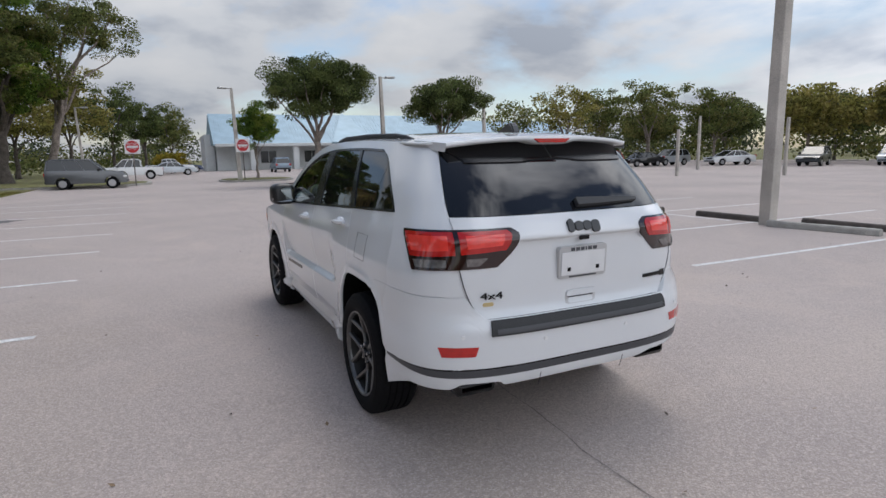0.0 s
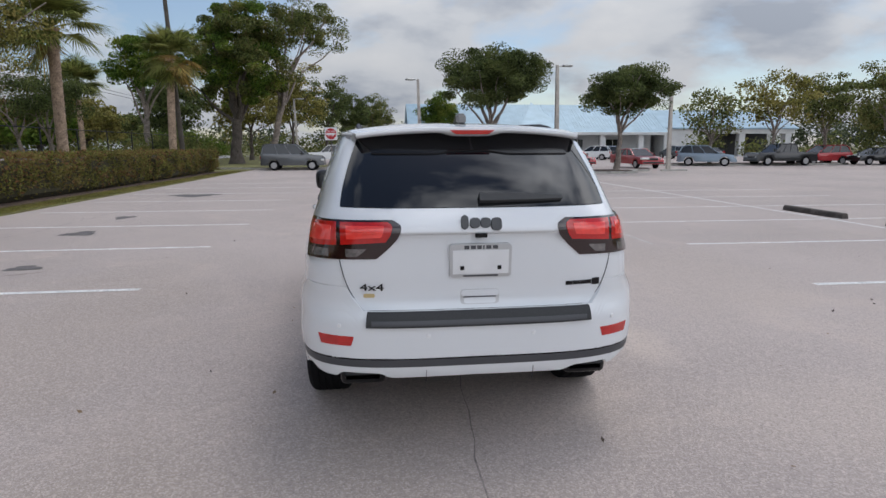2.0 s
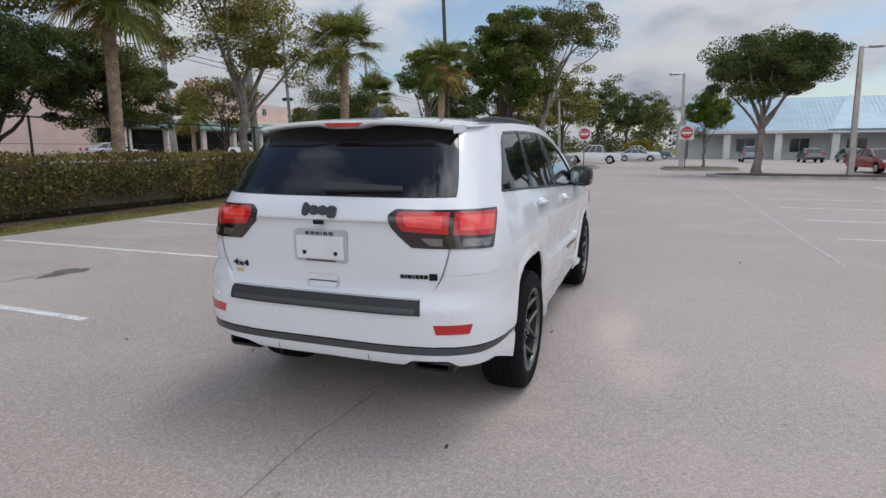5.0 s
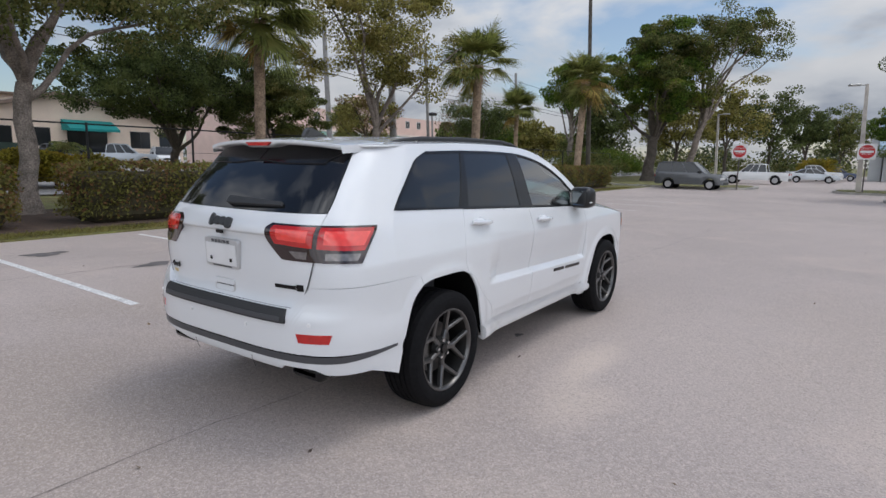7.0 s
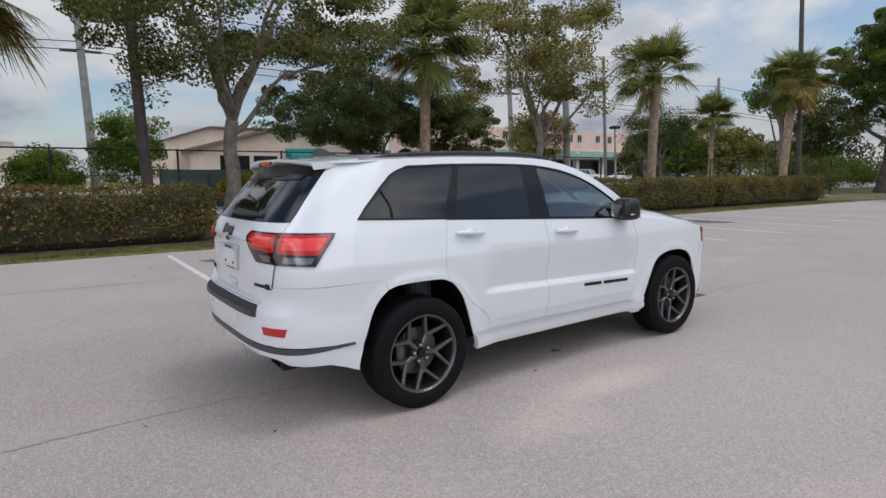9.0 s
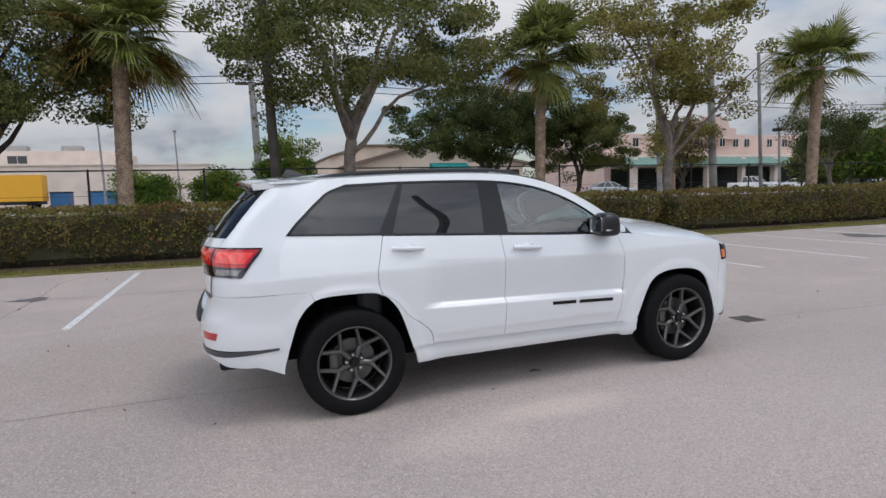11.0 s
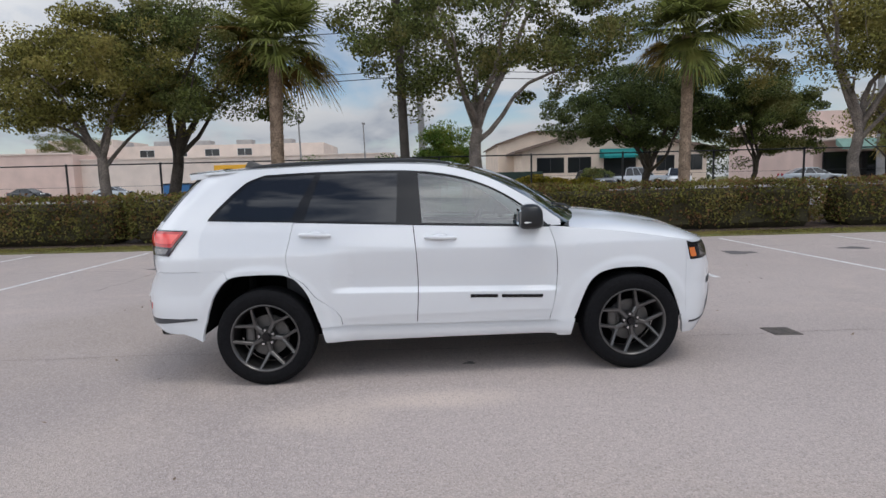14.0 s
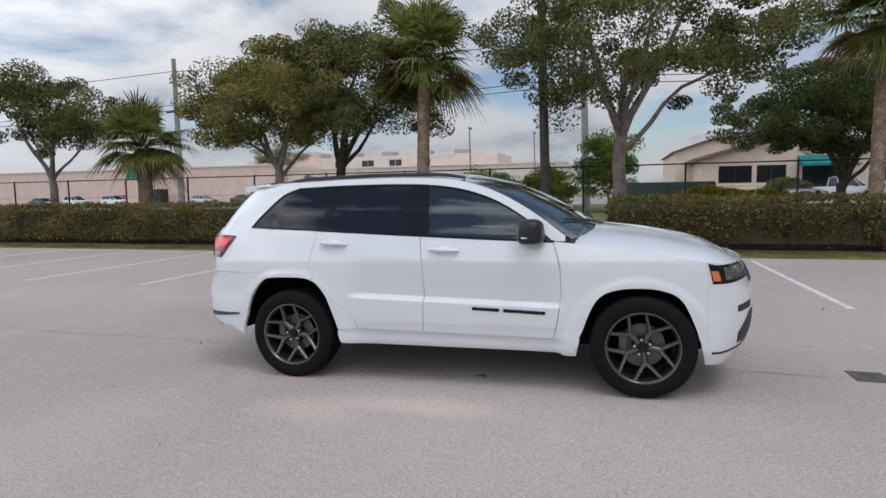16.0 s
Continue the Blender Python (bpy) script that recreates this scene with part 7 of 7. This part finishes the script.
# nose
whole("front_bumper", M_WHITE, car, "", dict(sl=lambda z: max(1.90 if z > 0.42 else 1.85, ARCHES[1][0] + ARCH_W[1](z)), sr=FRONT0 + 1.3, zb=lambda s: 0.262 + 0.05 * min(1, max(0, (s - 2.2) / 0.4)), zt=lambda s: HOODSIDE(min(s, 2.05)) - 0.002, ns=46, nz=26, fold=0.03, off=lambda s, z: 0.006 * math.exp(-((z - 0.80) / 0.05) ** 2)))
for mirror in (False, True):
    # headlamp: s runs from the side towards the nose
    hl = Skin().patch(lambda z: 1.905 + 0.45 * (1.0 - z), lambda z: 2.62, lambda s: 0.868 + 0.05 * max(0, (s - 2.2)), lambda s: HOODSIDE(min(s, 2.05)) - 0.012, 26, 8, off=0.004, fold=0.02, mirror=mirror).make("headlamp", M_GLOSS, car, "dark headlamp with amber side marker")
    Skin().patch(lambda z: 1.922 + 0.45 * (1.0 - z), lambda z: 2.03 + 0.40 * (1.0 - z), lambda s: 0.890, lambda s: 0.962, 6, 6, off=0.007, fold=0.004, mirror=mirror).make("amber_lens", M_AMBER, hl, "amber side marker")
    Skin().patch(lambda z: 2.15, lambda z: 2.56, lambda s: 0.895, lambda s: 0.985, 14, 6, off=0.007, fold=0.004, mirror=mirror).make("lens", M_LENSCLEAR, hl, "clear lens")
    Skin().patch(lambda z: 2.33, lambda z: 2.65, lambda s: 0.645 + 0.02 * (s - 2.1), lambda s: 0.685 + 0.05 * (s - 2.1), 10, 4, off=0.003, fold=0.01, mirror=mirror).make("air_slot", M_GRAIN, car, "black air slot in the bumper")
    Skin().patch(lambda z: 2.37 - 0.25 * max(0, z - 0.42), lambda z: 2.72, lambda s: 0.415, lambda s: 0.47 + 0.16 * min(1, max(0, (s - 2.31) / 0.3)), 12, 6, off=0.003, fold=0.01, mirror=mirror).make("fog_recess", M_GRAIN, car, "black fog lamp recess")
    Skin().patch(lambda z: 1.97, lambda z: FRONT0 + 1.3, lambda s: 0.352 + 0.03 * min(1, max(0, (s - 2.1) / 0.4)), lambda s: 0.368 + 0.03 * min(1, max(0, (s - 2.1) / 0.4)), 26, 2, off=0.003, fold=0.01, mirror=mirror).make("lip_strip", M_GRAIN, car, "black strip along the lower bumper")
whole("grille", M_GRAIN, car, "black grille with slots", dict(sl=2.68, sr=FRONT0 + 1.3, zb=0.84, zt=0.945, ns=14, nz=6, off=0.009, fold=0.01))
whole("lower_grille", M_GRAIN, car, "black lower intake", dict(sl=2.76, sr=FRONT0 + 1.3, zb=0.42, zt=0.62, ns=14, nz=6, off=0.004, fold=0.01))

# roof spoiler with brake light
def spoiler(v, u, sgn):
    """v: 0 on the roof, 1 at the trailing edge, 2 back under it at the glass."""
    x = sgn * (0.668 - 0.052 * min(v, 1)) * u
    tail = -2.150 + 0.085 * u ** 3
    front = -1.86 + 0.10 * u ** 4
    if v <= 1:
        y = front + (tail - front) * v
        z = 1.741 - 0.034 * u ** 2.6 - 0.022 * v
    else:
        w = v - 1
        y = tail + 0.010 * min(1, w * 4) + 0.14 * max(0, w - 0.25) / 0.75
        z = 1.719 - 0.034 * u ** 2.6 - (0.026 + 0.020 * math.exp(-((u * 0.66) / 0.15) ** 6)) * min(1, w * 4)
    return Vector((x, y, z))


sk = Skin()
VS = [0, 0.25, 0.5, 0.75, 0.92, 1.0, 1.06, 1.25, 1.6, 2.0]
for sgn in (1, -1):
    P, N = [], []
    for v in VS:
        pr, nr = [], []
        for u in [i / 20 for i in range(21)]:
            nr.append(Vector((0.15 * sgn * u ** 3, -0.12, 0.98)).normalized() if v < 0.93 else Vector((0, -0.95, 0.25)).normalized() if v < 1.2 else Vector((0, -0.3, -0.95)).normalized())
            pr.append(spoiler(v, u, sgn))
        P.append(pr); N.append(nr)
    sk.grid(P, N, 0.0, sgn > 0)
    # end cap down to the pillar
    ends = [spoiler(v, 1, sgn) for v in VS[:7]]
    side = Vector((sgn, -0.2, 0)).normalized()
    sk.grid([ends, [p + Vector((sgn * 0.006, 0.01, -0.045)) for p in ends]], [[side] * 7, [side] * 7], 0.0, sgn < 0)
sp = sk.make("roof_spoiler", M_WHITE, car)
bm = bmesh.new(); add_poly_prism(bm, [(-0.122, 1.705), (0.122, 1.705), (0.088, 1.683), (-0.088, 1.683)], 1, -2.158, -2.12); part("brake_light", bm, M_LENSRED, sp, "red high brake light")
whole("spoiler_shade_panel", M_GLOSS, sp, "gloss black panel under the spoiler", dict(sl=HM, sr=lambda z: s_at_x(0.535 + 0.085 * min(1, max(0, (z - 1.595) / 0.07)), z), zb=lambda s: 1.576 + 0.016 * math.exp(-(shell(s, 1.6).x / 0.14) ** 4), zt=1.694, ns=30, nz=8, off=0.010, fold=0.012))

# rails and aerial
for k in (-1, 1):
    bm = bmesh.new()
    pts = [(k * 0.610, -1.62, 1.712), (k * 0.612, -1.50, 1.730), (k * 0.614, -1.32, 1.744), (k * 0.616, -0.8, 1.752), (k * 0.612, -0.25, 1.744), (k * 0.604, -0.06, 1.726), (k * 0.596, 0.06, 1.704)]
    add_tube(bm, pts, [0.008, 0.013, 0.014, 0.014, 0.014, 0.013, 0.008], 8)
    rail = part("roof_rail", bm, M_GRAIN, car, "low black roof rail", smooth=60)
    part("rail_foot", box((k * 0.613 - 0.010, -1.34, 1.70), (k * 0.613 + 0.010, -0.22, 1.744), 0.004), M_GRAIN, rail)
bm = bmesh.new()
add_poly_prism(bm, [(-1.80, 1.745), (-1.77, 1.80), (-1.74, 1.812), (-1.62, 1.762), (-1.58, 1.755)], 0, -0.028, 0.028)
bmesh.ops.bevel(bm, geom=bm.edges[:], offset=0.01, segments=2, affect="EDGES")
part("shark_fin_aerial", bm, M_RIM, car, "grey fin aerial")

# inside
# plain black box for the underbody, put in to block light beneath the car
part("underbody", box((-0.74, -1.80, 0.33), (0.74, 1.95, 0.47), 0.06), M_UNDER, car)
for mirror in (False, True):
    # added black shell behind the panels, so that shade in the gaps is its colour
    Skin().patch(-1.90, 1.88, lambda s: max(0.34, arch_z(s) + 0.012), lambda s: BELT(min(s, 0.9)) - 0.03 if s < 0.9 else HOODSIDE(s) - 0.04, 60, 6, off=-0.045, fold=0, mirror=mirror).make("inner_panel", M_UNDER, car)
    k = -1 if mirror else 1
    for (c, pts), f in zip(ARCHES, ARCH_Z):
        bm = bmesh.new()
        prev = None
        half = ARCH_W[0 if c < 0 else 1](0.42)
        for i in range(33):
            d = half * math.sin(math.pi / 2 * (i / 16 - 1))
            y, z = c + d, f(abs(d)) + 0.003
            row = [bm.verts.new((k * (side_x(min(y, 1.9), max(z, 0.3)) - 0.012), y, z)), bm.verts.new((k * 0.45, y, z))]
            if prev:
                bm.faces.new((prev[0], prev[1], row[1], row[0]))
            prev = row
        part("wheel_liner", bm, M_UNDER, car)
        part("liner_wall", box((k * 0.50 - 0.05, c - half, 0.36), (k * 0.50 + 0.05, c + half, pts[-1][0] + 0.002), 0.01), M_UNDER, car)
# the same added black shell behind the gaps of the tail
whole("rear_inner_panel", M_UNDER, car, "", dict(sl=HM, sr=-1.95, zb=0.45, zt=1.30, ns=30, nz=6, off=-0.05, fold=0))
part("dashboard", box((-0.72, 0.42, 0.85), (0.72, 0.95, 1.13), 0.09, seg=3), M_GRAIN, car)
bm = bmesh.new()
bmesh.ops.create_circle(bm, segments=28, radius=0.185)
me_pts = [v.co.copy() for v in bm.verts]
bm.free()
bm = bmesh.new()
ringm = pose(-0.37, 0.32, 1.10, 65, 0, 0)
add_tube(bm, [ringm @ p for p in me_pts] + [ringm @ me_pts[0]], 0.016, 8)
add_tube(bm, [ringm @ Vector((-0.18, 0, 0)), ringm @ Vector((0.18, 0, 0))], 0.022, 6)
part("steering_wheel", bm, M_GRAIN, car)
for k in (-1, 1):
    st = part("front_seat", box((k * 0.37 - 0.26, -0.42, 0.55), (k * 0.37 + 0.26, 0.12, 0.80), 0.08, seg=3), M_SEAT, car)
    part("seat_back", box((-0.25, -0.09, 0), (0.25, 0.09, 0.62), 0.07, pose(k * 0.37, -0.42, 0.72, -16), 3), M_SEAT, st)
    part("head_rest", box((-0.14, -0.06, 0), (0.14, 0.06, 0.20), 0.05, pose(k * 0.37, -0.62, 1.36, -12), 3), M_SEAT, st)
part("rear_seat", box((-0.65, -1.35, 0.55), (0.65, -1.15, 1.28), 0.08, seg=3), M_SEAT, car)
part("headliner", box((-0.62, -1.6, 1.655), (0.62, -0.1, 1.675), 0.01), M_SEAT, car)
part("cabin_floor", box((-0.8, -1.6, 0.46), (0.8, 0.95, 0.54), 0.01), M_UNDER, car)
part("bulkhead", box((-0.75, -1.62, 0.5), (0.75, -1.56, 1.60), 0.02), M_UNDER, car)

# wheels
def lathe(profile, seg=64):
    """A body of revolution about x from (x, r) points."""
    bm = bmesh.new()
    rings = []
    for i in range(seg):
        t = 2 * math.pi * i / seg
        rings.append([bm.verts.new((x, r * math.cos(t), r * math.sin(t))) for x, r in profile])
    for i in range(seg):
        a, b = rings[i], rings[(i + 1) % seg]
        for j in range(len(profile) - 1):
            bm.faces.new((a[j], a[j + 1], b[j + 1], b[j]))
    bmesh.ops.recalc_face_normals(bm, faces=bm.faces[:])
    return bm


tyre_profile = [(-0.125, 0.262), (-0.135, 0.29), (-0.137, 0.325), (-0.125, 0.362), (-0.105, 0.381)]
for g in (-0.062, -0.02, 0.022, 0.062):
    tyre_profile += [(g - 0.012, 0.386), (g - 0.0055, 0.386), (g - 0.005, 0.377), (g + 0.005, 0.377), (g + 0.0055, 0.386)]
tyre_profile += [(0.105, 0.381), (0.125, 0.362), (0.131, 0.345), (0.1335, 0.344), (0.1375, 0.322), (0.135, 0.296), (0.132, 0.288), (0.126, 0.272), (0.118, 0.2665), (0.112, 0.262)]
SPOKES = []


def wheel(at, k):
    w = part("wheel", lathe(tyre_profile, 72), M_TYRE, car, "low-profile tyre on a graphite alloy rim", smooth=32)
    w.matrix_local = pose(*at) @ Matrix.Diagonal((k, 1, 1, 1))
    rim = part("rim", lathe([(0.106, 0.2655), (0.119, 0.271), (0.126, 0.270), (0.127, 0.262), (0.119, 0.254), (0.104, 0.250)], 72), M_RIM, w, smooth=40)
    part("barrel", lathe([(0.104, 0.2505), (0.06, 0.243), (-0.06, 0.238), (-0.115, 0.258)], 48), M_BARREL, w, smooth=40)
    bm = bmesh.new()
    bmesh.ops.create_cone(bm, cap_ends=True, segments=40, radius1=0.165, radius2=0.165, depth=0.03, matrix=pose(0.005, 0, 0, 0, 90))
    part("brake_disc", bm, M_DISC, w, smooth=40)
    bm = bmesh.new()
    bmesh.ops.create_cone(bm, cap_ends=True, segments=40, radius1=0.238, radius2=0.238, depth=0.01, matrix=pose(-0.09, 0, 0, 0, 90))
    part("dust_shield", bm, M_UNDER, w)
    part("caliper", box((-0.02, -0.175, -0.05), (0.05, -0.10, 0.10), 0.02, seg=2), M_DISC, w)
    bm = bmesh.new()
    bmesh.ops.create_cone(bm, cap_ends=True, segments=32, radius1=0.078, radius2=0.066, depth=0.036, matrix=pose(0.062, 0, 0, 0, 90))
    part("hub", bm, M_BARREL, w, smooth=40)
    bm = bmesh.new()
    bmesh.ops.create_cone(bm, cap_ends=True, segments=28, radius1=0.032, radius2=0.028, depth=0.012, matrix=pose(0.092, 0, 0, 0, 90))
    part("centre_cap", bm, M_GLOSS, w, smooth=40)
    for i in range(5):
        a = 2 * math.pi * i / 5 + radians(63)
        if not SPOKES:
            bm = bmesh.new()

            def arm(r0, a0, w0, x0, r1, a1, w1, x1, d=0.032):
                p0, p1 = Vector((0, r0 * math.cos(a0), r0 * math.sin(a0))), Vector((0, r1 * math.cos(a1), r1 * math.sin(a1)))
                t = (p1 - p0).normalized()
                n = Vector((0, -t.z, t.y))
                vs = []
                for p, wd, x in ((p0, w0, x0), ((p0 + p1) / 2, (w0 + w1) / 2, (x0 + x1) / 2 - 0.002), (p1, w1, x1)):
                    vs.append([bm.verts.new((x - d, *(p + n * wd)[1:])), bm.verts.new((x - 0.008, *(p + n * wd)[1:])), bm.verts.new((x, *(p + n * wd * 0.55)[1:])), bm.verts.new((x, *(p - n * wd * 0.55)[1:])), bm.verts.new((x - 0.008, *(p - n * wd)[1:])), bm.verts.new((x - d, *(p - n * wd)[1:]))])
                for r0_, r1_ in zip(vs, vs[1:]):
                    for j in range(6):
                        bm.faces.new((r0_[j], r0_[(j + 1) % 6], r1_[(j + 1) % 6], r1_[j]))
                bm.faces.new(vs[0]); bm.faces.new(vs[-1])
            arm(0.040, 0, 0.018, 0.082, 0.150, 0, 0.0175, 0.078)
            arm(0.128, 0.035, 0.0150, 0.078, 0.258, 0.385, 0.0120, 0.118)
            arm(0.128, -0.035, 0.0150, 0.078, 0.258, -0.385, 0.0120, 0.118)
            bmesh.ops.recalc_face_normals(bm, faces=bm.faces[:])
            sp_ = part("spoke", bm, M_RIM, w, "", smooth=35)
            SPOKES.append(sp_.data)
        else:
            sp_ = new("spoke", SPOKES[0]); sp_.parent = w
        sp_.matrix_local = pose(0, 0, 0, math.degrees(a))
        b = a + math.pi / 5
        bm = bmesh.new()
        bmesh.ops.create_cone(bm, cap_ends=True, segments=6, radius1=0.0125, radius2=0.011, depth=0.022, matrix=pose(0.084, 0.058 * math.cos(b), 0.058 * math.sin(b), 0, 90))
        part("lug_nut", bm, M_CHROME, w)
    return w


for k in (-1, 1):
    wheel((k * 0.826, AXLE_R, HUB), k)
    wheel((k * 0.826, AXLE_F, HUB), k)
